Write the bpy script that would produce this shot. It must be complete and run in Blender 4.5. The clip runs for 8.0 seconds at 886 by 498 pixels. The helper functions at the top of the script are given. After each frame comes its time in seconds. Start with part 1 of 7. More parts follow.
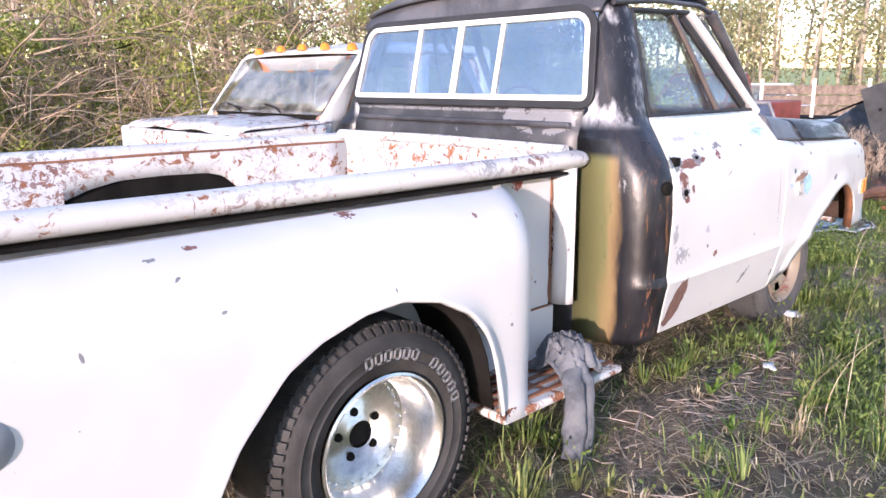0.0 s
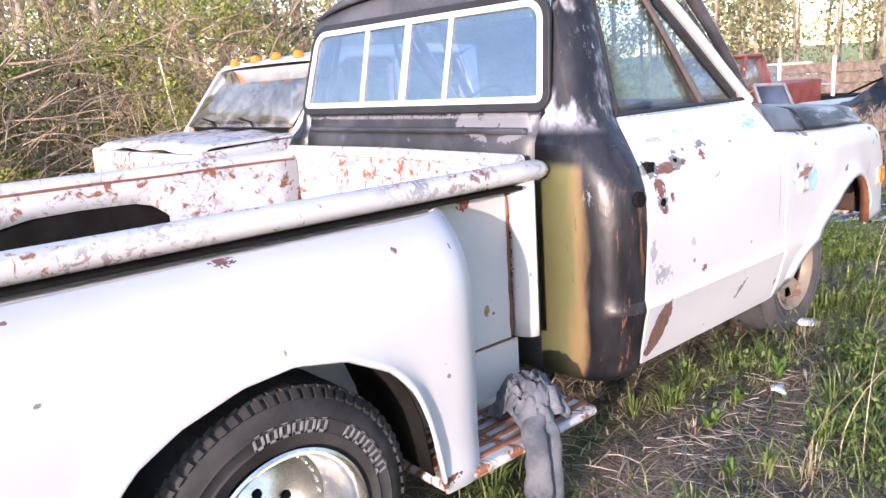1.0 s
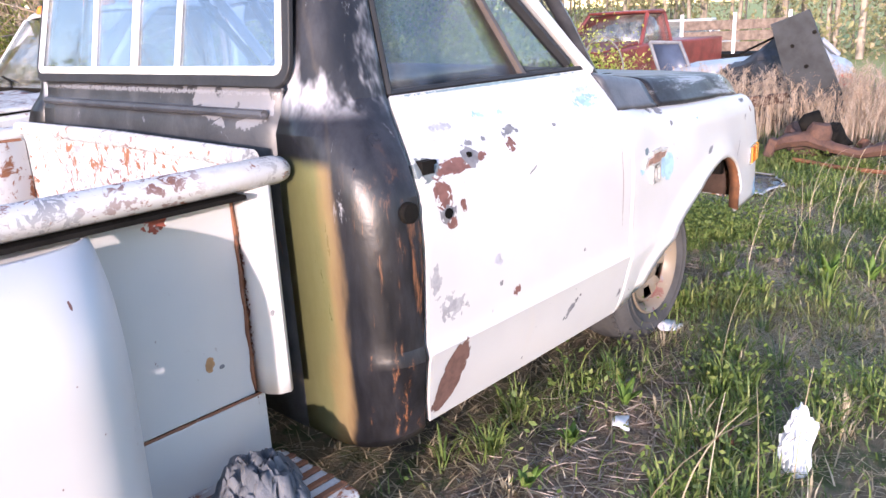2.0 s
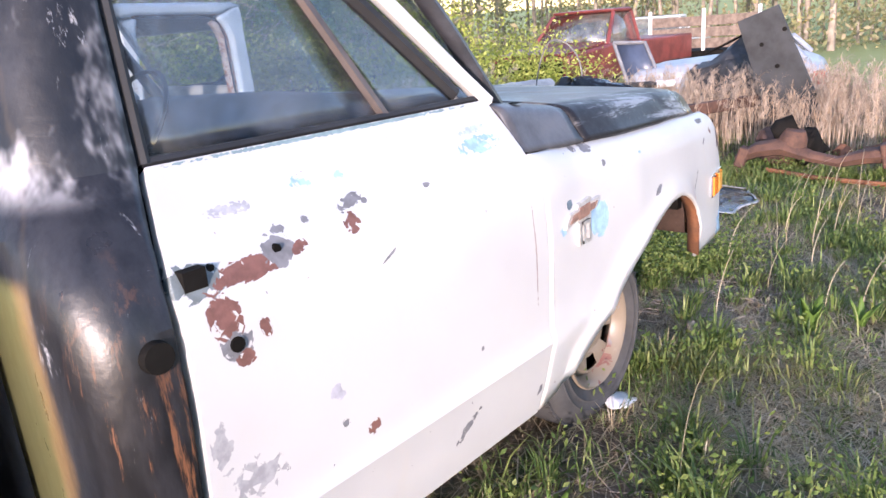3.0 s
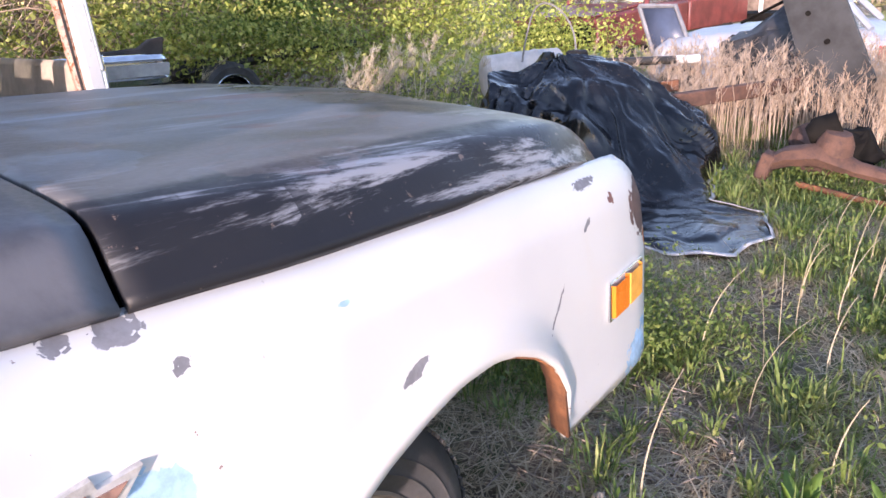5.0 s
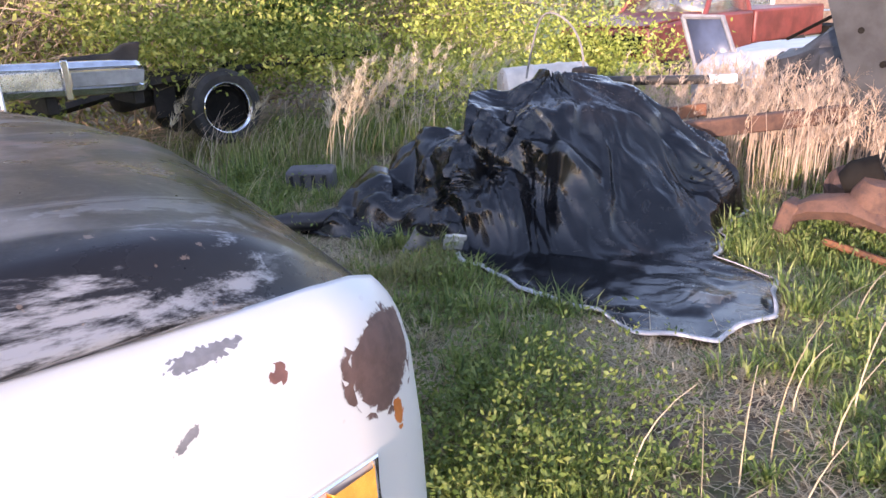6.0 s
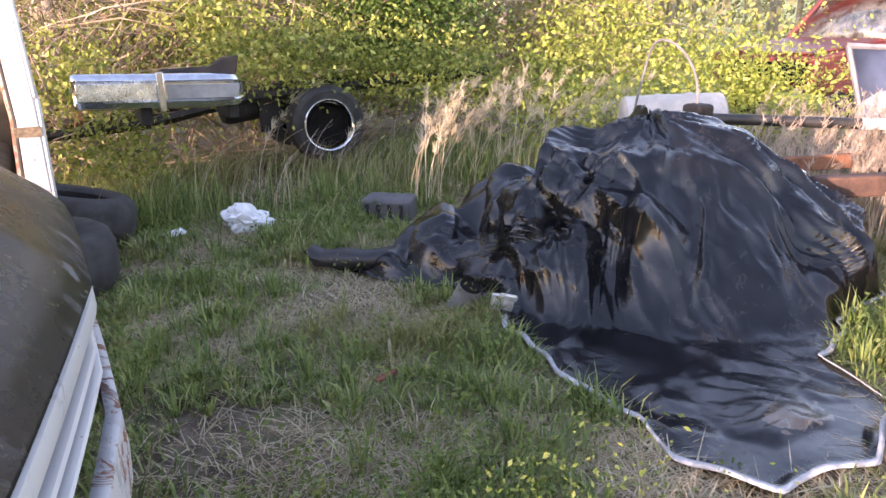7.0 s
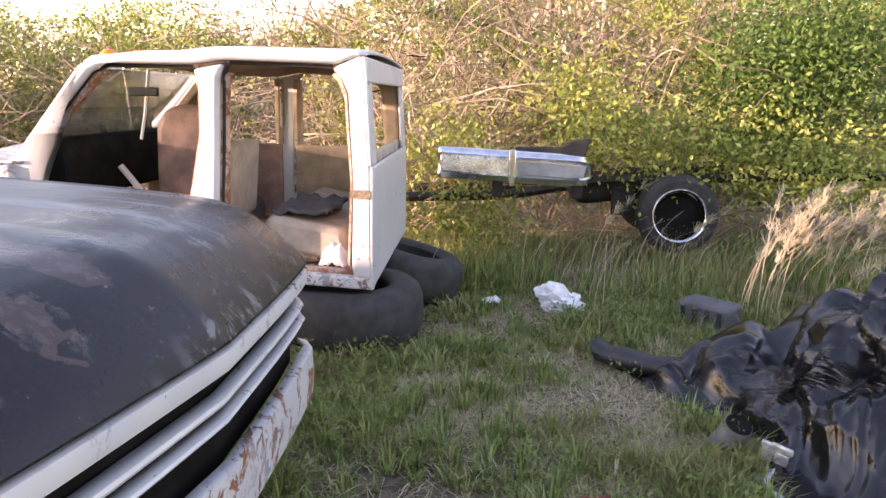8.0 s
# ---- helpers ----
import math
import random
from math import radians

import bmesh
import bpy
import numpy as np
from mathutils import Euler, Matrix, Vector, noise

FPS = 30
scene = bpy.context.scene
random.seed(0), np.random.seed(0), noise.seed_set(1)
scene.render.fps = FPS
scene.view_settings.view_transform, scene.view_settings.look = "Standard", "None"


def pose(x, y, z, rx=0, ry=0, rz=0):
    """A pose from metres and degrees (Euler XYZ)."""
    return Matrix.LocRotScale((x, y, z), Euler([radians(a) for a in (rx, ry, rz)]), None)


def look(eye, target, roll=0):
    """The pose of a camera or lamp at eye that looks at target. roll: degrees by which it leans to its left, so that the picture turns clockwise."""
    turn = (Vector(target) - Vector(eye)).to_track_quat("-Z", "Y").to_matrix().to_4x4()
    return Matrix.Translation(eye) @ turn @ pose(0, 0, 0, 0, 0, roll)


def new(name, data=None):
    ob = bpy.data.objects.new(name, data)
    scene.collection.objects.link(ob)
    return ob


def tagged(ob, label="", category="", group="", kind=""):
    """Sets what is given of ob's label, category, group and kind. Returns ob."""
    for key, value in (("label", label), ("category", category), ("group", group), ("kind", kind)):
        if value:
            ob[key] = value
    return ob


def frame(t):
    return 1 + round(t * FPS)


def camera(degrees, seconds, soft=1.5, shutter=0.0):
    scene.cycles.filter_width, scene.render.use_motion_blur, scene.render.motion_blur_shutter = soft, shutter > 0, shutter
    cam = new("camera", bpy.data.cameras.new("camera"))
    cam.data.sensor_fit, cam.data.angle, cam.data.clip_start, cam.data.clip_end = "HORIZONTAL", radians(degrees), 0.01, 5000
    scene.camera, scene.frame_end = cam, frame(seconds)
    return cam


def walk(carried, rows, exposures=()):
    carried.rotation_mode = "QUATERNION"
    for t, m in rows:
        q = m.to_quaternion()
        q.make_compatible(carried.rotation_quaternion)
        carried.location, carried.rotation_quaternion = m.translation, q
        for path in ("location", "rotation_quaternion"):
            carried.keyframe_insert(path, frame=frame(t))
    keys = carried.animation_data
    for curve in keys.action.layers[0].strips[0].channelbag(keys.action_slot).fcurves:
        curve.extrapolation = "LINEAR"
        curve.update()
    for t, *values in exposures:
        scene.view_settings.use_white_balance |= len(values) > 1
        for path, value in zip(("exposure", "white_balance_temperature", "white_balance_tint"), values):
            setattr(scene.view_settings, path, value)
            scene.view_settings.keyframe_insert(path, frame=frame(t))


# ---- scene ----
cam = camera(61.0, 8.0)
PATH = [
    (0, (-0.407, -0.348, 1.287), (0.933, 1.072, 0.851), -0.3),
    (0.5, (-0.252, -0.304, 1.306), (1.05, 1.144, 0.852), -1.7),
    (1, (0.056, -0.264, 1.302), (1.344, 1.202, 0.864), -3.6),
    (1.5, (0.448, -0.247, 1.332), (1.794, 1.156, 0.864), -3.3),
    (2, (0.879, -0.116, 1.303), (2.288, 1.185, 0.736), -2.8),
    (2.2, (1.024, -0.067, 1.327), (2.455, 1.203, 0.744), -3.6),
    (3.3, (1.786, 0.156, 1.325), (3.226, 1.423, 0.759), -5.0),
    (3.5, (1.927, 0.214, 1.303), (3.354, 1.488, 0.719), -6.5),
    (4, (2.29, 0.328, 1.318), (3.712, 1.572, 0.662), -6.6),
    (4.5, (2.703, 0.35, 1.301), (4.02, 1.708, 0.651), -4.8),
    (4.7, (2.857, 0.341, 1.313), (4.174, 1.693, 0.653), -3.9),
    (5.8, (3.876, 0.448, 1.273), (5.118, 1.877, 0.628), -4.0),
    (6, (4.051, 0.448, 1.28), (5.232, 1.93, 0.64), -3.0),
    (6.2, (4.204, 0.429, 1.304), (5.363, 1.95, 0.72), -2.6),
    (6.5, (4.456, 0.488, 1.258), (5.528, 2.055, 0.629), -2.7),
    (7, (4.771, 0.599, 1.301), (5.619, 2.31, 0.708), -1.7),
    (7.5, (5.089, 0.604, 1.333), (5.399, 2.524, 0.866), 0.6),
    (8, (5.341, 0.597, 1.36), (5.195, 2.551, 0.963), 0.9),
]
EXPOSURES = [(0, 2.18, 6450, 31), (2.2, 2.22, 6450, 31), (4.0, 2.10, 6450, 31), (4.7, 2.20, 6550, 33), (5.8, 2.50, 7100, 38), (6.5, 2.68, 7300, 38), (7.2, 2.84, 7900, 42), (8, 2.84, 8300, 43)]
walk(cam, [(t, look(eye, target, roll)) for t, eye, target, roll in PATH], EXPOSURES)

# ---- sky and sun ----
SUN_DIR = Vector((0.90, 0.42, -0.145)).normalized()
world = bpy.data.worlds.new("world")
scene.world = world
world.use_nodes = True
wn, wl = world.node_tree.nodes, world.node_tree.links
wn.clear()
sky = wn.new("ShaderNodeTexSky")
sky.sky_type, sky.sun_disc = "NISHITA", False
sky.sun_elevation = math.asin(-SUN_DIR.z)
sky.sun_rotation = math.atan2(-SUN_DIR.x, -SUN_DIR.y)
sky.air_density, sky.dust_density, sky.ozone_density = 1.0, 0.25, 1.5
bg, wout = wn.new("ShaderNodeBackground"), wn.new("ShaderNodeOutputWorld")
bg.inputs["Strength"].default_value = 0.15
wl.new(sky.outputs[0], bg.inputs[0])
wl.new(bg.outputs[0], wout.inputs[0])
lamp = bpy.data.lights.new("sun", "SUN")
lamp.energy, lamp.angle, lamp.color = 1.65, radians(1.0), (1.0, 0.91, 0.79)
sun = new("sun", lamp)
sun.matrix_world = look((0, 0, 30), Vector((0, 0, 30)) + SUN_DIR)

# ---- helpers of the build ----
C = 2.10          # middle of the pickup, across


def mesh_of(name, bm):
    me = bpy.data.meshes.new(name)
    bm.to_mesh(me)
    bm.free()
    return me


def smooth(me, angle=40):
    for p in me.polygons:
        p.use_smooth = True
    try:
        me.set_sharp_from_angle(angle=radians(angle))
    except AttributeError:
        pass
    return me


def thing(name, at, label, category, group="", kind=""):
    ob = new(name)
    ob.empty_display_size = 0.1
    ob.location = at
    return tagged(ob, label, category, group, kind)


def root_at(parent):
    p, at = parent, Vector()
    while p:
        at += p.location
        p = p.parent
    return at


def part(name, bm, material, parent=None, label="", thick=0.0, sharp=40, bevel=0.0, sub=0):
    """Links a bmesh, given in world metres, as one mesh under a thing or a part."""
    if parent is not None:
        bmesh.ops.translate(bm, verts=bm.verts, vec=-root_at(parent))
    me = smooth(mesh_of(name, bm), sharp)
    ob = new(name, me)
    mats = material if isinstance(material, (list, tuple)) else [material]
    for m in mats:
        me.materials.append(m)
    ob.parent = parent
    if sub:
        mod = ob.modifiers.new("round", "SUBSURF")
        mod.levels = mod.render_levels = sub
    if thick:
        mod = ob.modifiers.new("thickness", "SOLIDIFY")
        mod.thickness, mod.offset = thick, -1.0
        if thick >= 0.03:
            mod = ob.modifiers.new("rim", "BEVEL")
            mod.width, mod.segments, mod.limit_method, mod.angle_limit, mod.harden_normals = 0.003, 2, "ANGLE", radians(60), True
    if bevel:
        mod = ob.modifiers.new("edge", "BEVEL")
        mod.width, mod.segments, mod.limit_method = bevel, 2, "ANGLE"
    if label:
        tagged(ob, label)
    return ob


def base_mesh(name, bm, material, label, category, group="", kind="", **kw):
    """A thing that is one mesh: its origin at its base."""
    lo = Vector([min(v.co[i] for v in bm.verts) for i in range(3)])
    hi = Vector([max(v.co[i] for v in bm.verts) for i in range(3)])
    at = Vector(((lo.x + hi.x) / 2, (lo.y + hi.y) / 2, lo.z))
    bmesh.ops.translate(bm, verts=bm.verts, vec=-at)
    ob = part(name, bm, material, None, **kw)
    ob.location = at
    return tagged(ob, label, category, group, kind)


def patch(rows, close_u=False, flip=False, bm=None):
    """A sheet through rows of points."""
    bm = bm or bmesh.new()
    vs = [[bm.verts.new(p) for p in r] for r in rows]
    n = len(vs[0])
    for a, b in zip(vs, vs[1:]):
        for i in range(n if close_u else n - 1):
            j = (i + 1) % n
            q = [a[i], a[j], b[j], b[i]]
            if len({v.co.to_tuple(5) for v in q}) < 3:
                continue
            try:
                bm.faces.new(q[::-1] if flip else q)
            except ValueError:
                pass
    return bm


def sheet(f, nu, nv, flip=False, bm=None):
    return patch([[f(u / nu, v / nv) for v in range(nv + 1)] for u in range(nu + 1)], flip=flip, bm=bm)


def lerp(a, b, t):
    return a + (b - a) * t


def curve(table, x):
    """Piecewise smooth line through a table of (x, y)."""
    if x <= table[0][0]:
        return table[0][1]
    for (x0, y0), (x1, y1) in zip(table, table[1:]):
        if x <= x1:
            return lerp(y0, y1, (x - x0) / (x1 - x0))
    return table[-1][1]


def box(bm, lo, hi, m=None):
    vs = [bm.verts.new((x, y, z)) for x in (lo[0], hi[0]) for y in (lo[1], hi[1]) for z in (lo[2], hi[2])]
    for q in ((0, 1, 3, 2), (4, 6, 7, 5), (0, 4, 5, 1), (2, 3, 7, 6), (0, 2, 6, 4), (1, 5, 7, 3)):
        bm.faces.new([vs[i] for i in q])
    if m is not None:
        for v in vs:
            v.co = m @ v.co
    return bm


def boxes(*pairs, m=None):
    bm = bmesh.new()
    for lo, hi in pairs:
        box(bm, lo, hi, m)
    return bm


def tube(points, radius, sides=8, bm=None, caps=True, squash=(1, 1)):
    """A pipe along points; radius a number or one for each point."""
    bm = bm or bmesh.new()
    pts = [Vector(p) for p in points]
    rad = radius if isinstance(radius, (list, tuple)) else [radius] * len(pts)
    rings, up = [], None
    for i, p in enumerate(pts):
        d = (pts[min(i + 1, len(pts) - 1)] - pts[max(i - 1, 0)]).normalized()
        if up is None:
            up = Vector((0, 0, 1)) if abs(d.z) < 0.9 else Vector((1, 0, 0))
        a = d.cross(up).normalized()
        b = a.cross(d)
        up = b
        rings.append([bm.verts.new(p + rad[i] * (squash[0] * math.cos(t) * a + squash[1] * math.sin(t) * b))
                      for t in (2 * math.pi * k / sides for k in range(sides))])
    for r, s in zip(rings, rings[1:]):
        for k in range(sides):
            bm.faces.new((r[k], r[(k + 1) % sides], s[(k + 1) % sides], s[k]))
    if caps:
        bm.faces.new(rings[0][::-1])
        bm.faces.new(rings[-1])
    return bm


def lathe(profile, centre, axis=(0, 1, 0), n=40, bm=None):
    """Turns (radius, along) pairs round an axis through centre."""
    bm = bm or bmesh.new()
    ax = Vector(axis).normalized()
    a = ax.orthogonal().normalized()
    b = ax.cross(a)
    rows = []
    for r, h in profile:
        rows.append([Vector(centre) + ax * h + r * (math.cos(t) * a + math.sin(t) * b)
                     for t in (2 * math.pi * k / n for k in range(n))])
    return patch(rows, close_u=True, bm=bm)


def mirrored(bm):
    """The same sheet on the other side of the pickup."""
    c = bm.copy()
    for v in c.verts:
        v.co.y = 2 * C - v.co.y
    bmesh.ops.reverse_faces(c, faces=c.faces)
    return c


def rel(at, turn):
    return Matrix.Translation((at[0], at[1], ground_z(at[0], at[1]))) @ Matrix.Rotation(turn, 4, "Z")


def plate(pts, y0, y1, m):
    """An outline in (x, z), from y0 to y1 across, set down by m."""
    bm = bmesh.new()
    a = [bm.verts.new(m @ Vector((x, y0, z))) for x, z in pts]
    b = [bm.verts.new(m @ Vector((x, y1, z))) for x, z in pts]
    bm.faces.new(a)
    bm.faces.new(b[::-1])
    for i in range(len(pts)):
        j = (i + 1) % len(pts)
        bm.faces.new((a[i], b[i], b[j], a[j]))
    bmesh.ops.recalc_face_normals(bm, faces=bm.faces)
    return bm


def raw_mesh(name, verts, faces, material):
    """A mesh from arrays; all faces of one size."""
    me = bpy.data.meshes.new(name)
    n, k = faces.shape
    me.vertices.add(len(verts))
    me.vertices.foreach_set("co", np.ascontiguousarray(verts, dtype=np.float32).ravel())
    me.loops.add(n * k)
    me.loops.foreach_set("vertex_index", np.ascontiguousarray(faces, dtype=np.int32).ravel())
    me.polygons.add(n)
    me.polygons.foreach_set("loop_start", np.arange(0, n * k, k, dtype=np.int32))
    me.polygons.foreach_set("loop_total", np.full(n, k, dtype=np.int32))
    me.update(calc_edges=True)
    me.validate()
    me.materials.append(material)
    return me


# ---- materials ----
class Mat:
    """A node material, built step by step."""

    def __init__(self, name):
        self.m = bpy.data.materials.new(name)
        self.m.use_nodes = True
        self.t = self.m.node_tree
        self.b = self.t.nodes["Principled BSDF"]
        self.geo = self.t.nodes.new("ShaderNodeNewGeometry")
        self.pos = self.geo.outputs["Position"]

    def node(self, kind, **inputs):
        n = self.t.nodes.new(kind)
        for k, v in inputs.items():
            self.put(n.inputs[k], v)
        return n

    def put(self, socket, v):
        if isinstance(v, bpy.types.NodeSocket):
            self.t.links.new(v, socket)
        elif isinstance(v, tuple) and len(v) == 3 and socket.type == "RGBA":
            socket.default_value = (*v, 1)
        else:
            socket.default_value = v

    def math(self, op, a, b=0.0, c=None, clamp=False):
        n = self.t.nodes.new("ShaderNodeMath")
        n.operation, n.use_clamp = op, clamp
        self.put(n.inputs[0], a)
        self.put(n.inputs[1], b)
        if c is not None:
            self.put(n.inputs[2], c)
        return n.outputs[0]

    def noise(self, scale, detail=4.0, rough=0.55, stretch=None, distort=0.0, vec=None):
        v = vec or self.pos
        if stretch:
            mp = self.t.nodes.new("ShaderNodeMapping")
            mp.inputs["Scale"].default_value = stretch
            self.put(mp.inputs["Vector"], v)
            v = mp.outputs[0]
        n = self.t.nodes.new("ShaderNodeTexNoise")
        self.put(n.inputs["Vector"], v)
        n.inputs["Scale"].default_value, n.inputs["Detail"].default_value = scale, detail
        n.inputs["Roughness"].default_value, n.inputs["Distortion"].default_value = rough, distort
        return n.outputs["Fac"]

    def step(self, v, lo, hi):
        n = self.t.nodes.new("ShaderNodeMapRange")
        n.interpolation_type = "SMOOTHSTEP"
        self.put(n.inputs["Value"], v)
        n.inputs["From Min"].default_value, n.inputs["From Max"].default_value = lo, hi
        return n.outputs["Result"]

    def mix(self, f, a, b):
        n = self.t.nodes.new("ShaderNodeMix")
        n.data_type = "RGBA"
        self.put(n.inputs["Factor"], f)
        self.put(n.inputs["A"], a)
        self.put(n.inputs["B"], b)
        return n.outputs["Result"]

    def blob(self, centre, radii, ragged=0.5, scale=30.0, grow=0.0, turn=0.0):
        """1 inside a ragged spot of the plane (x, z) or a ball; radii None leaves an axis free."""
        sx = self.t.nodes.new("ShaderNodeSeparateXYZ")
        self.put(sx.inputs[0], self.pos)
        d = [self.math("SUBTRACT", sx.outputs[i], centre[i]) if radii[i] else None for i in range(3)]
        if turn and radii[0] and radii[2]:
            c, s = math.cos(turn), math.sin(turn)
            a = self.math("ADD", self.math("MULTIPLY", d[0], c), self.math("MULTIPLY", d[2], s))
            b = self.math("SUBTRACT", self.math("MULTIPLY", d[2], c), self.math("MULTIPLY", d[0], s))
            d[0], d[2] = a, b
        total = None
        for i in range(3):
            if radii[i]:
                q = self.math("POWER", self.math("ABSOLUTE", self.math("DIVIDE", d[i], radii[i])), 2.0)
                total = q if total is None else self.math("ADD", total, q)
        small = min(q for q in radii if q)
        flake = self.t.nodes.new("ShaderNodeTexVoronoi")
        self.put(flake.inputs["Vector"], self.pos)
        flake.inputs["Scale"].default_value = min(max(scale * 1.5, 1.1 / small), 160)
        split = self.t.nodes.new("ShaderNodeSeparateColor")
        self.put(split.inputs[0], flake.outputs["Color"])
        mixed = self.math("ADD", self.math("MULTIPLY", split.outputs[0], 0.40), self.math("MULTIPLY", self.noise(max(scale * 1.3, 0.4 / small), 6, 0.7, distort=0.4), 0.6))
        wob = self.math("MULTIPLY_ADD", mixed, 2.8 * ragged, -1.45 * ragged + grow)
        return self.step(self.math("ADD", total, self.math("MULTIPLY", wob, 2.0)), 1.0, 0.85)

    def any(self, masks):
        out = masks[0]
        for m in masks[1:]:
            out = self.math("MAXIMUM", out, m)
        return out

    def done(self, color, rough=0.5, metal=0.0, bump=None, strength=0.2, distance=0.01, **more):
        self.put(self.b.inputs["Base Color"], color)
        self.put(self.b.inputs["Roughness"], rough)
        self.put(self.b.inputs["Metallic"], metal)
        for k, v in more.items():
            self.put(self.b.inputs[k], v)
        if bump is not None:
            n = self.t.nodes.new("ShaderNodeBump")
            n.inputs["Strength"].default_value, n.inputs["Distance"].default_value = strength, distance
            self.put(n.inputs["Height"], bump)
            self.t.links.new(n.outputs[0], self.b.inputs["Normal"])
        return self.m


RUST, PRIMER, BLUE, GREY = (0.16, 0.055, 0.03), (0.19, 0.085, 0.07), (0.33, 0.52, 0.70), (0.19, 0.19, 0.205)


def white_paint(name, chips=0.62, spots=(), rust=0.72, grain=1.0, dirt=0.5):
    """Old white paint, with chips down to primer and spots of given place."""
    m = Mat(name)
    big, fine = m.noise(1.7, 3), m.noise(60, 4)
    base = m.mix(m.step(big, 0.35, 0.7), (0.60, 0.60, 0.592), (0.525, 0.525, 0.53))
    base = m.mix(m.math("MULTIPLY", m.step(m.noise(7, 5, 0.7, stretch=(1, 1, 0.25)), 0.55, 0.8), dirt), base, (0.60, 0.57, 0.52))
    area = m.step(m.noise(2.3, 2), 0.42, 0.66)
    chip = m.math("MULTIPLY", m.step(m.noise(21 * grain, 6, 0.7, distort=0.6), chips, chips + 0.02), area)
    speck = m.math("MULTIPLY", m.step(m.noise(48, 3, 0.6), 0.72, 0.735), m.step(m.noise(3.1, 2), 0.46, 0.6))
    chip = m.math("MAXIMUM", chip, speck)
    kind = m.noise(5, 1)
    under = m.mix(m.step(kind, 0.47, 0.5), GREY, PRIMER)
    col = m.mix(chip, base, under)
    mask = chip
    for centre, radii, colour, ragged, scale, turn in spots:
        b = m.blob(centre, [q * 0.85 for q in radii], ragged * 0.9, scale * 1.3, turn=turn)
        col = m.mix(b, col, m.mix(m.step(m.noise(38, 4, 0.6), 0.35, 0.65), tuple(0.80 * q for q in colour), tuple(min(1, 1.12 * q) for q in colour)))
        mask = m.math("MAXIMUM", mask, b)
    if rust < 1:
        r = m.step(m.noise(9 * grain, 7, 0.75, distort=0.8), rust, rust + 0.05)
        col = m.mix(r, col, m.mix(fine, RUST, (0.36, 0.15, 0.07)))
        mask = m.math("MAXIMUM", mask, r)
    height = m.math("SUBTRACT", m.math("MULTIPLY", m.noise(3, 2), 0.25), m.math("MULTIPLY", mask, 0.35))
    return m.done(col, m.math("MULTIPLY_ADD", mask, 0.4, m.math("MULTIPLY_ADD", fine, 0.15, 0.28)), bump=height, strength=0.25, distance=0.012)


def plain(name, color, rough=0.5, metal=0.0, vary=0.25, scale=8.0, bump=0.0, **more):
    m = Mat(name)
    dark = tuple(c * (1 - vary) for c in color)
    pale = tuple(min(1, c * (1 + vary * 0.8)) for c in color)
    n, f = m.noise(scale, 5, 0.6), m.noise(scale * 12, 3)
    col = m.mix(m.step(n, 0.3, 0.7), dark, pale)
    r = m.math("MULTIPLY_ADD", f, 0.2, rough - 0.1)
    return m.done(col, r, metal, bump=m.math("ADD", n, m.math("MULTIPLY", f, 0.3)) if bump else None, strength=bump, **more)


def rusty(name, base=(0.17, 0.07, 0.04), second=(0.30, 0.13, 0.07), rough=0.85):
    m = Mat(name)
    n, f = m.noise(6, 8, 0.7), m.noise(70, 4)
    col = m.mix(m.step(n, 0.35, 0.65), base, second)
    col = m.mix(m.step(m.noise(25, 4), 0.58, 0.7), col, (0.07, 0.04, 0.035))
    return m.done(col, rough, 0.1, bump=m.math("ADD", n, m.math("MULTIPLY", f, 0.5)), strength=0.5, distance=0.01)


def glass(name, tint=(0.9, 0.95, 0.95), dust=0.08, gloss=0.06):
    """Old window glass: see-through, with a mirror sheen and a film of dust."""
    m = Mat(name)
    t = m.t
    tr, gl, df = t.nodes.new("ShaderNodeBsdfTransparent"), t.nodes.new("ShaderNodeBsdfGlossy"), t.nodes.new("ShaderNodeBsdfDiffuse")
    lw = t.nodes.new("ShaderNodeLayerWeight")
    lw.inputs["Blend"].default_value = 0.5
    sheen = m.math("MULTIPLY_ADD", m.math("POWER", lw.outputs["Facing"], 5.0), 0.85, gloss + 0.04, clamp=True)
    tr.inputs["Color"].default_value = (*tint, 1)
    df.inputs["Color"].default_value = (0.55, 0.55, 0.52, 1)
    gl.inputs["Roughness"].default_value = 0.03
    one, two = t.nodes.new("ShaderNodeMixShader"), t.nodes.new("ShaderNodeMixShader")
    m.put(one.inputs[0], m.math("MULTIPLY", m.step(m.noise(6, 5, 0.65), 0.3, 0.8), dust * 2))
    t.links.new(tr.outputs[0], one.inputs[1])
    t.links.new(df.outputs[0], one.inputs[2])
    m.put(two.inputs[0], sheen)
    t.links.new(one.outputs[0], two.inputs[1])
    t.links.new(gl.outputs[0], two.inputs[2])
    t.links.new(two.outputs[0], t.nodes["Material Output"].inputs["Surface"])
    return m.m


RUBBER = plain("rubber", (0.034, 0.032, 0.031), 0.72, vary=0.45, scale=9, bump=0.15)
DUSTY_RUBBER = plain("dusty_rubber", (0.036, 0.035, 0.034), 0.8, vary=0.4, scale=9, bump=0.2)
ALLOY = plain("polished_alloy", (0.72, 0.71, 0.69), 0.30, 1.0, vary=0.2, scale=25, bump=0.03)
CHROME = plain("chrome", (0.78, 0.79, 0.80), 0.16, 1.0, vary=0.15, scale=15, bump=0.03)
# near-black for undersides, and for sheets that stand in for shade
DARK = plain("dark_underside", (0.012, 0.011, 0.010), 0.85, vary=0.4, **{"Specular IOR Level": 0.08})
RUSTY = rusty("rust")
GLASS = glass("window_glass", (0.84, 0.90, 0.95), 0.04, 0.05)
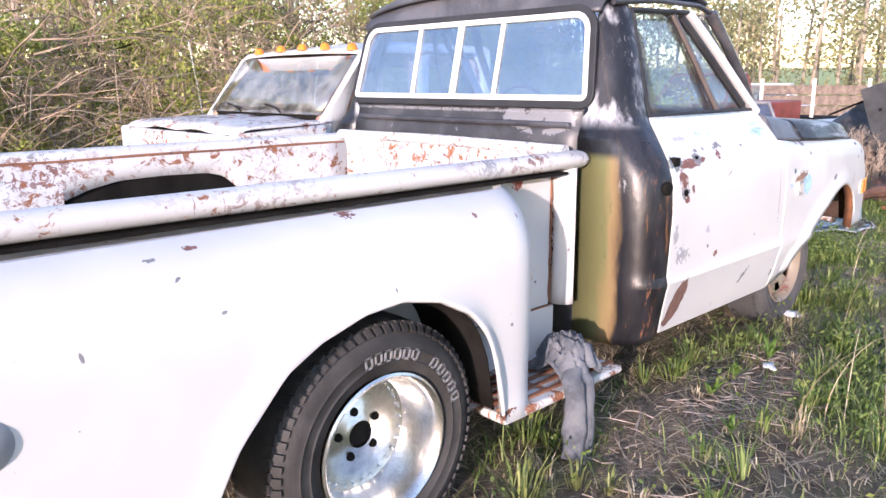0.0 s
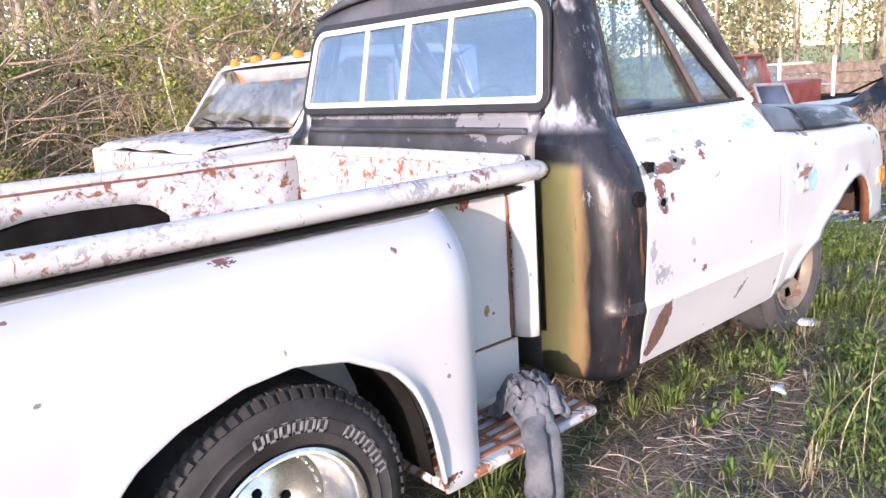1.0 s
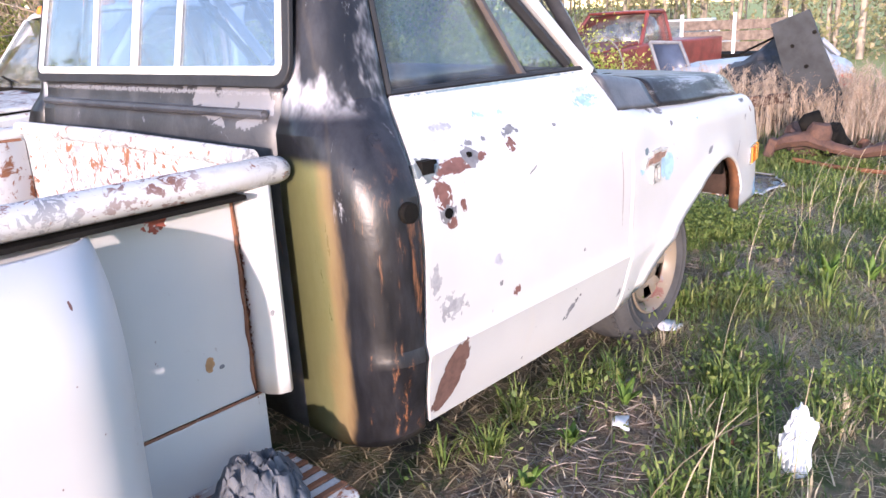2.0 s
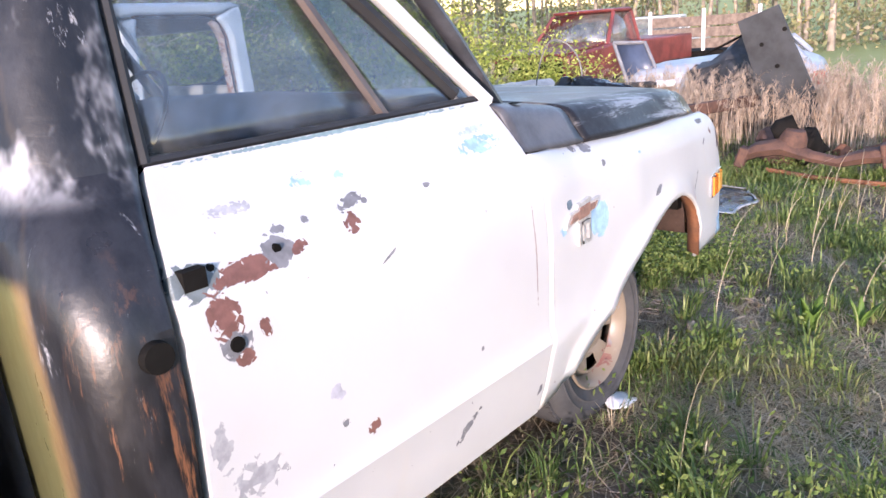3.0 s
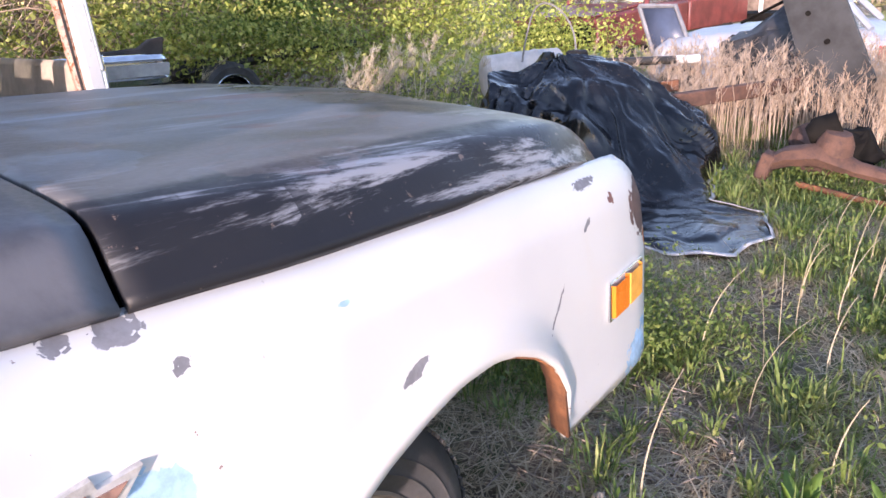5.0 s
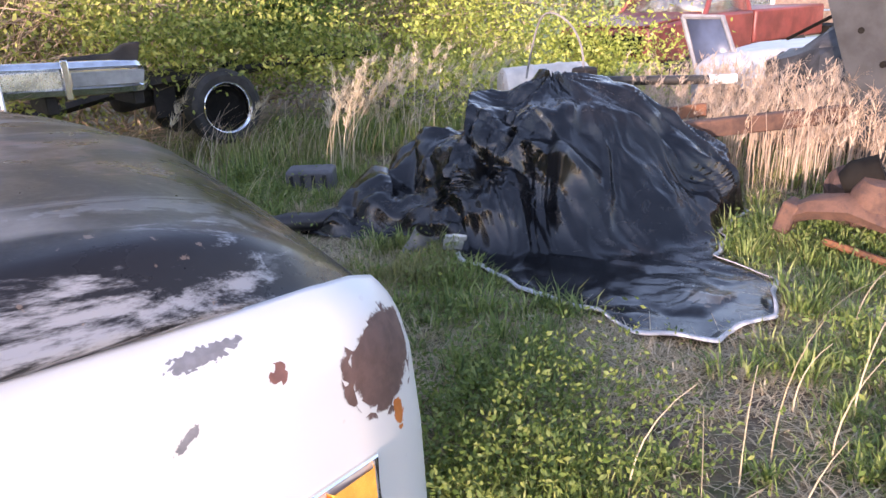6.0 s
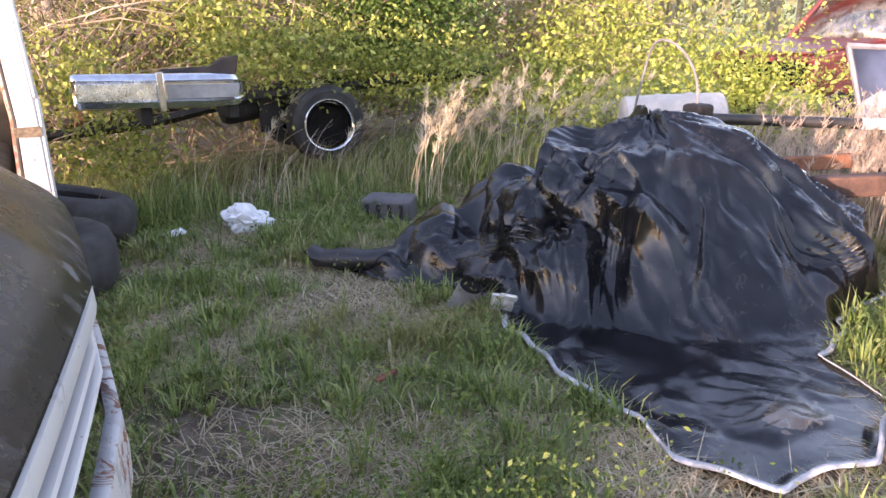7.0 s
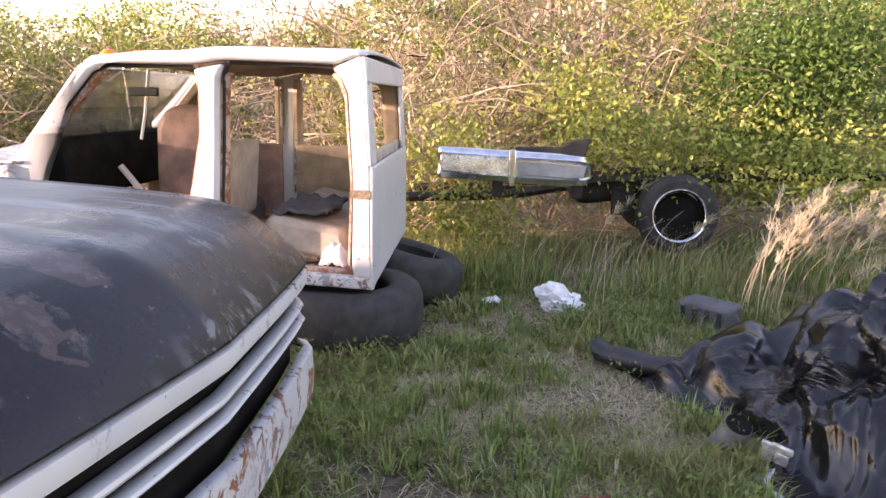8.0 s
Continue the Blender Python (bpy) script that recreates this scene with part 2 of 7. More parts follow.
# the blue tint imitates reflected sky in the panes
BACK_GLASS = glass("back_window_glass", (0.66, 0.78, 0.95), 0.03, 0.26)
TINTED = glass("dusty_glass", (0.72, 0.76, 0.75), 0.2, 0.12)
TRIM_WHITE = plain("white_trim", (0.78, 0.78, 0.76), 0.35, vary=0.08)
SEAL = plain("black_seal", (0.02, 0.02, 0.022), 0.6, vary=0.3)
SEAT = plain("beige_vinyl", (0.46, 0.38, 0.30), 0.65, vary=0.2, bump=0.1)
SEAT_DARK = plain("grey_cloth", (0.09, 0.085, 0.085), 0.9, vary=0.3, bump=0.2)
ORANGE = plain("amber_plastic", (0.85, 0.22, 0.02), 0.25, vary=0.12, scale=40)
ORANGE_PALE = plain("pale_amber_plastic", (0.9, 0.42, 0.08), 0.25, vary=0.12, scale=40)
# ---- ground ----
def ground_z(x, y):
    d = max(0.0, 0.85 * x + 0.35 * y - 9.5)
    z = -0.042 * d if d < 60 else -0.042 * 60 + 0.02 * (d - 60)
    near = max(0.0, 1 - d / 8)
    return z + near * (0.022 * noise.noise((x * 1.1, y * 1.1, 0.3)) + 0.012 * noise.noise((x * 4.1, y * 4.1, 1.7))) - 0.012


def ground_material():
    m = Mat("dry_grass_soil")
    a, b, c = m.noise(1.1, 5, 0.6), m.noise(9, 6, 0.65), m.noise(70, 4, 0.7)
    soil = m.mix(m.step(b, 0.35, 0.65), (0.07, 0.05, 0.035), (0.20, 0.15, 0.11))
    straw = m.mix(c, (0.10, 0.075, 0.045), (0.32, 0.25, 0.16))
    green = m.mix(b, (0.035, 0.05, 0.016), (0.11, 0.13, 0.045))
    col = m.mix(m.step(a, 0.40, 0.55), soil, m.mix(m.step(b, 0.45, 0.6), straw, green))
    trod = m.any([m.blob((2.50, 0.97, 0), (0.85, 0.26, 0), 0.4, 6), m.blob((4.82, 1.30, 0), (0.56, 0.42, 0), 0.4, 6)])
    col = m.mix(trod, col, m.mix(m.step(c, 0.35, 0.65), (0.14, 0.092, 0.062), (0.33, 0.245, 0.175)))
    far = m.t.nodes.new("ShaderNodeSeparateXYZ")
    m.put(far.inputs[0], m.pos)
    col = m.mix(m.step(far.outputs[0], 11.0, 17.0), col, m.mix(m.noise(0.25, 4), (0.27, 0.32, 0.09), (0.42, 0.43, 0.17)))
    return m.done(col, 0.95, bump=m.math("ADD", b, c), strength=0.7, distance=0.03)


bm = bmesh.new()
ticks = sorted({*np.round(np.linspace(-3, 11, 113), 3).tolist(), -900, -400, -150, -60, -25, -12, -7, -5, -4, 12, 13, 14.5, 16.5, 19, 23, 28, 35, 45, 60, 80, 120, 200, 400, 900})
ytick = sorted({*np.round(np.linspace(-2, 9, 89), 3).tolist(), -900, -400, -150, -60, -25, -12, -7, -4.5, -3, 10, 11, 12.5, 14, 17, 21, 28, 40, 60, 100, 200, 400, 900})
patch([[(x, y, ground_z(x, y)) for y in ytick] for x in ticks], flip=True, bm=bm)
ground = part("ground", bm, ground_material())
tagged(ground, "dry patchy grass field with bare soil and straw", "ground", kind="structure")

# ---- the white pickup ----
W = [(0.27, 0.955), (0.32, 0.988), (0.40, 1.014), (0.50, 1.037), (0.535, 1.047), (0.565, 1.036), (0.80, 1.042), (0.92, 1.033),
     (0.98, 1.012), (1.03, 0.975), (1.08, 0.932), (1.13, 0.885), (1.15, 0.872), (1.25, 0.842), (1.40, 0.798), (1.54, 0.752), (1.58, 0.735), (1.62, 0.69)]
SPOTS_DOOR_HIGH = [
    ((2.145, 0, 0.982), (0.050, 0, 0.032), (0.16, 0.19, 0.20), 0.5, 35, 0), ((2.235, 0, 0.975), (0.085, 0, 0.020), PRIMER, 0.6, 30, 0.10),
    ((2.305, 0, 0.988), (0.036, 0, 0.028), GREY, 0.5, 40, 0), ((2.350, 0, 0.984), (0.020, 0, 0.010), PRIMER, 0.6, 40, 0.3),
    ((2.172, 0, 0.918), (0.030, 0, 0.042), PRIMER, 0.6, 28, 0.3), ((2.182, 0, 0.870), (0.034, 0, 0.028), GREY, 0.5, 40, 0), ((2.195, 0, 0.845), (0.020, 0, 0.014), PRIMER, 0.6, 40, 0),
    ((2.240, 0, 0.882), (0.011, 0, 0.020), PRIMER, 0.5, 40, 0.3), ((2.50, 0, 1.027), (0.040, 0, 0.011), GREY, 0.7, 45, 0.2), ((2.482, 0, 0.995), (0.022, 0, 0.016), PRIMER, 0.7, 45, 0.5),
    ((2.535, 0, 1.022), (0.009, 0, 0.006), GREY, 0.4, 60, 0), ((2.710, 0, 1.017), (0.013, 0, 0.006), GREY, 0.4, 60, 0), ((2.325, 0, 1.018), (0.014, 0, 0.009), GREY, 0.6, 45, 0),
    ((2.388, 0, 1.020), (0.009, 0, 0.007), GREY, 0.5, 50, 0), ((2.265, 0, 1.063), (0.045, 0, 0.009), (0.44, 0.44, 0.48), 0.8, 45, 0),
]
SPOTS_DOOR_LOW = [
    ((2.540, 0, 0.918), (0.030, 0, 0.0030), GREY, 0.2, 60, 0.45), ((2.425, 0, 1.076), (0.022, 0, 0.010), BLUE, 0.8, 40, 0), ((2.515, 0, 1.073), (0.012, 0, 0.007), BLUE, 0.7, 50, 0),
    ((2.945, 0, 1.062), (0.082, 0, 0.016), BLUE, 0.9, 28, 0.05), ((2.95, 0, 1.092), (0.06, 0, 0.007), (0.46, 0.55, 0.64), 0.9, 30, 0.05), ((2.60, 0, 1.143), (0.42, 0, 0.0045), (0.22, 0.32, 0.34), 0.6, 40, 0),
    ((2.185, 0, 0.445), (0.050, 0, 0.125), (0.15, 0.08, 0.065), 0.22, 20, -0.42), ((2.150, 0, 0.375), (0.035, 0, 0.040), (0.15, 0.08, 0.065), 0.3, 25, 0),
    ((2.19, 0, 0.632), (0.050, 0, 0.038), (0.36, 0.36, 0.38), 1.0, 28, 0), ((2.125, 0, 0.712), (0.018, 0, 0.045), (0.36, 0.36, 0.38), 0.9, 28, 0), ((2.45, 0, 0.597), (0.020, 0, 0.014), PRIMER, 0.7, 40, 0.4),
    ((2.381, 0, 0.638), (0.010, 0, 0.010), GREY, 0.7, 40, 0), ((2.742, 0, 0.450), (0.050, 0, 0.013), GREY, 0.8, 34, 0.7), ((2.37, 0, 0.705), (0.018, 0, 0.018), (0.44, 0.44, 0.50), 0.8, 40, 0),
    ((2.797, 0, 0.626), (0.007, 0, 0.006), GREY, 0.4, 60, 0.6), ((3.050, 0, 0.405), (0.010, 0, 0.024), GREY, 0.6, 45, -0.3), ((3.022, 0, 0.78), (0.0035, 0, 0.15), (0.36, 0.30, 0.28), 0.35, 30, 0.02),
]
SPOTS_DOOR = SPOTS_DOOR_HIGH + SPOTS_DOOR_LOW
SPOTS_FENDER_HIGH = [
    ((3.345, 0, 0.800), (0.056, 0, 0.064), BLUE, 0.22, 22, 0), ((3.150, 0, 0.808), (0.016, 0, 0.018), BLUE, 0.5, 40, 0), ((3.195, 0, 0.868), (0.018, 0, 0.016), (0.12, 0.18, 0.22), 0.5, 40, 0),
    ((3.735, 0, 0.792), (0.040, 0, 0.011), GREY, 0.4, 45, 0.35), ((3.367, 0, 0.986), (0.030, 0, 0.015), GREY, 0.6, 40, 0),
    ((3.306, 0, 0.993), (0.018, 0, 0.011), GREY, 0.6, 40, 0), ((3.415, 0, 0.936), (0.012, 0, 0.012), GREY, 0.8, 50, 0),
    ((3.641, 0, 0.928), (0.014, 0, 0.005), BLUE, 0.5, 50, 0), ((4.26, 0, 0.86), (0.022, 0, 0.007), GREY, 0.6, 50, 0.6),
]
SPOTS_FENDER_LOW = [
    ((4.38, 0, 0.88), (0.016, 0, 0.012), PRIMER, 0.6, 50, 0.6), ((4.30, 0, 0.925), (0.05, 0, 0.009), GREY, 0.7, 40, 0),
    ((4.545, 0, 0.825), (0.085, 0, 0.075), (0.12, 0.07, 0.06), 0.35, 22, -0.3), ((4.56, 0, 0.745), (0.012, 0, 0.028), (0.55, 0.16, 0.03), 0.4, 50, 0),
    ((4.12, 0, 0.74), (0.05, 0, 0.004), GREY, 0.6, 50, 0.9), ((4.50, 0, 0.50), (0.09, 0, 0.05), BLUE, 0.7, 26, 0.3),
    ((3.10, 0, 0.66), (0.0025, 0, 0.12), (0.45, 0.44, 0.45), 0.3, 30, 0),
]
SPOTS_FENDER = SPOTS_FENDER_HIGH + SPOTS_FENDER_LOW
SPOTS_RFENDER_HIGH = [
    ((0.30, 0, 0.93), (0.03, 0, 0.008), PRIMER, 0.7, 40, 0), ((0.20, 0, 0.92), (0.025, 0, 0.007), GREY, 0.6, 45, 0),
    ((0.75, 0, 0.945), (0.05, 0, 0.012), PRIMER, 1.2, 40, 0), ((1.16, 0, 0.90), (0.014, 0, 0.012), PRIMER, 0.8, 50, 0),
    ((0.32, 0, 0.80), (0.014, 0, 0.008), GREY, 0.5, 50, 0.3), ((0.24, 0, 0.88), (0.018, 0, 0.006), GREY, 0.6, 50, 0.5),
]
SPOTS_RFENDER_LOW = [
    ((0.79, 0, 0.76), (0.006, 0, 0.012), GREY, 0.5, 60, 0), ((1.33, 0, 0.88), (0.006, 0, 0.016), PRIMER, 0.4, 60, 0),
    ((0.02, 0, 0.775), (0.008, 0, 0.022), GREY, 0.4, 60, 0.2), ((1.25, 0, 0.56), (0.012, 0, 0.012), GREY, 0.5, 60, 0),
    ((1.22, 0, 0.27), (0.09, 0, 0.018), RUST, 0.8, 30, 0.2),
]
SPOTS_RFENDER = SPOTS_RFENDER_HIGH + SPOTS_RFENDER_LOW
SPOTS_RFENDER = [(c, [0.6 * q for q in r], k, g, f, t) for c, r, k, g, f, t in SPOTS_RFENDER]
SPOTS_BOX = [((1.62, 0, 0.935), (0.035, 0, 0.032), (0.36, 0.09, 0.06), 0.6, 40, 0.5), ((1.70, 0, 0.56), (0.014, 0, 0.022), (0.45, 0.25, 0.12), 0.4, 40, 0),
             ((1.73, 0, 0.545), (0.008, 0, 0.006), GREY, 0.4, 60, 0), ((1.812, 0, 0.70), (0.006, 0, 0.30), RUST, 0.5, 40, 0), ((1.845, 0, 0.66), (0.006, 0, 0.01), GREY, 0.5, 60, 0)]
PAINT_DOOR = white_paint("white_door_paint", 0.72, SPOTS_DOOR, rust=0.86)
PAINT_FENDER = white_paint("white_fender_paint", 0.74, SPOTS_FENDER, rust=0.88)
PAINT_REAR = white_paint("white_rear_fender_paint", 0.76, SPOTS_RFENDER, rust=0.88, dirt=0.3)
PAINT_BOX = white_paint("white_box_paint", 0.75, SPOTS_BOX, rust=0.86)
PAINT_BED = white_paint("rusty_white_bed_paint", 0.53, (), rust=0.55, grain=1.9)
PAINT_RAIL = white_paint("chipped_rail_paint", 0.53, (), rust=0.585, grain=1.7)


def primer_paint(name, tone=0.035, pale=0.16, bare=()):
    """Black primer, brushed and rubbed through in streaks."""
    m = Mat(name)
    n1, n2, n3 = m.noise(3.5, 6, 0.65, distort=0.7), m.noise(22, 6, 0.7, stretch=(0.35, 1, 1)), m.noise(120, 3)
    col = m.mix(m.step(n1, 0.4, 0.65), (tone, tone, tone * 1.12), (tone * 2.1, tone * 2.1, tone * 2.3))
    worn = m.math("MULTIPLY", m.step(n2, 0.60, 0.70), m.step(m.noise(2.2, 3), 0.48, 0.62))
    col = m.mix(worn, col, (pale * 1.6, pale * 1.6, pale * 1.8))
    rust = m.math("MULTIPLY", m.step(m.noise(14, 5, 0.7, stretch=(1, 1, 0.3)), 0.60, 0.72), m.step(m.noise(1.9, 2), 0.5, 0.62))
    col = m.mix(m.math("MULTIPLY", rust, 0.8), col, (0.20, 0.085, 0.045))
    for centre, radii in bare:
        col = m.mix(m.math("MULTIPLY", m.blob(centre, radii, 0.9, 12), 0.7), col, (0.24, 0.24, 0.26))
    return m.done(col, m.math("MULTIPLY_ADD", n3, 0.2, 0.34), bump=m.math("ADD", n1, m.math("MULTIPLY", n3, 0.2)), strength=0.12, distance=0.01)


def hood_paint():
    """Black primer over old paint: long pale streaks of rub and of sky sheen put into the colour, pinkish and brown
    where it wore thin.
    """
    m = Mat("streaked_black_hood_primer")
    n1, n3 = m.noise(3.0, 6, 0.65, distort=0.8), m.noise(90, 4)
    col = m.mix(m.step(n1, 0.38, 0.66), (0.115, 0.105, 0.098), (0.25, 0.23, 0.21))
    xyz = m.t.nodes.new("ShaderNodeSeparateXYZ")
    m.put(xyz.inputs[0], m.pos)
    out = m.math("ADD", m.math("ABSOLUTE", m.math("SUBTRACT", xyz.outputs[1], C)), m.math("MULTIPLY", m.math("SUBTRACT", xyz.outputs[0], 3.6), 0.10))
    flank = m.step(m.math("ADD", out, m.math("MULTIPLY_ADD", m.noise(7, 4), 0.04, -0.02)), 0.80, 0.835)
    # darker nose: the dark reflections there are put into the colour
    nose = m.step(m.math("ADD", xyz.outputs[0], m.math("MULTIPLY_ADD", m.noise(3, 5), 0.5, -0.25)), 4.14, 4.26)
    col = m.mix(m.math("MAXIMUM", flank, nose), col, m.mix(n1, (0.010, 0.010, 0.012), (0.024, 0.024, 0.028)))
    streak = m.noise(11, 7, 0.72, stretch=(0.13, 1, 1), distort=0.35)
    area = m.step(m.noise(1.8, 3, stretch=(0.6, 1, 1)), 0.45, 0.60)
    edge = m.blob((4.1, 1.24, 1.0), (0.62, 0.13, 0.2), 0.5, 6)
    # rubbed streaks, plus the sky's sheen along the near flank as colour
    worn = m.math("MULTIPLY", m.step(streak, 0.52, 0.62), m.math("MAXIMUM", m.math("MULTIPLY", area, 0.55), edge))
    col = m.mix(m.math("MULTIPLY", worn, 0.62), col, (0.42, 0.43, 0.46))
    pink = m.math("MULTIPLY", m.step(m.noise(4.5, 5, 0.65, stretch=(0.5, 1, 1)), 0.56, 0.68), m.any([m.blob((4.05, 1.95, 1.05), (0.35, 0.42, 0.3), 0.5, 5), m.blob((3.75, 1.32, 1.06), (0.25, 0.14, 0.3), 0.5, 6)]))
    col = m.mix(m.math("MULTIPLY", pink, 0.8), col, (0.20, 0.115, 0.10))
    # the last mark is a pale streak of sheen painted in
    for x, y, rx, ry, tone in ((3.70, 1.285, 0.115, 0.065, (0.26, 0.17, 0.15)), (4.29, 1.89, 0.13, 0.09, (0.22, 0.13, 0.115)), (4.41, 1.70, 0.11, 0.06, (0.24, 0.15, 0.13)), (4.45, 1.97, 0.12, 0.06, (0.23, 0.14, 0.125)),
                               (4.54, 1.76, 0.10, 0.05, (0.25, 0.16, 0.14)), (3.46, 1.50, 0.10, 0.10, (0.25, 0.29, 0.34)), (4.38, 1.42, 0.16, 0.03, (0.34, 0.35, 0.38))):
        rim = m.math("MULTIPLY", m.blob((x, y, 0), (rx * 1.15, ry * 1.2, 0), 0.5, 8), m.step(m.noise(18, 5, 0.7), 0.48, 0.58))
        col = m.mix(m.math("MULTIPLY", rim, 0.14), col, (0.30, 0.29, 0.30))
        col = m.mix(m.math("MULTIPLY", m.blob((x, y, 0), (rx, ry, 0), 0.7, 5), 0.22), col, tone)
    spots = m.math("MULTIPLY", m.step(m.noise(40, 4, 0.6), 0.66, 0.70), 0.6)
    col = m.mix(spots, col, (0.22, 0.16, 0.13))
    m.b.inputs["Specular IOR Level"].default_value = 0.22
    rough = m.math("MULTIPLY_ADD", m.step(n1, 0.35, 0.7), 0.25, m.math("MULTIPLY_ADD", n3, 0.15, 0.28))
    rough = m.math("MULTIPLY", rough, m.math("MULTIPLY_ADD", nose, -0.35, 1.0))
    return m.done(col, rough, bump=m.math("ADD", n1, m.math("MULTIPLY", n3, 0.25)), strength=0.08, distance=0.01)


def corner_paint():
    """The cab's corner: old green by the box, sprayed black toward the door, bare and rusty streaks, pale streaks
    painted as sheen.
    """
    m = Mat("green_and_black_corner_paint")
    xyz = m.t.nodes.new("ShaderNodeSeparateXYZ")
    m.put(xyz.inputs[0], m.pos)
    wob = m.math("MULTIPLY_ADD", m.noise(7, 4, 0.6, stretch=(1, 1, 0.3)), 0.10, -0.05)
    across = m.math("ADD", m.math("SUBTRACT", xyz.outputs[0], m.math("MULTIPLY", xyz.outputs[1], 0.55)), wob)
    green = m.mix(m.noise(5, 4), (0.13, 0.132, 0.055), (0.20, 0.195, 0.095))
    black = m.mix(m.step(m.noise(9, 6, 0.7, stretch=(1, 1, 0.25)), 0.4, 0.65), (0.008, 0.008, 0.010), (0.028, 0.028, 0.033))
    tan = m.math("MULTIPLY", m.step(across, 1.235, 1.26), m.step(across, 1.30, 1.275))
    col = m.mix(m.step(across, 1.25, 1.30), green, black)
    col = m.mix(m.math("MULTIPLY", tan, 0.4), col, (0.36, 0.20, 0.10))
    streak = m.math("MULTIPLY", m.step(m.noise(26, 6, 0.75, stretch=(1, 1, 0.09)), 0.565, 0.64), m.step(xyz.outputs[2], 1.15, 0.55))
    col = m.mix(m.math("MULTIPLY", streak, m.step(across, 1.30, 1.34)), col, (0.23, 0.10, 0.05))
    # pale streaks in the colour imitate highlights on the black
    painted_shine = m.math("MULTIPLY", m.step(m.noise(11, 6, 0.75, stretch=(1, 1, 0.2), distort=0.5), 0.60, 0.68), m.step(xyz.outputs[2], 0.62, 0.9))
    col = m.mix(m.math("MULTIPLY", painted_shine, m.step(across, 1.27, 1.31)), col, (0.42, 0.42, 0.44))
    upper = m.step(xyz.outputs[2], 0.99, 1.03)
    col = m.mix(m.math("MULTIPLY", upper, m.step(across, 1.31, 1.28)), col, black)
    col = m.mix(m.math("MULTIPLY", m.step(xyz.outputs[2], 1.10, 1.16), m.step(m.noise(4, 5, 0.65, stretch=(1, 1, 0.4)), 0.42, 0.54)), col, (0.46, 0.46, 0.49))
    return m.done(col, m.math("MULTIPLY_ADD", m.noise(14, 5, 0.65, stretch=(1, 1, 0.3)), 0.42, 0.14), bump=m.noise(30, 5), strength=0.12, distance=0.01)


BLACK_PAINT = primer_paint("rubbed_black_primer")
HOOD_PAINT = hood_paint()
CORNER = corner_paint()
BACK_PAINT = primer_paint("back_wall_primer", 0.03, 0.12, [((0, 1.58, 1.15), (0, 0.20, 0.055)), ((0, 2.3, 1.165), (0, 0.9, 0.006))])

truck = thing("pickup_truck", (2.0, C, 0), "old white stepside pickup truck with chipped paint and black hood", "truck")


def both(name, bm, material, label="", **kw):
    far = mirrored(bm)
    a = part(name, bm, material, truck, label, **kw)
    part(name, far, material, truck, label, **kw)
    return a


def side(x, z, extra=0.0):
    return C - curve(W, z) - extra


def ticks_of(*lists):
    """All values of the lists once, in order."""
    return sorted({round(v, 4) for l in lists for v in l})


def spaced(a, b, n, tight=0.0):
    """n + 1 values from a to b, closer together at both ends if tight."""
    out = []
    for i in range(n + 1):
        t = i / n
        out.append(lerp(a, b, lerp(t, (1 - math.cos(math.pi * t)) / 2, tight)))
    return out


# rear fenders: pillow-shaped, with a flared wheel arch
ARCH_R = [(-0.9, 0.42), (-0.5, 0.33), (0.20, 0.30), (0.235, 0.32), (0.281, 0.421), (0.321, 0.489), (0.446, 0.629), (0.542, 0.681), (0.679, 0.722), (0.805, 0.731),
          (0.939, 0.702), (1.06, 0.638), (1.12, 0.575), (1.157, 0.51), (1.19, 0.40), (1.206, 0.275), (1.215, 0.245), (1.48, 0.235)]


def rise(d, r):
    t = min(max(d / r, 0), 1)
    return (1 - (1 - t) ** 2.5) ** (1 / 2.5)


def rear_fender():
    xs = ticks_of(spaced(-0.95, 0.2, 16, 0.7), spaced(0.2, 1.215, 44), [1.215 + 0.245 * math.sin(k / 16 * math.pi / 2) for k in range(17)])
    rows = []
    for x in xs:
        zb = curve(ARCH_R, x)
        r = []
        for k in range(27):
            t = k / 26
            z = 0.950 - (0.950 - zb) * (1 - math.cos(t * math.pi / 2)) ** 0.9
            d = 0.315 * rise(1.462 - x, 0.20) * rise(x + 0.96, 0.35) * (0.08 + 0.92 * rise(0.962 - z, 0.27)) - 0.03 * max(0, 0.62 - z)
            d += 0.022 * math.exp(-max(0, z - zb) / 0.035) * rise(1.40 - x, 0.15)
            r.append((x, 1.415 - d, z))
        rows.append(r)
    return patch(rows)


both("rear_fender", rear_fender(), PAINT_REAR, "white rounded rear fender with small paint chips", thick=0.012, sharp=60)
tl = both("tail_lamp", lathe([(0.0, -0.03), (0.04, -0.025), (0.055, -0.012), (0.055, 0.02), (0.0, 0.02)], (-0.165, 1.112, 0.655), (0, 1, 0), 24),
          plain("grey_lens", (0.25, 0.25, 0.26), 0.35), "round grey tail lamp")
# arch lining
lin = bmesh.new()
arc = [(x, curve(ARCH_R, x)) for x in spaced(0.24, 1.205, 30)]
patch([[(x, 1.13, z + 0.004) for x, z in arc], [(x, 1.42, z + 0.02) for x, z in arc]], bm=lin)
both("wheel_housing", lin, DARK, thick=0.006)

# bed: sides, posts, rails, front wall, floor
both("bed_side", boxes(((-1.15, 1.41, 0.44), (1.812, 1.425, 0.985))), PAINT_BOX, bevel=0.004)
both("bed_apron", boxes(((1.30, 1.402, 0.255), (1.835, 1.418, 0.436))), PAINT_BOX, bevel=0.004)
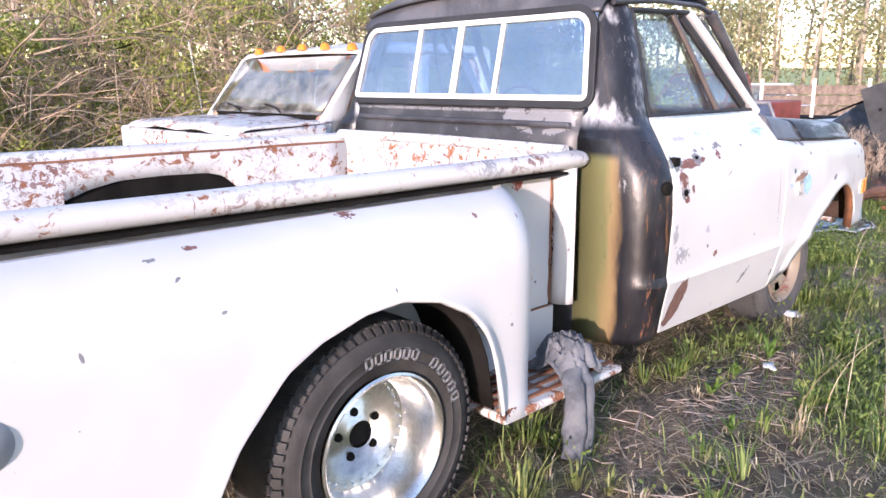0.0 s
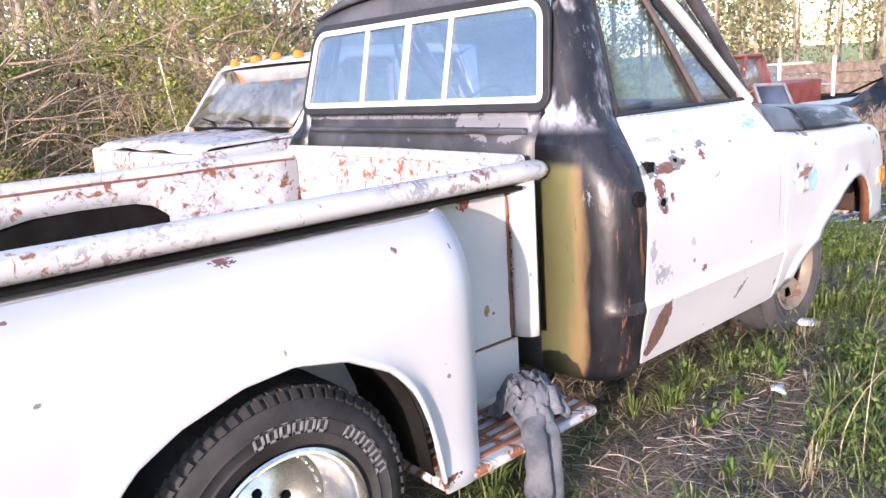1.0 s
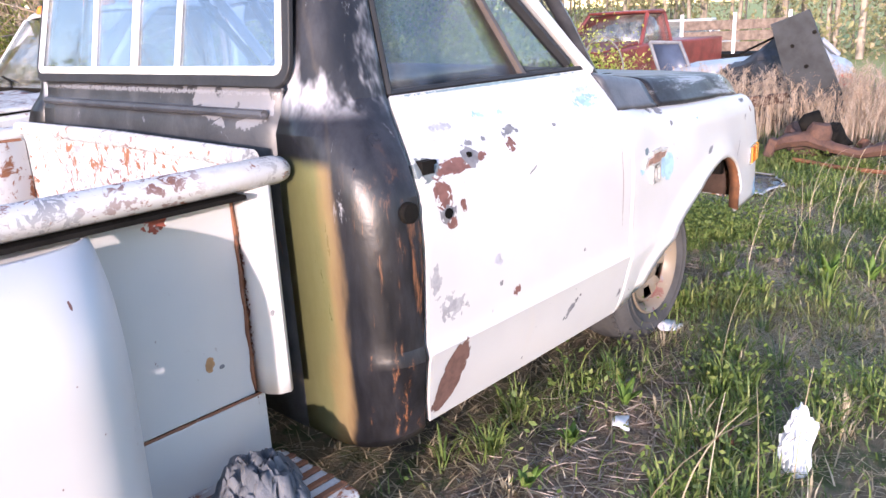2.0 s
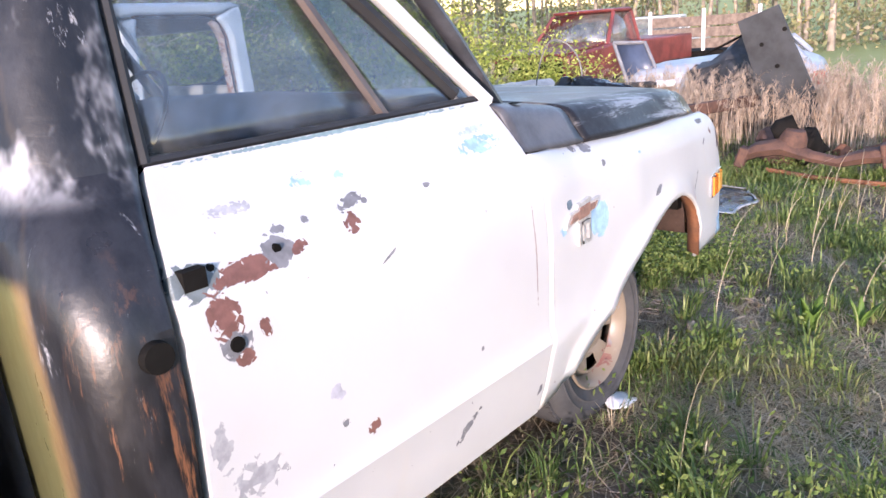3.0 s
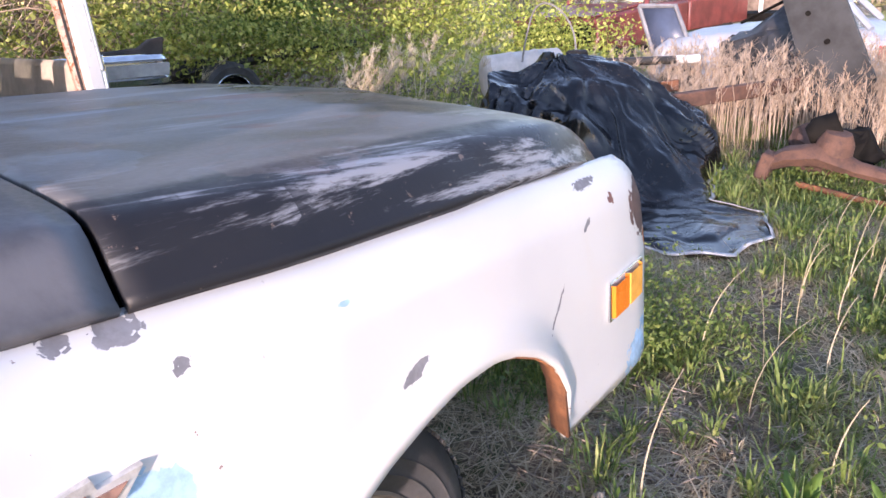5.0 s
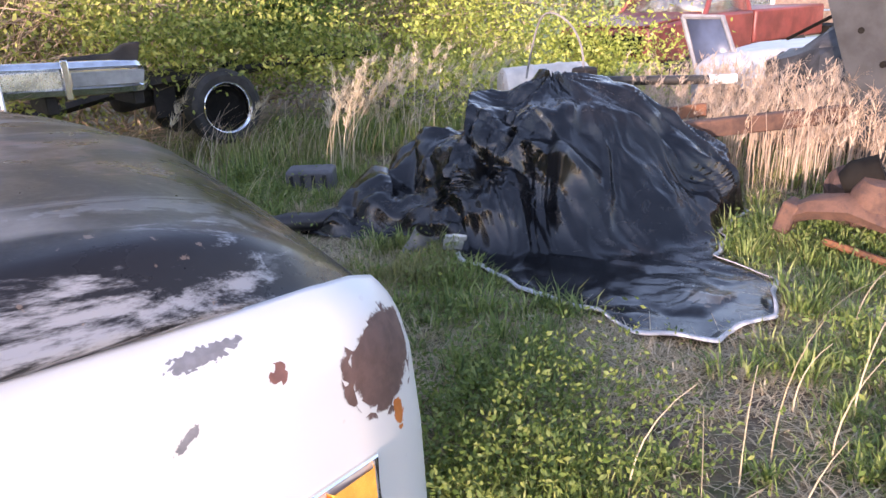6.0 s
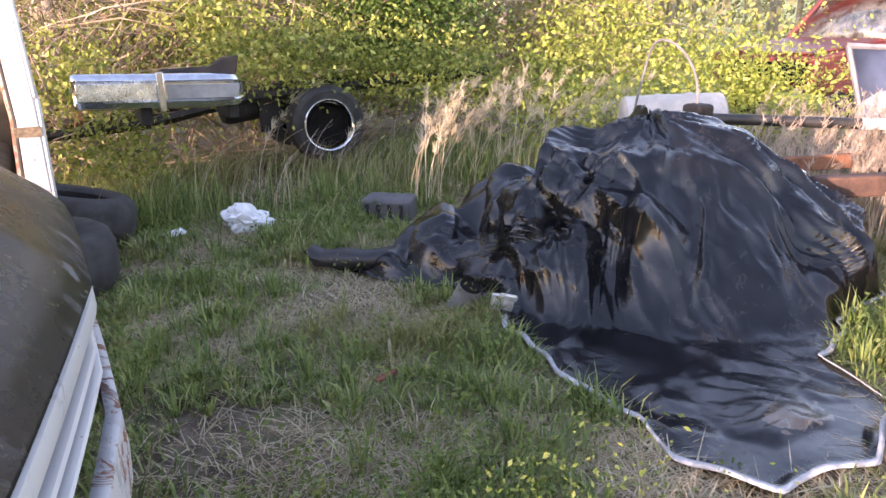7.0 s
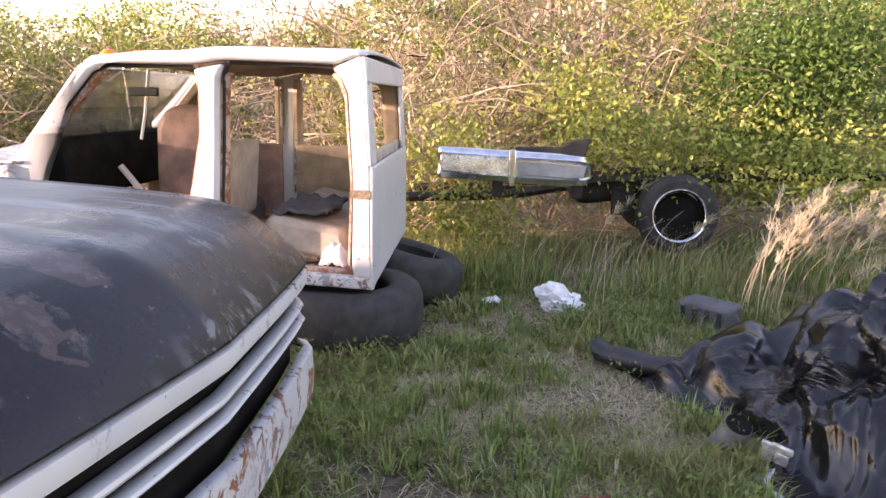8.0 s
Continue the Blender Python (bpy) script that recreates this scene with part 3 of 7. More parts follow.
post = patch([[(1.816, 1.408, z), (1.822, 1.372, z), (1.84, 1.346, z), (1.866, 1.335, z), (1.878, 1.342, z), (1.880, 1.40, z), (1.88, 1.45, z)]
              for z in spaced(0.445, 0.972, 8)])
both("stake_post", post, PAINT_BOX, thick=0.008)
rail = tube([(x, 1.362, 0.999) for x in (-1.16, -0.6, 0, 0.6, 1.2, 1.7, 1.90, 1.925, 1.938)], [0.037] * 6 + [0.037, 0.031, 0.018], 16, squash=(1.25, 0.92))
both("bed_rail", rail, PAINT_RAIL, "rolled white bed rail with rust chips", sharp=60)
both("seam_rust", tube([(1.810 + 0.002 * math.sin(z * 60), 1.407, z) for z in spaced(0.45, 0.95, 16)], [0.003 + 0.003 * abs(math.sin(k * 2.3)) for k in range(17)], 5), RUSTY)
both("seam_rust", tube([(x, 1.406, 0.438) for x in spaced(1.46, 1.83, 10)], [0.002 + 0.003 * abs(math.sin(k * 1.9)) for k in range(11)], 5), RUSTY)
# added dark plate, blocks the white seen through the front arches
part("arch_blocking_plate", boxes(((4.30, 1.26, 0.58), (4.34, 2.94, 0.90))), DARK, truck)
# near-black strip that puts the shade of the gap below the rail
both("rail_gap_shade", boxes(((-1.15, 1.325, 0.952), (1.80, 1.41, 0.962))), DARK)
# added near-black sheet: the shade inside the arched opening
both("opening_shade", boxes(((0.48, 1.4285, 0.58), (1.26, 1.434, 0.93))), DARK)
both("rust_seam", tube([(x, 1.392 - 0.004 * math.sin(x * 9), 0.951) for x in spaced(-0.95, 1.44, 24)], 0.013, 6), RUSTY, "line of rust along the fender top")
OPEN = [(-1.2, 0.60), (0.50, 0.60), (0.505, 0.84), (0.60, 0.875), (0.72, 0.90), (0.90, 0.905), (1.10, 0.90), (1.18, 0.88), (1.235, 0.83), (1.24, 0.60), (1.81, 0.60)]
inner = patch([[(x, 1.44, curve(OPEN, x)), (x, 1.44, lerp(curve(OPEN, x), 0.99, 0.5)), (x, 1.44, 0.99)]
               for x in ticks_of(spaced(-1.15, 0.5, 8), spaced(0.505, 1.235, 22), spaced(1.24, 1.85, 5))], flip=True)
both("bed_inner_side", inner, PAINT_BED, "peeling rusty white bed wall with a dark arched opening", thick=0.01)
# tub coloured near-black, the opening's deep shade put into its colour
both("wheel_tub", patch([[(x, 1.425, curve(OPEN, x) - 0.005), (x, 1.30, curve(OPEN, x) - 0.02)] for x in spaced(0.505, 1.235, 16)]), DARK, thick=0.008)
both("bed_lip", tube([(x, 1.443, 0.992 + 0.002 * math.sin(9 * x)) for x in spaced(-1.14, 1.84, 20)], 0.008, 6), RUSTY, "rusted top edge of the bed wall")
part("bed_front_wall", boxes(((1.855, 1.43, 0.45), (1.875, 2.77, 1.03))), PAINT_BED, truck, bevel=0.006)
part("bed_front_rail", tube([(1.865, 1.39, 1.028), (1.865, 2.1, 1.035), (1.865, 2.81, 1.028)], 0.024, 12), PAINT_RAIL, truck)
for i in range(8):
    y0 = 1.47 + i * 0.158
    part("bed_plank", boxes(((-1.12, y0, 0.575), (1.84, y0 + 0.148, 0.602))), plain("grey_bed_wood", (0.20, 0.16, 0.12), 0.85, vary=0.4, scale=12, bump=0.3) if i == 0 else bpy.data.materials["grey_bed_wood"], truck, bevel=0.003)
part("tailgate", boxes(((-1.18, 1.46, 0.58), (-1.15, 2.74, 0.99))), PAINT_BED, truck, bevel=0.005)

# step between fender and cab
step = boxes(((1.22, 1.098, 0.232), (1.868, 1.41, 0.262)))
both("running_board", step, white_paint("worn_step_paint", 0.50, (), rust=0.52), "rusty white step board", bevel=0.012)
for i in range(5):
    both("step_rib", boxes(((1.24, 1.135 + i * 0.05, 0.262), (1.86, 1.155 + i * 0.05, 0.270))), RUSTY, bevel=0.003)


def tyre(name, parent, at, r, width, rim, material, worn=False):
    """Tyre with treads; its outer face looks to -y."""
    h = width / 2
    prof = [(rim, -h + 0.012), (rim + 0.012, -h + 0.002), (lerp(rim, r, 0.35), -h - 0.010), (lerp(rim, r, 0.6), -h - 0.012), (r - 0.030, -h + 0.004), (r - 0.012, -h + 0.020),
            (r, -h + 0.042), (r + 0.002, 0), (r, h - 0.042), (r - 0.012, h - 0.02), (lerp(rim, r, 0.5), h + 0.01), (rim, h - 0.012)]
    for d in (0.30, 0.52):
        k = next(n for n, (q, y) in enumerate(prof) if q > lerp(rim, r, d))
        q, y = lerp(rim, r, d), prof[k][1]
        prof[k:k] = [(q - 0.004, y), (q, y - 0.003), (q + 0.004, y)]
    wheel = part(name, lathe(prof, at, (0, 1, 0), 96), material, parent, sharp=50)
    tread, x, y, z = bmesh.new(), *at
    for k in range(68):
        for row, (off, wide, turn) in enumerate(((-h + 0.040, 0.046, 0.25), (-0.030, 0.040, -0.5), (0.030, 0.040, 0.5), (h - 0.040, 0.046, -0.25))):
            t = 2 * math.pi * (k + 0.5 * (row % 2)) / 68
            m = Matrix.Translation((x + (r - 0.003) * math.cos(t), y + off, z + (r - 0.003) * math.sin(t))) @ Matrix.Rotation(-t, 4, "Y") @ Matrix.Rotation(turn, 4, "X")
            box(tread, (-0.006, -wide / 2, -0.0115), (0.0005 if worn else 0.0035, wide / 2, 0.0115), m)
        for o in () if worn else (-1, 1):
            t = 2 * math.pi * (k + 0.25) / 68
            m = Matrix.Translation((x + (r - 0.016) * math.cos(t), y + o * (h - 0.010), z + (r - 0.016) * math.sin(t))) @ Matrix.Rotation(-t, 4, "Y") @ Matrix.Rotation(o * -0.8, 4, "Z")
            box(tread, (-0.014, -0.0035, -0.009), (0.014, 0.004, 0.009), m)
    part("tread", tread, material, wheel)
    return wheel


def wheel_part(name, at):
    ob = new(name)
    ob.empty_display_size = 0.05
    ob.location = Vector(at) - root_at(truck)
    ob.parent = truck
    return ob


# rear wheels: deep polished dish
RW = (0.778, 1.262, 0.305)


def rear_wheel(at, out):
    """out: -1 for the near side, 1 for the far side."""
    x, y, z = at
    w = tyre("wheel", truck, at, 0.352, 0.235, 0.205, RUBBER)
    tagged(w, "wide black tyre with raised pale lettering on a polished dish wheel")
    f = lambda d: y + out * d
    rim = bmesh.new()
    lathe([(0.208, out * 0.118), (0.214, out * 0.128), (0.207, out * 0.132), (0.196, out * 0.124), (0.186, out * 0.10), (0.182, out * 0.05), (0.176, out * 0.005),
           (0.172, out * -0.01), (0.150, out * -0.018), (0.105, out * -0.016), (0.092, out * -0.006), (0.060, out * -0.004), (0.048, out * 0.006), (0.040, out * 0.008), (0.036, out * -0.06), (0.0, out * -0.06)],
          at, (0, 1, 0), 64, rim)
    part("rim", rim, ALLOY, w, "polished deep-dish alloy rim", sharp=50)
    part("hub_bore", lathe([(0.0, out * 0.001), (0.036, out * 0.001), (0.0361, out * -0.03)], at, (0, 1, 0), 24), DARK, w)
    for k in range(5):
        a = 2 * math.pi * k / 5 + 0.5
        c = (x + 0.07 * math.cos(a), y, z + 0.07 * math.sin(a))
        part("lug_hole", lathe([(0.0, out * 0.004), (0.011, out * 0.004), (0.013, out * -0.004), (0.013, out * -0.02)], c, (0, 1, 0), 12), DARK, w)
    for k in range(30):
        a = 2 * math.pi * k / 30
        part("rivet", lathe([(0.0, out * -0.004), (0.004, out * -0.006), (0.005, out * -0.014)], (x + 0.158 * math.cos(a), y, z + 0.158 * math.sin(a)), (0, 1, 0), 6), CHROME, w)
    return w


near_wheel = rear_wheel(RW, -1)
rear_wheel((RW[0], 2 * C - RW[1], RW[2]), 1)
LETTER = plain("pale_rubber", (0.22, 0.22, 0.22), 0.7, vary=0.3, scale=60)
# the raised maker's lettering, as plain bars
angles = [132, 125, 118, 111, 104, 97, 79, 71, 63, 55, 47]
for a in angles:
    t = radians(a - 30)
    bm = bmesh.new()
    m = Matrix.Translation((RW[0] + 0.268 * math.cos(t), RW[1] - 0.1315, RW[2] + 0.268 * math.sin(t))) @ Matrix.Rotation(math.pi / 2 - t, 4, "Y")
    for lo, hi in (((-0.013, 0, -0.017), (-0.007, 0.004, 0.017)), ((0.007, 0, -0.017), (0.013, 0.004, 0.017)), ((-0.013, 0, 0.011), (0.013, 0.004, 0.017)), ((-0.013, 0, -0.017), (0.013, 0.004, -0.011))):
        box(bm, lo, hi, m)
    part("raised_bar", bm, LETTER, near_wheel)

# front wheels: tan steel rims with slots
FW = (3.70, 1.375, 0.285)
RIM_TAN = white_paint("tan_rim_paint", 0.58, (), rust=0.66)
for n in RIM_TAN.node_tree.nodes:
    if n.type == "MIX" and abs(n.inputs["A"].default_value[0] - 0.60) < 0.01:
        n.inputs["A"].default_value, n.inputs["B"].default_value = (0.27, 0.22, 0.165, 1), (0.20, 0.16, 0.12, 1)
WORN_TYRE = plain("worn_grey_tyre", (0.060, 0.059, 0.060), 0.85, vary=0.35, scale=7, bump=0.2)


def front_wheel(at, out):
    x, y, z = at
    w = tyre("wheel", truck, at, 0.335, 0.20, 0.192, WORN_TYRE, worn=True)
    tagged(w, "worn dusty front tyre on a tan steel rim")
    rim = bmesh.new()
    lathe([(0.190, out * 0.080), (0.200, out * 0.098), (0.194, out * 0.104), (0.180, out * 0.096), (0.168, out * 0.055), (0.160, out * 0.045)], at, (0, 1, 0), 56, rim)
    ring = lathe([(0.160, out * 0.045), (0.150, out * 0.062), (0.140, out * 0.068), (0.098, out * 0.060), (0.085, out * 0.050), (0.062, out * 0.055), (0.055, out * 0.075), (0.0, out * 0.08)], at, (0, 1, 0), 60)
    for f in list(ring.faces):
        c = f.calc_center_median() - Vector(at)
        rr, k = math.hypot(c.x, c.z), int((math.atan2(c.z, c.x) + math.pi) / (2 * math.pi) * 60)
        if 0.10 < rr < 0.139 and k % 12 < 5:
            ring.faces.remove(f)
    part("rim", rim, RIM_TAN, w, sharp=50)
    part("wheel_disc", ring, RIM_TAN, w, "tan steel disc with five slots", thick=0.004)
    part("brake_drum", lathe([(0.0, out * 0.02), (0.135, out * 0.02), (0.14, out * -0.04)], at, (0, 1, 0), 32), RUSTY, w)


front_wheel(FW, -1)
front_wheel((FW[0], 2 * C - FW[1], FW[2]), 1)
part("rear_axle", tube([(RW[0], 1.3, 0.31), (RW[0], 1.95, 0.31), (RW[0], 2.1, 0.31), (RW[0], 2.25, 0.31), (RW[0], 2.9, 0.31)], [0.045, 0.045, 0.12, 0.045, 0.045], 12), DARK, truck)
part("front_axle", boxes(((3.60, 1.45, 0.24), (3.78, 2.75, 0.33))), DARK, truck, bevel=0.02)
both("frame_rail", boxes(((-1.0, 1.66, 0.40), (4.5, 1.73, 0.54))), DARK, bevel=0.01)
both("inner_apron", sheet(lambda u, v: (4.44 - 0.10 * (1 - v) ** 2, lerp(1.21, 1.72, u), lerp(0.48, 0.88, v)), 6, 6), rusty("brown_apron_rust", (0.030, 0.018, 0.013), (0.062, 0.036, 0.026)), "rust-brown inner wheel apron", thick=0.006)
part("engine_block", boxes(((3.15, 1.85, 0.36), (3.95, 2.35, 0.86))), DARK, truck, bevel=0.03)
part("gearbox", boxes(((2.3, 1.95, 0.30), (3.15, 2.25, 0.55))), DARK, truck, bevel=0.05)

# cab: corners, back wall, roof
BACK = [(0.28, 1.955), (0.9, 1.945), (1.08, 1.95), (1.13, 1.975), (1.2, 1.985), (1.54, 2.06), (1.60, 2.085), (1.66, 2.14)]


DOOR_EDGE = [(0.28, 2.135), (0.33, 2.118), (0.40, 2.094), (0.52, 2.080), (0.65, 2.086), (0.90, 2.092), (0.98, 2.098), (1.06, 2.125), (1.15, 2.165), (1.55, 2.205)]


def corner_row(z):
    """From the back wall round the corner to the door's gap."""
    xb, w = curve(BACK, z), curve(W, z)
    xe = curve(DOOR_EDGE, z) - 0.007
    r = min(0.13, xe - xb - 0.01)
    yb = C - w
    pts = [(xb, C - 0.70 if z < 1.16 else C - 0.745 + max(0, (z - 1.16)) * 0.10, z)]
    pts[0] = (xb, max(pts[0][1], yb + r * 1.05 + 0.005), z)
    for k in range(9):
        a = k / 8 * math.pi / 2
        pts.append((xb + r * (1 - math.cos(a)), yb + r * 1.05 * (1 - math.sin(a)), z))
    for k in range(1, 4):
        pts.append((lerp(xb + r, xe, k / 3), yb, z))
    return pts


zs = ticks_of((0.522, 0.548), spaced(0.285, 0.60, 9), spaced(0.60, 1.0, 6), spaced(1.0, 1.20, 8), spaced(1.20, 1.60, 8))
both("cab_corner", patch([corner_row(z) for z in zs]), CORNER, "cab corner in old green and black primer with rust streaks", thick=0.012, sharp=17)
bulge = patch([[(x, y, z) for x, y, z in ((curve(BACK, z), yy, z) for yy in spaced(C - 0.70, C + 0.70, 14))] for z in sorted({*spaced(0.28, 1.05, 5), 1.09, 1.10, 1.12, 1.135, 1.15, 1.165, 1.18})], flip=True)
part("cab_back_wall", bulge, BACK_PAINT, truck, "black primed cab back wall", thick=0.01)
part("back_wall_ridge", tube([(1.952, C - 0.66, 1.118), (1.952, C + 0.66, 1.118)], 0.012, 8), BLACK_PAINT, truck)


def roof_point(u, v):
    """u along from the back lip to the windscreen, v across."""
    s = 2 * v - 1
    e = abs(s) ** 2.6
    x = lerp(2.055, 2.87, u) + 0.03 * e * (0.5 - u) * 2
    y = C + s * lerp(0.725, 0.715, u)
    crown = 0.105 * (1 - e) + 0.0
    ends = rise(u + 0.02, 0.22) * rise(1.03 - u, 0.25)
    return (x, y, 1.565 + (0.02 + crown) * ends + 0.045 * ends)


ROOF_PRIMER = primer_paint("roof_black_primer", 0.05, 0.12)
part("roof", sheet(roof_point, 24, 28), ROOF_PRIMER, truck, "black primed cab roof", thick=0.015, sharp=70)
both("drip_rail", tube([(2.10, C - 0.735, 1.575), (2.4, C - 0.735, 1.600), (2.75, C - 0.728, 1.600), (2.88, C - 0.72, 1.575)], 0.011, 8), BLACK_PAINT)


def header_point(u, v):
    """The rounded panel between the back window's top and the roof."""
    low = Vector((2.048, C + (2 * v - 1) * 0.715, 1.538))
    p = low.lerp(Vector(roof_point(0.12, v)), u)
    return p + Vector((-0.016, 0, 0.012)) * math.sin(math.pi * u)


part("back_header", sheet(header_point, 8, 28), ROOF_PRIMER, truck, thick=0.008, sharp=70)

# sliding back window
def win(y, z):
    return Vector((lerp(1.978, 2.052, (z - 1.20) / 0.34), y, z))


def bar_on(p, q, wide, deep, off=0.0):
    """A flat bar in the back window's plane."""
    n = Vector((-0.977, 0, 0.21)).normalized()
    p, q = Vector(p) + n * off, Vector(q) + n * off
    d = (q - p).normalized()
    s = n.cross(d).normalized() * wide / 2
    bm = bmesh.new()
    vs = [bm.verts.new(e + a + b) for e in (p, q) for a in (s, -s) for b in (n * deep / 2, -n * deep / 2)]
    for f in ((0, 1, 3, 2), (4, 6, 7, 5), (0, 4, 5, 1), (2, 3, 7, 6), (0, 2, 6, 4), (1, 5, 7, 3)):
        bm.faces.new([vs[i] for i in f])
    return bm


Y0, Y1, Z0, Z1 = 1.378, 2.822, 1.205, 1.545
slider = wheel_part("back_window", (1.99, C, 1.2))
tagged(slider, "sliding back window with a white four-pane frame and black seal")


def oriented_out(bm):
    bmesh.ops.recalc_face_normals(bm, faces=bm.faces)
    return bm


def window_outline(inset):
    """The window's outline in (y, z), upper corners well rounded, narrower towards the top."""
    pts = []
    for y, z, r, a0 in ((Y0, Z0, 0.03, 180), (Y1, Z0, 0.03, 270), (Y1 - 0.032, Z1, 0.085, 0), (Y0 + 0.032, Z1, 0.085, 90)):
        cy, cz = (y + r if y < C else y - r), (z + r if z < 1.4 else z - r)
        for k in range(9):
            a = radians(a0 + k * 11.25)
            pts.append((cy + (r - inset) * math.cos(a), cz + (r - inset) * math.sin(a)))
    return pts


def window_ring(outer, inner, deep, off):
    """A flat ring in the window's plane between two insets of its outline."""
    n = Vector((-0.977, 0, 0.21)).normalized()
    loops = [[win(y, z) + n * h for y, z in window_outline(k)] for k, h in ((outer, off), (outer, off + deep), (inner, off + deep), (inner, off))]
    return patch(loops, close_u=True)


part("window_seal", oriented_out(window_ring(-0.026, 0.004, 0.012, 0.0)), SEAL, slider, bevel=0.003)
part("window_frame", oriented_out(window_ring(0.002, 0.024, 0.010, 0.006)), TRIM_WHITE, slider, bevel=0.002)
for y, w in ((1.865, 0.020), (2.115, 0.034), (2.385, 0.022)):
    part("window_bar", bar_on(win(y, Z0 + 0.012), win(y, Z1 - 0.012), w, 0.010, 0.008), TRIM_WHITE, slider, bevel=0.003)
for ya, yb in ((Y0 + 0.018, 1.862), (1.868, 2.110), (2.120, 2.382), (2.388, Y1 - 0.018)):
    part("pane", bar_on(win((ya + yb) / 2, Z0 + 0.008), win((ya + yb) / 2, Z1 - 0.008), yb - ya, 0.004, 0.002), BACK_GLASS, slider, sharp=20)

# doors
def door_skin():
    rows = []
    zs = ticks_of((0.318, 0.34, 0.37, 0.40, 0.45, 0.50, 0.52, 0.535, 0.55, 0.565, 0.60), spaced(0.64, 0.92, 6), (0.95, 0.98, 1.005, 1.03, 1.055, 1.08, 1.105, 1.13, 1.148))
    for z in zs:
        rows.append([(x, side(x, z), z) for x in spaced(curve(DOOR_EDGE, z) + 0.006, 3.0775, 30)])
    return patch(rows, flip=True)


def oriented(bm, centre_y):
    """Faces turned away from the pickup's middle."""
    bm.normal_update()
    s = sum((f.calc_center_median().y - centre_y) * f.normal.y * f.calc_area() for f in bm.faces)
    if s < 0:
        bmesh.ops.reverse_faces(bm, faces=bm.faces)
    return bm


doors = []
for far in (False, True):
    flipside = (lambda b: mirrored(b)) if far else (lambda b: b)
    d = part("door", oriented(flipside(oriented(door_skin(), C)), C), PAINT_DOOR, truck, "white cab door with chipped paint and an empty handle hole" if not far else "white cab door", thick=0.03, sharp=35)
    doors.append(d)
    frame_pts = [((2.175, 1.148), (2.215, 1.55)), ((2.215, 1.552), (2.66, 1.566)), ((2.66, 1.566), (3.085, 1.14))]
    for i, (p, q) in enumerate(frame_pts):
        a, b = Vector((p[0], side(0, p[1]) + 0.012, p[1])), Vector((q[0], side(0, q[1]) + 0.012, q[1]))
        n = 6
        pts = [a.lerp(b, k / n) for k in range(n + 1)]
        for k in pts:
            k.y = side(0, k.z) + 0.012
        part("window_frame", flipside(tube(pts, 0.026 if i == 2 else 0.014, 8, squash=(1, 0.8))), PAINT_FENDER if i == 2 else SEAL, d, "white front window frame" if i == 2 else "")
    inner_pts = [Vector((lerp(2.60, 2.985, k / 6), side(0, lerp(1.545, 1.17, k / 6)) + 0.018, lerp(1.545, 1.17, k / 6))) for k in range(7)]
    part("vent_seal", flipside(tube(inner_pts, 0.018, 6)), SEAL, d)
    post_pts = [Vector((lerp(2.735, 2.53, k / 6), side(0, lerp(1.15, 1.55, k / 6)) + 0.014, lerp(1.15, 1.55, k / 6))) for k in range(7)]
    part("vent_post", flipside(tube(post_pts, 0.013, 6)), plain("dull_trim", (0.16, 0.13, 0.12), 0.4, 0.6), d)
    for lo, hi in ((lambda z: 2.18 + 0.085 * (z - 1.15), lambda z: lerp(2.735, 2.53, (z - 1.15) / 0.4)), (lambda z: lerp(2.745, 2.54, (z - 1.15) / 0.4), lambda z: lerp(3.01, 2.60, (z - 1.15) / 0.4))):
        part("door_glass", flipside(patch([[(lerp(lo(z), hi(z), v / 4), side(0, z) + 0.020, z) for v in range(5)] for z in spaced(1.145, 1.552, 8)])), GLASS, d, thick=0.004)
    part("belt_seal", flipside(tube([(x, side(0, 1.15) + 0.010, 1.152) for x in spaced(2.17, 3.06, 8)], 0.009, 6)), SEAL, d)
part("handle_hole", boxes(((2.122, side(0, 0.972) - 0.0015, 0.972), (2.162, 1.13, 1.004))), DARK, doors[0])
for x, z, r in ((2.178, 0.995, 0.006), (2.305, 0.992, 0.008), (2.182, 0.872, 0.013)):
    part("lock_hole", lathe([(0.0, -0.002), (r, -0.002), (r, 0.01)], (x, side(0, z) - 0.002, z), (0, 1, 0), 12), DARK, doors[0])
part("fuel_hole", lathe([(0.0, -0.006), (0.024, -0.005), (0.026, 0.01)], (2.052, side(0, 0.90) - 0.002, 0.90), (0, 1, 0), 16), DARK, truck, "dark open filler hole")
# near-black here is the shade under the doors, put into the colour
both("shaded_rocker", boxes(((2.10, 1.165, 0.285), (3.08, 1.22, 0.325))), DARK, bevel=0.01)
both("door_jamb", boxes(((2.070, 1.125, 0.33), (2.112, 1.18, 0.99))), DARK)
both("door_jamb", boxes(((3.065, 1.115, 0.36), (3.095, 1.18, 0.96))), DARK)

# front fenders
ARCH_F = [(3.08, 0.325), (3.19, 0.335), (3.215, 0.375), (3.25, 0.42), (3.30, 0.465), (3.36, 0.517), (3.44, 0.58), (3.525, 0.628), (3.655, 0.692), (3.74, 0.722), (3.816, 0.74), (3.90, 0.742),
          (3.958, 0.727), (4.03, 0.692), (4.098, 0.636), (4.135, 0.56), (4.146, 0.49), (4.150, 0.452), (4.60, 0.47), (4.75, 0.50)]
TOP_F = [(3.08, 1.016), (3.28, 1.003), (3.45, 0.995), (3.66, 0.983), (4.08, 0.965), (4.28, 0.951), (4.48, 0.936), (4.55, 0.925), (4.60, 0.905), (4.635, 0.875), (4.655, 0.840), (4.668, 0.79)]
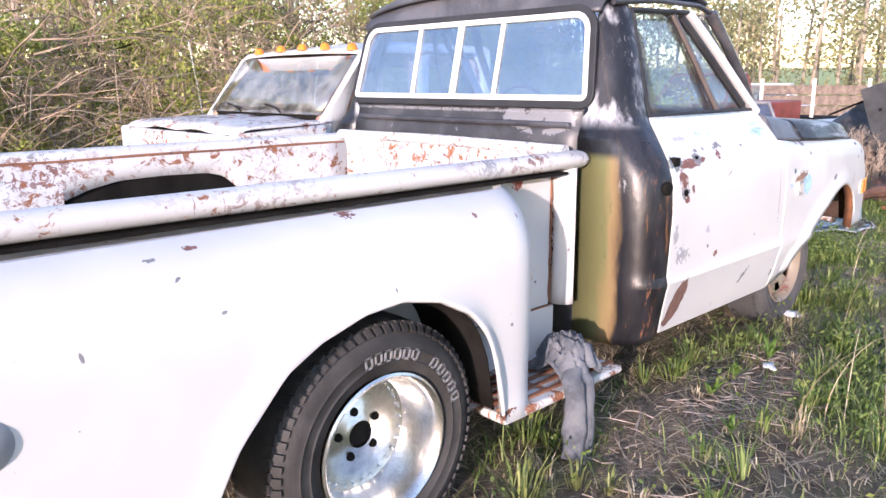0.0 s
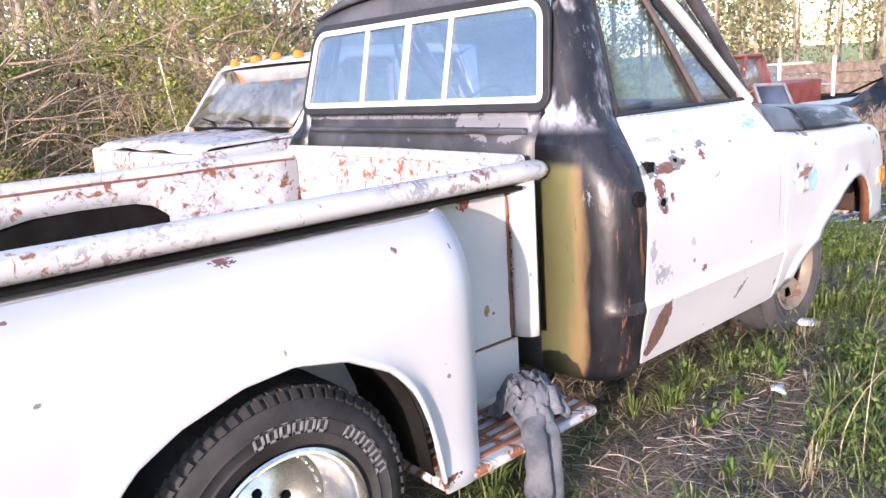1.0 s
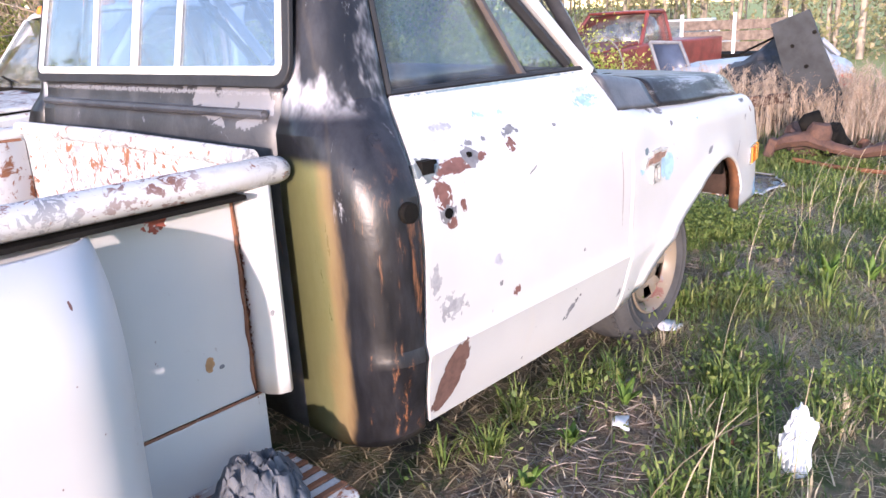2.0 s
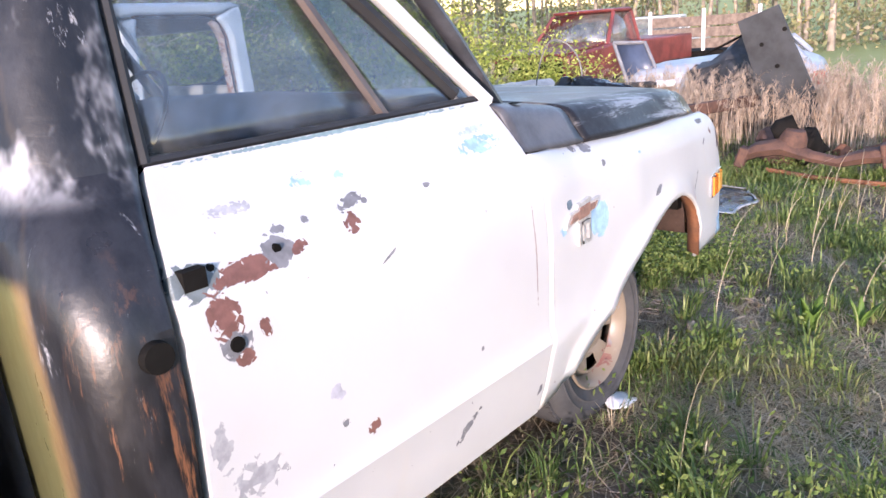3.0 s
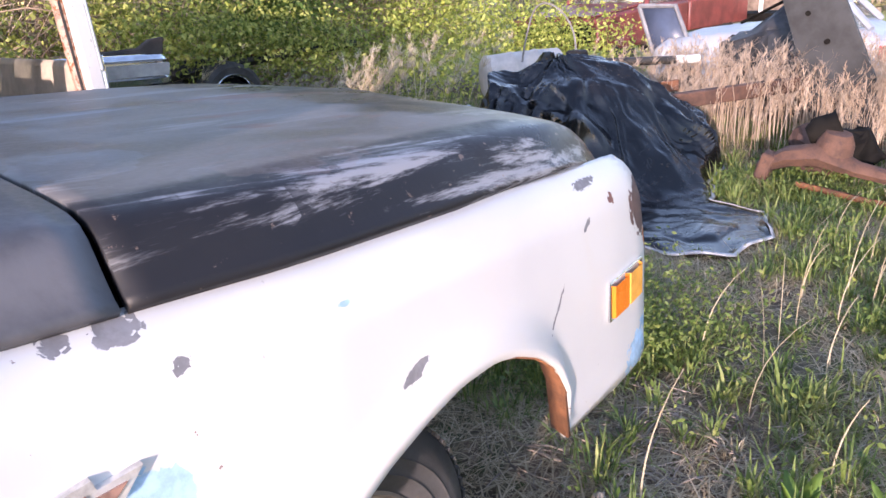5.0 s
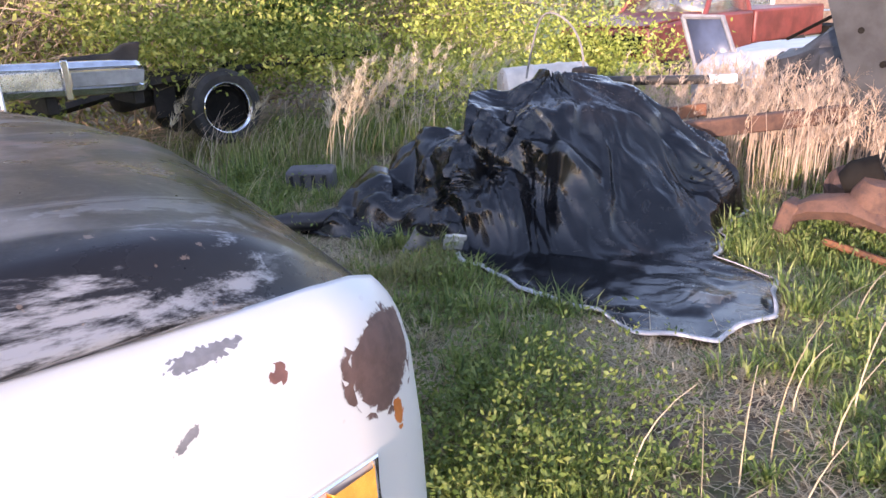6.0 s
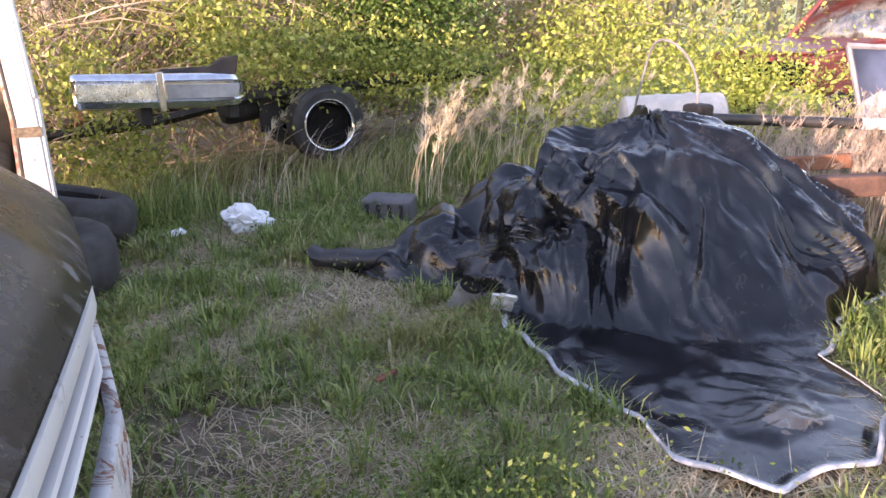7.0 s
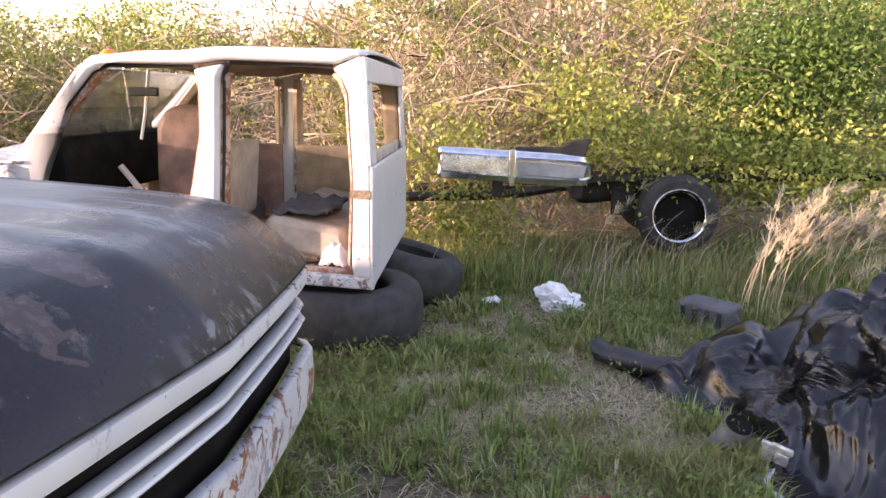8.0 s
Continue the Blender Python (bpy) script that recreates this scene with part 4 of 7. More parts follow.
FWID = [(0, 0.948), (0.012, 0.975), (0.035, 0.998), (0.08, 1.019), (0.2, 1.034), (0.44, 1.038), (0.455, 1.042), (0.47, 1.044), (0.50, 1.030), (0.60, 1.002), (0.7, 0.96)]
TAPER = [(3.6, 0.0), (3.75, 0.012), (4.0, 0.032), (4.25, 0.066), (4.38, 0.085), (4.5, 0.110), (4.56, 0.132), (4.60, 0.155), (4.63, 0.183), (4.65, 0.212), (4.66, 0.255), (4.668, 0.36)]


def fender_y(x, z):
    k = min(1.0, max(0.0, (x - 3.09) / 0.22))
    wide = lerp(curve(W, z) - 0.0005, curve(FWID, curve(TOP_F, x) - z), k * k * (3 - 2 * k))
    return C - wide + curve(TAPER, x)


def front_fender():
    rows = []
    for x in ticks_of(spaced(3.0815, 3.2, 6), spaced(3.2, 4.15, 44), spaced(4.15, 4.45, 8), [4.45 + 0.215 * math.sin(k / 14 * math.pi / 2) for k in range(15)]):
        zt, zb = curve(TOP_F, x), curve(ARCH_F, x)
        r = []
        for k in range(25):
            z = zt - (zt - zb) * (k / 24) ** 1.5
            flare = 0.020 * math.exp(-((z - zb) / 0.05) ** 2) if 3.2 < x < 4.15 else 0.0
            r.append((x, fender_y(x, z) - flare, z))
        rows.append(r)
    return oriented(patch(rows), C)


both("front_fender", front_fender(), PAINT_FENDER, "white front fender with chips, blue underpaint and an open rusty wheel arch", thick=0.012, sharp=45)
arc = [(x, curve(ARCH_F, x)) for x in spaced(3.22, 4.149, 36)]
lin = patch([[(x, fender_y(x, z) + 0.004 - 0.016, z + 0.002) for x, z in arc], [(x, fender_y(x, z) + 0.03, z + 0.012) for x, z in arc]])
DARK_RUST = rusty("dark_rust", (0.10, 0.045, 0.025), (0.27, 0.11, 0.05))
both("inner_arch", lin, DARK_RUST, "rusty inner wheel arch", thick=0.008)
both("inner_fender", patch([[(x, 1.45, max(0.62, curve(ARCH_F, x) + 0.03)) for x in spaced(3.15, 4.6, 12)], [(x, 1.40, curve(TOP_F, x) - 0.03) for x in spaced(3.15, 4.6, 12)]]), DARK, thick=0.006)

# side marker lamps
for far in (False, True):
    def on_f(x, z, off):
        y = fender_y(x, z) - off
        return Vector((x, 2 * C - y if far else y, z))
    lamp_ob = wheel_part("side_marker", on_f(4.41, 0.675, 0))
    tagged(lamp_ob, "amber side marker lamp")
    for name, xa, xb, mat in (("lens", 4.332, 4.410, ORANGE), ("lens", 4.412, 4.492, ORANGE_PALE)):
        bm = patch([[on_f(x, z, o) for x, z, o in ((xa, zz, 0.002), (xa + 0.005, zz, 0.014), (xb - 0.005, zz, 0.014), (xb, zz, 0.002))] for zz in (0.640, 0.648, 0.702, 0.710)], flip=far)
        part(name, bm, mat, lamp_ob, sharp=30)
    rim_pts = [on_f(x, z, 0.004) for x, z in ((4.326, 0.634), (4.498, 0.634), (4.498, 0.716), (4.326, 0.716), (4.326, 0.634))]
    part("bezel", tube(rim_pts, 0.004, 6), CHROME, lamp_ob)

# badge on the fender: a cross bar and two digits
badge = wheel_part("fender_badge", (3.25, fender_y(3.25, 0.80), 0.80))
tagged(badge, "worn chrome and red bar badge with the number 10")


def on_fender(x, z, off):
    return (x, fender_y(x, z) - off, z)


def badge_poly(pts, off, depth):
    bm = bmesh.new()
    a = [bm.verts.new(on_fender(x, z, off + depth)) for x, z in pts]
    b = [bm.verts.new(on_fender(x, z, off - 0.004)) for x, z in pts]
    bm.faces.new(a)
    for i in range(len(pts)):
        j = (i + 1) % len(pts)
        bm.faces.new((a[j], a[i], b[i], b[j]))
    return oriented(bm, C)


bow = [(3.155, 0.792), (3.185, 0.838), (3.232, 0.838), (3.237, 0.858), (3.312, 0.856), (3.315, 0.836), (3.368, 0.834), (3.340, 0.796), (3.302, 0.796), (3.296, 0.778), (3.222, 0.782), (3.222, 0.796)]
bow = [(3.147 + 0.925 * (x - 3.155), 0.840 + 0.62 * (z - 0.817) + 0.10 * (x - 3.262)) for x, z in bow]
inner_bow = [(lerp(3.247, x, 0.80), lerp(0.839, z, 0.62)) for x, z in bow]
BADGE = plain("worn_bright_metal", (0.62, 0.60, 0.58), 0.38, 0.5, vary=0.3, scale=40)
part("badge_frame", badge_poly(bow, 0.0, 0.010), BADGE, badge)
part("badge_bar", badge_poly(inner_bow, 0.0, 0.0125), plain("faded_red_enamel", (0.30, 0.17, 0.13), 0.5, vary=0.35, scale=50), badge)
for pts in ([(3.210, 0.735), (3.210, 0.780), (3.222, 0.780), (3.222, 0.735)], [(3.232, 0.735), (3.232, 0.780), (3.240, 0.780), (3.240, 0.735)], [(3.262, 0.735), (3.262, 0.780), (3.270, 0.780), (3.270, 0.735)], [(3.232, 0.773), (3.232, 0.780), (3.27, 0.780), (3.27, 0.773)], [(3.232, 0.735), (3.232, 0.742), (3.27, 0.742), (3.27, 0.735)]):
    part("badge_digit", badge_poly([(x + 0.004, 0.815 - 1.35 * (0.780 - z)) for x, z in pts], 0.0, 0.012), BADGE, badge)

# cowl and hood
HOODW = [(0.0, 0.106), (0.04, 0.101), (0.35, 0.097), (0.62, 0.093), (0.80, 0.088), (0.865, 0.083), (0.895, 0.076), (0.91, 0.064), (0.935, 0.026), (0.950, 0.006), (0.962, -0.004)]
DROP = [(0.0, 0.0), (0.03, 0.20), (0.07, 0.38), (0.12, 0.58), (0.16, 0.74), (0.22, 0.90), (0.30, 0.98), (0.38, 1.0)]


def front_of(w, s=-1):
    """The nose sits askew: the far corner stands further ahead."""
    return 4.76 - 0.14 * w - 0.03 * w * w if s < 0 else 4.76 - 0.02 * w - 0.05 * w ** 4


def top_z(x, w):
    edge = curve(TOP_F, x) if x < 4.48 else 0.934
    return edge + curve(HOODW, w) * curve([(3.1, 1.30), (3.4, 1.0), (4.0, 0.95)], x)


half = [0.0, 0.04, 0.15, 0.3, 0.42, 0.5, 0.58, 0.68, 0.78, 0.84, 0.865, 0.882, 0.895, 0.907, 0.92, 0.935, 0.95, 0.962]
WS = [(-1, w) for w in half[::-1]] + [(1, w) for w in half[1:]]
NOSE = [(3.3, 1.0), (3.6, 1.0), (3.75, 0.988), (4.0, 0.967), (4.25, 0.931), (4.38, 0.912), (4.5, 0.886), (4.60, 0.860), (4.68, 0.825), (4.76, 0.79)]


def hood_skin():
    rows = []
    for k in range(53):
        t = 1 - (1 - k / 52) ** 1.5
        row = []
        for s, w in WS:
            y = w * lerp(1.0, curve(NOSE, lerp(3.388, 4.76, t)), 1.0 if s < 0 else 0.55)
            x = lerp(3.388, front_of(y, s), t)
            row.append((x, C + s * y, lerp(0.825, top_z(x, w), curve(DROP, front_of(y, s) - x))))
        rows.append(row)
    return patch(rows)


part("hood", hood_skin(), HOOD_PAINT, truck, "black primed hood with pale streaks of wear and painted sheen", thick=0.015, sharp=50)
part("cowl", patch([[(x, C + s * w, top_z(x, w) + (0.0 if w > 0.3 else 0)) for s, w in WS] for x in spaced(3.080, 3.378, 8)]), primer_paint("cowl_black_primer", 0.055, 0.26), truck, "black cowl panel with vent slots", thick=0.012, sharp=50)
part("cowl_gap", boxes(((3.372, 1.22, 0.9), (3.392, 2.98, 1.062))), DARK, truck)
part("cowl_hole", patch([[(3.212 + a * 0.026 - b * 0.010, 1.235 + b * 0.015 + a * 0.012, top_z(3.212, 0.865) + 0.0165) for a, b in ((math.cos(q) * r, math.sin(q) * r) for q in (2 * math.pi * k / 16 for k in range(16)))] for r in (0.05, 1.0)], close_u=True, flip=True), DARK, truck, "dark antenna hole")
for i in range(4):
    part("vent_slot", boxes(((3.16 + i * 0.03, 1.48, 1.098), (3.172 + i * 0.03, 1.85, 1.114 + 0.004))), DARK, truck)

# grille and lower panel
def front_bar(za, zb, off, w0=0.745, deep=0.03):
    rows = []
    for k in range(25):
        s = lerp(-1, 1, k / 24)
        w = abs(s) * (w0 if s < 0 else w0 + 0.11)
        x = front_of(w, s) + off - 0.03 * max(0, abs(s) - 0.92) * 12
        y = C + math.copysign(w, s)
        rows.append([(x - deep, y, zb), (x, y, zb - 0.008), (x + 0.004, y, (za + zb) / 2), (x, y, za + 0.008), (x - deep, y, za)])
    bm = patch(rows)
    bm.normal_update()
    if sum(f.normal.x for f in bm.faces) < 0:
        bmesh.ops.reverse_faces(bm, faces=bm.faces)
    return bm


GRILLE_WHITE = white_paint("grille_white_paint", 0.57, (), rust=0.64)
part("hood_lip", front_bar(0.765, 0.824, 0.010), GRILLE_WHITE, truck, "white lip under the hood edge", thick=0.006)
part("grille_bar", front_bar(0.640, 0.668, 0.0), GRILLE_WHITE, truck, thick=0.006)
part("grille_bar", front_bar(0.684, 0.716, -0.004), GRILLE_WHITE, truck, thick=0.006)
part("grille_recess", front_bar(0.50, 0.79, -0.05), DARK, truck, thick=0.006)
part("front_valance", front_bar(0.40, 0.565, 0.025), white_paint("rusty_white_valance", 0.52, (), rust=0.54), truck, "white front panel with orange rust", thick=0.01)

# windscreen, pillars, inside
def screen(u, v):
    s = 2 * v - 1
    x0, x1 = 3.235 + 0.13 * (1 - s * s), 2.885 + 0.05 * (1 - s * s)
    z0 = 1.085 + 0.03 * (1 - s * s)
    return (lerp(x0, x1, u), C + s * lerp(0.83, 0.675, u), lerp(z0, 1.575, u))


part("windscreen", sheet(screen, 8, 14), GLASS, truck, thick=0.005)
both("pillar", tube([(3.205, C - 0.815, 1.085), (3.16, C - 0.815, 1.145), (3.05, C - 0.800, 1.30), (2.94, C - 0.768, 1.45), (2.86, C - 0.728, 1.575)], [0.034, 0.029, 0.025, 0.025, 0.030], 10, squash=(1.0, 0.8)), BLACK_PAINT, "black windscreen pillar")
dash = tube([(3.10, 1.32, 1.04), (3.10, 2.1, 1.06), (3.10, 2.88, 1.04)], 0.11, 12)
part("dashboard", dash, SEAT_DARK, truck)
part("bench_seat", boxes(((2.12, 1.32, 0.50), (2.62, 2.88, 0.78)), ((2.06, 1.32, 0.72), (2.22, 2.88, 1.16))), SEAT_DARK, truck, bevel=0.05)
part("firewall", boxes(((3.13, 1.15, 0.35), (3.16, 3.05, 1.0))), DARK, truck)
part("cab_floor", boxes(((2.0, 1.15, 0.33), (3.14, 3.05, 0.36))), DARK, truck)
sw = lathe([(0.19, 0.0), (0.20, 0.01), (0.21, 0.0), (0.20, -0.01), (0.19, 0.0)], (2.80, 2.50, 1.09), (0.75, 0, -0.5), 28)
part("steering_wheel", sw, SEAL, truck)
# ---- foliage ----
def leaf_material(name, a, b, c, straw=0.0):
    m = Mat(name)
    r = m.geo.outputs["Random Per Island"]
    col = m.mix(m.step(r, 0.0, 0.6), a, b)
    col = m.mix(m.step(r, 0.6, 1.0), col, c)
    col = m.mix(m.math("MULTIPLY", m.step(m.noise(0.8, 3), 0.5, 0.65), straw), col, (0.34, 0.26, 0.13))
    m.b.inputs["Subsurface Weight"].default_value = 0.0
    tr = m.t.nodes.new("ShaderNodeBsdfTranslucent")
    m.put(tr.inputs["Color"], col)
    mx = m.t.nodes.new("ShaderNodeMixShader")
    mx.inputs[0].default_value = 0.35
    out = m.t.nodes["Material Output"]
    m.done(col, 0.6)
    m.t.links.new(m.b.outputs[0], mx.inputs[1])
    m.t.links.new(tr.outputs[0], mx.inputs[2])
    m.t.links.new(mx.outputs[0], out.inputs["Surface"])
    return m.m


def leaves(centres, size, rng, tilt=1.0):
    """Small folded leaves, one quad pair each, round the given places."""
    n = len(centres)
    a = rng.normal(size=(n, 3))
    a /= np.linalg.norm(a, axis=1)[:, None]
    b = np.cross(a, rng.normal(size=(n, 3)))
    b /= np.linalg.norm(b, axis=1)[:, None]
    s = (size * rng.uniform(0.5, 1.3, n))[:, None]
    v = np.stack([centres - a * s, centres + b * s * 0.5, centres + a * s, centres - b * s * 0.5], 1).reshape(-1, 3)
    return v, np.arange(4 * n).reshape(-1, 4)


GRASS = leaf_material("grass_blades", (0.07, 0.125, 0.03), (0.19, 0.265, 0.065), (0.38, 0.41, 0.15), 0.45)
STRAW = leaf_material("dry_straw", (0.38, 0.30, 0.185), (0.55, 0.45, 0.30), (0.70, 0.60, 0.44))
LEAF = leaf_material("hedge_leaves", (0.13, 0.18, 0.035), (0.32, 0.36, 0.075), (0.52, 0.52, 0.15))
DRY = leaf_material("tall_dry_straw", (0.38, 0.27, 0.19), (0.52, 0.39, 0.28), (0.66, 0.52, 0.39))
TWIG = plain("brown_twigs", (0.33, 0.24, 0.165), 0.85, vary=0.5, scale=3)


def blades(px, py, height, width, lean, rng, curl=0.5):
    """Curved blades of three faces each, at (px, py) on the ground."""
    n = len(px)
    pz = np.array([ground_z(x, y) for x, y in zip(px, py)]) if n < 60000 else None
    if pz is None:
        gx = np.round(px * 5) / 5
        gy = np.round(py * 5) / 5
        memo = {}
        pz = np.array([memo.setdefault((a, b), ground_z(a, b)) for a, b in zip(gx.tolist(), gy.tolist())])
    t = rng.uniform(0, 2 * np.pi, n)
    d = np.stack([np.cos(t), np.sin(t), np.zeros(n)], 1)
    w = np.stack([-np.sin(t), np.cos(t), np.zeros(n)], 1) * (width * rng.uniform(0.6, 1.4, n))[:, None]
    h = height * rng.uniform(0.45, 1.25, n)
    l = lean * rng.uniform(0.1, 1.3, n) * h
    base = np.stack([px, py, pz - 0.01], 1)
    up = np.array([0, 0, 1.0])
    mid = base + up * (h * 0.6)[:, None] + d * (l * 0.35)[:, None]
    tip = base + up * (h * (1 - curl * 0.3 * rng.uniform(0, 1, n)))[:, None] + d * l[:, None]
    v = np.stack([base - w, base + w, mid - w * 0.7, mid + w * 0.7, tip], 1).reshape(-1, 3)
    k = 5 * np.arange(n)[:, None]
    f = np.concatenate([k + np.array([[0, 1, 3]]), k + np.array([[0, 3, 2]]), k + np.array([[2, 3, 4]])], 1).reshape(-1, 3)
    return v, f


def tufts(cx, cy, count, height, width, spread, rng):
    """Clumps of blades that bow outward from their middle."""
    n = len(cx) * count
    size = np.repeat(rng.uniform(0.55, 1.35, len(cx)), count)
    t = rng.uniform(0, 2 * np.pi, n)
    d = np.stack([np.cos(t), np.sin(t), np.zeros(n)], 1)
    w = np.stack([-np.sin(t), np.cos(t), np.zeros(n)], 1) * (width * rng.uniform(0.6, 1.3, n))[:, None]
    rad = spread * size * rng.uniform(0, 1, n)
    gz = np.repeat(np.array([ground_z(a, b) for a, b in zip(cx, cy)]), count)
    base = np.stack([np.repeat(cx, count), np.repeat(cy, count), gz - 0.01], 1) + d * rad[:, None]
    h = height * size * rng.uniform(0.5, 1.15, n)
    lean = h * rng.uniform(0.15, 0.95, n)
    up = np.array([0, 0, 1.0])
    mid = base + up * (h * 0.62)[:, None] + d * (lean * 0.38)[:, None]
    tip = base + up * (h * rng.uniform(0.72, 1.0, n))[:, None] + d * lean[:, None]
    v = np.stack([base - w * 0.7, base + w * 0.7, mid - w, mid + w, tip], 1).reshape(-1, 3)
    k = 5 * np.arange(n)[:, None]
    f = np.concatenate([k + np.array([[0, 1, 3]]), k + np.array([[0, 3, 2]]), k + np.array([[2, 3, 4]])], 1).reshape(-1, 3)
    return v, f


def stuff(name, v, f, material, label, category):
    return tagged(new(name, raw_mesh(name, v, f, material)), label, category, kind="stuff")


# ---- hedge along the back ----
rng = np.random.default_rng(5)


def hedge_front(x):
    return 8.3 + 0.5 * np.sin(x * 0.9) + 0.3 * np.sin(x * 2.3 + 1) + 0.05 * np.maximum(0, 3 - x)


def hedge(n):
    """Leafy sprays: clusters of leaves strung along short shoots, thin in places so that the dark inside shows."""
    x = rng.uniform(-14, 11.5, n)
    depth = rng.uniform(0, 1, n) ** 1.7 * 2.4
    top = 2.55 + 0.5 * np.sin(x * 0.7 + 2) + 0.35 * np.sin(x * 1.9) + 0.25 * depth
    top = top * np.clip(0.72 + 0.28 * (x - 1.2) / 1.5, 0.72, 1)
    z = rng.uniform(0.04, 1, n) ** 0.8 * top
    y = hedge_front(x) + depth + 0.35 * (z / top) ** 2 + 0.25 * np.sin(5 * x + 4 * z)
    patchy = np.sin(x * 3.1 + z * 2.2) + np.sin(x * 1.3 - z * 3.7 + y * 2.0) + 0.8 * np.sin(x * 7.0 + 2 * np.sin(z * 5.0))
    thin = np.where(x < 4.2, -0.75, -0.1)
    keep = patchy > rng.uniform(-1.1, 1.7, n) + thin
    c = np.stack([x, y, z], 1)[keep]
    count = rng.integers(14, 52, len(c))
    k = np.repeat(np.arange(len(c)), count)
    shoot = rng.normal(size=(len(c), 3)) * (0.16, 0.12, 0.13) + (0, -0.03, 0.05)
    along = rng.uniform(-1, 1, len(k))[:, None]
    pts = c[k] + shoot[k] * along + rng.normal(size=(len(k), 3)) * 0.045
    return pts[pts[:, 2] > 0.02]


v, f = leaves(hedge(13000), 0.028, rng)
stuff("hedge_leaves", v, f, LEAF, "sunlit overgrown hedge of yellow-green spring leaves", "hedge")


def twigs(n, seed):
    r = np.random.default_rng(seed)
    V, F = [], []
    for i in range(n):
        x = r.uniform(-13, 11)
        p = np.array([x, hedge_front(x) + r.uniform(-0.25, 1.2), r.uniform(0, 2.2 if x > 2 else 1.5)])
        d = r.normal(size=3) * (1, 0.5, 0.8) + (0, -0.1, 0.5)
        d /= np.linalg.norm(d)
        length, rad = r.uniform(0.5, 1.8), r.uniform(0.003, 0.012)
        pts = [p]
        for k in range(4):
            d = d + r.normal(size=3) * 0.25
            d /= np.linalg.norm(d)
            pts.append(pts[-1] + d * length / 4)
        base = len(V)
        for k, q in enumerate(pts):
            rr = rad * (1 - 0.2 * k)
            for a in range(3):
                t = 2 * math.pi * a / 3
                V.append(q + rr * np.array([math.cos(t), 0.3 * math.sin(t), math.sin(t)]))
        for k in range(4):
            for a in range(3):
                b = (a + 1) % 3
                F.append((base + 3 * k + a, base + 3 * k + b, base + 3 * k + 3 + b, base + 3 * k + 3 + a))
    return np.array(V), np.array(F)


def canes(n, seed):
    """Long pale branches that rise out of the hedge and arch over."""
    r = np.random.default_rng(seed)
    V, F = [], []
    for i in range(n):
        x = r.uniform(-6, 10.5)
        p = np.array([x, hedge_front(x) + r.uniform(-0.15, 0.7), r.uniform(0.1, 1.2)])
        t = r.uniform(0, 2 * np.pi)
        out = np.array([math.cos(t), 0.45 * math.sin(t) - 0.15, 0.0])
        length, rad = r.uniform(1.0, 2.4) * (1.0 if x > 2 else 0.75), r.uniform(0.006, 0.016)
        rise0, bend = r.uniform(0.5, 1.1), r.uniform(0.5, 1.6)
        base, n_seg = len(V), 9
        wob = r.normal(size=3) * 0.05
        for k in range(n_seg + 1):
            s = k / n_seg
            q = p + out * length * s * (0.35 + 0.5 * s * bend) + np.array([0, 0, length * (rise0 * s - 0.45 * bend * s * s)]) + wob * math.sin(7 * s + i)
            for a in range(4):
                b = math.pi / 2 * a
                V.append(q + rad * (1 - 0.75 * s) * np.array([math.cos(b), 0.5 * math.sin(b), math.sin(b)]))
        for k in range(n_seg):
            for a in range(4):
                b = (a + 1) % 4
                F.append((base + 4 * k + a, base + 4 * k + b, base + 4 * k + 4 + b, base + 4 * k + 4 + a))
    return np.array(V), np.array(F)


v, f = canes(520, 9)
stuff("hedge_canes", v, f, plain("pale_canes", (0.42, 0.33, 0.24), 0.85, vary=0.4, scale=3), "long bare arching branches in the hedge", "branches")
v, f = twigs(7500, 3)
stuff("hedge_twigs", v, f, TWIG, "tangle of bare brown twigs and vines in the hedge", "twigs")

# ---- tarp over a heap ----
TARP_EDGE = [(5.98, 4.32), (6.12, 4.02), (6.36, 3.66), (6.42, 3.34), (6.30, 3.10), (6.33, 2.86), (6.26, 2.60), (6.31, 2.27), (6.24, 2.05), (6.37, 1.77), (6.72, 1.74), (7.08, 1.95), (7.22, 2.28),
             (7.62, 2.50), (8.02, 2.62), (8.36, 2.95), (8.55, 3.35), (8.45, 3.85), (8.05, 4.30), (7.45, 4.60), (6.90, 4.62), (6.40, 4.58)]
HEART = Vector((7.1, 3.1))


def edge_radius(t):
    d = Vector((math.cos(t), math.sin(t)))
    best = 0.5
    for p, q in zip(TARP_EDGE, TARP_EDGE[1:] + TARP_EDGE[:1]):
        p, q = Vector(p) - HEART, Vector(q) - HEART
        e = q - p
        den = d.x * -e.y + d.y * e.x
        if abs(den) < 1e-9:
            continue
        r = (p.x * -e.y + p.y * e.x) / den
        k = (d.x * p.y - d.y * p.x) / den
        if r > 0 and -1e-6 <= k <= 1 + 1e-6:
            best = max(best, r)
    return best * (1 + 0.018 * math.sin(11 * t + 1.0) + 0.012 * math.sin(23 * t))


def ridge(n):
    return 1 - 2.4 * abs(n)


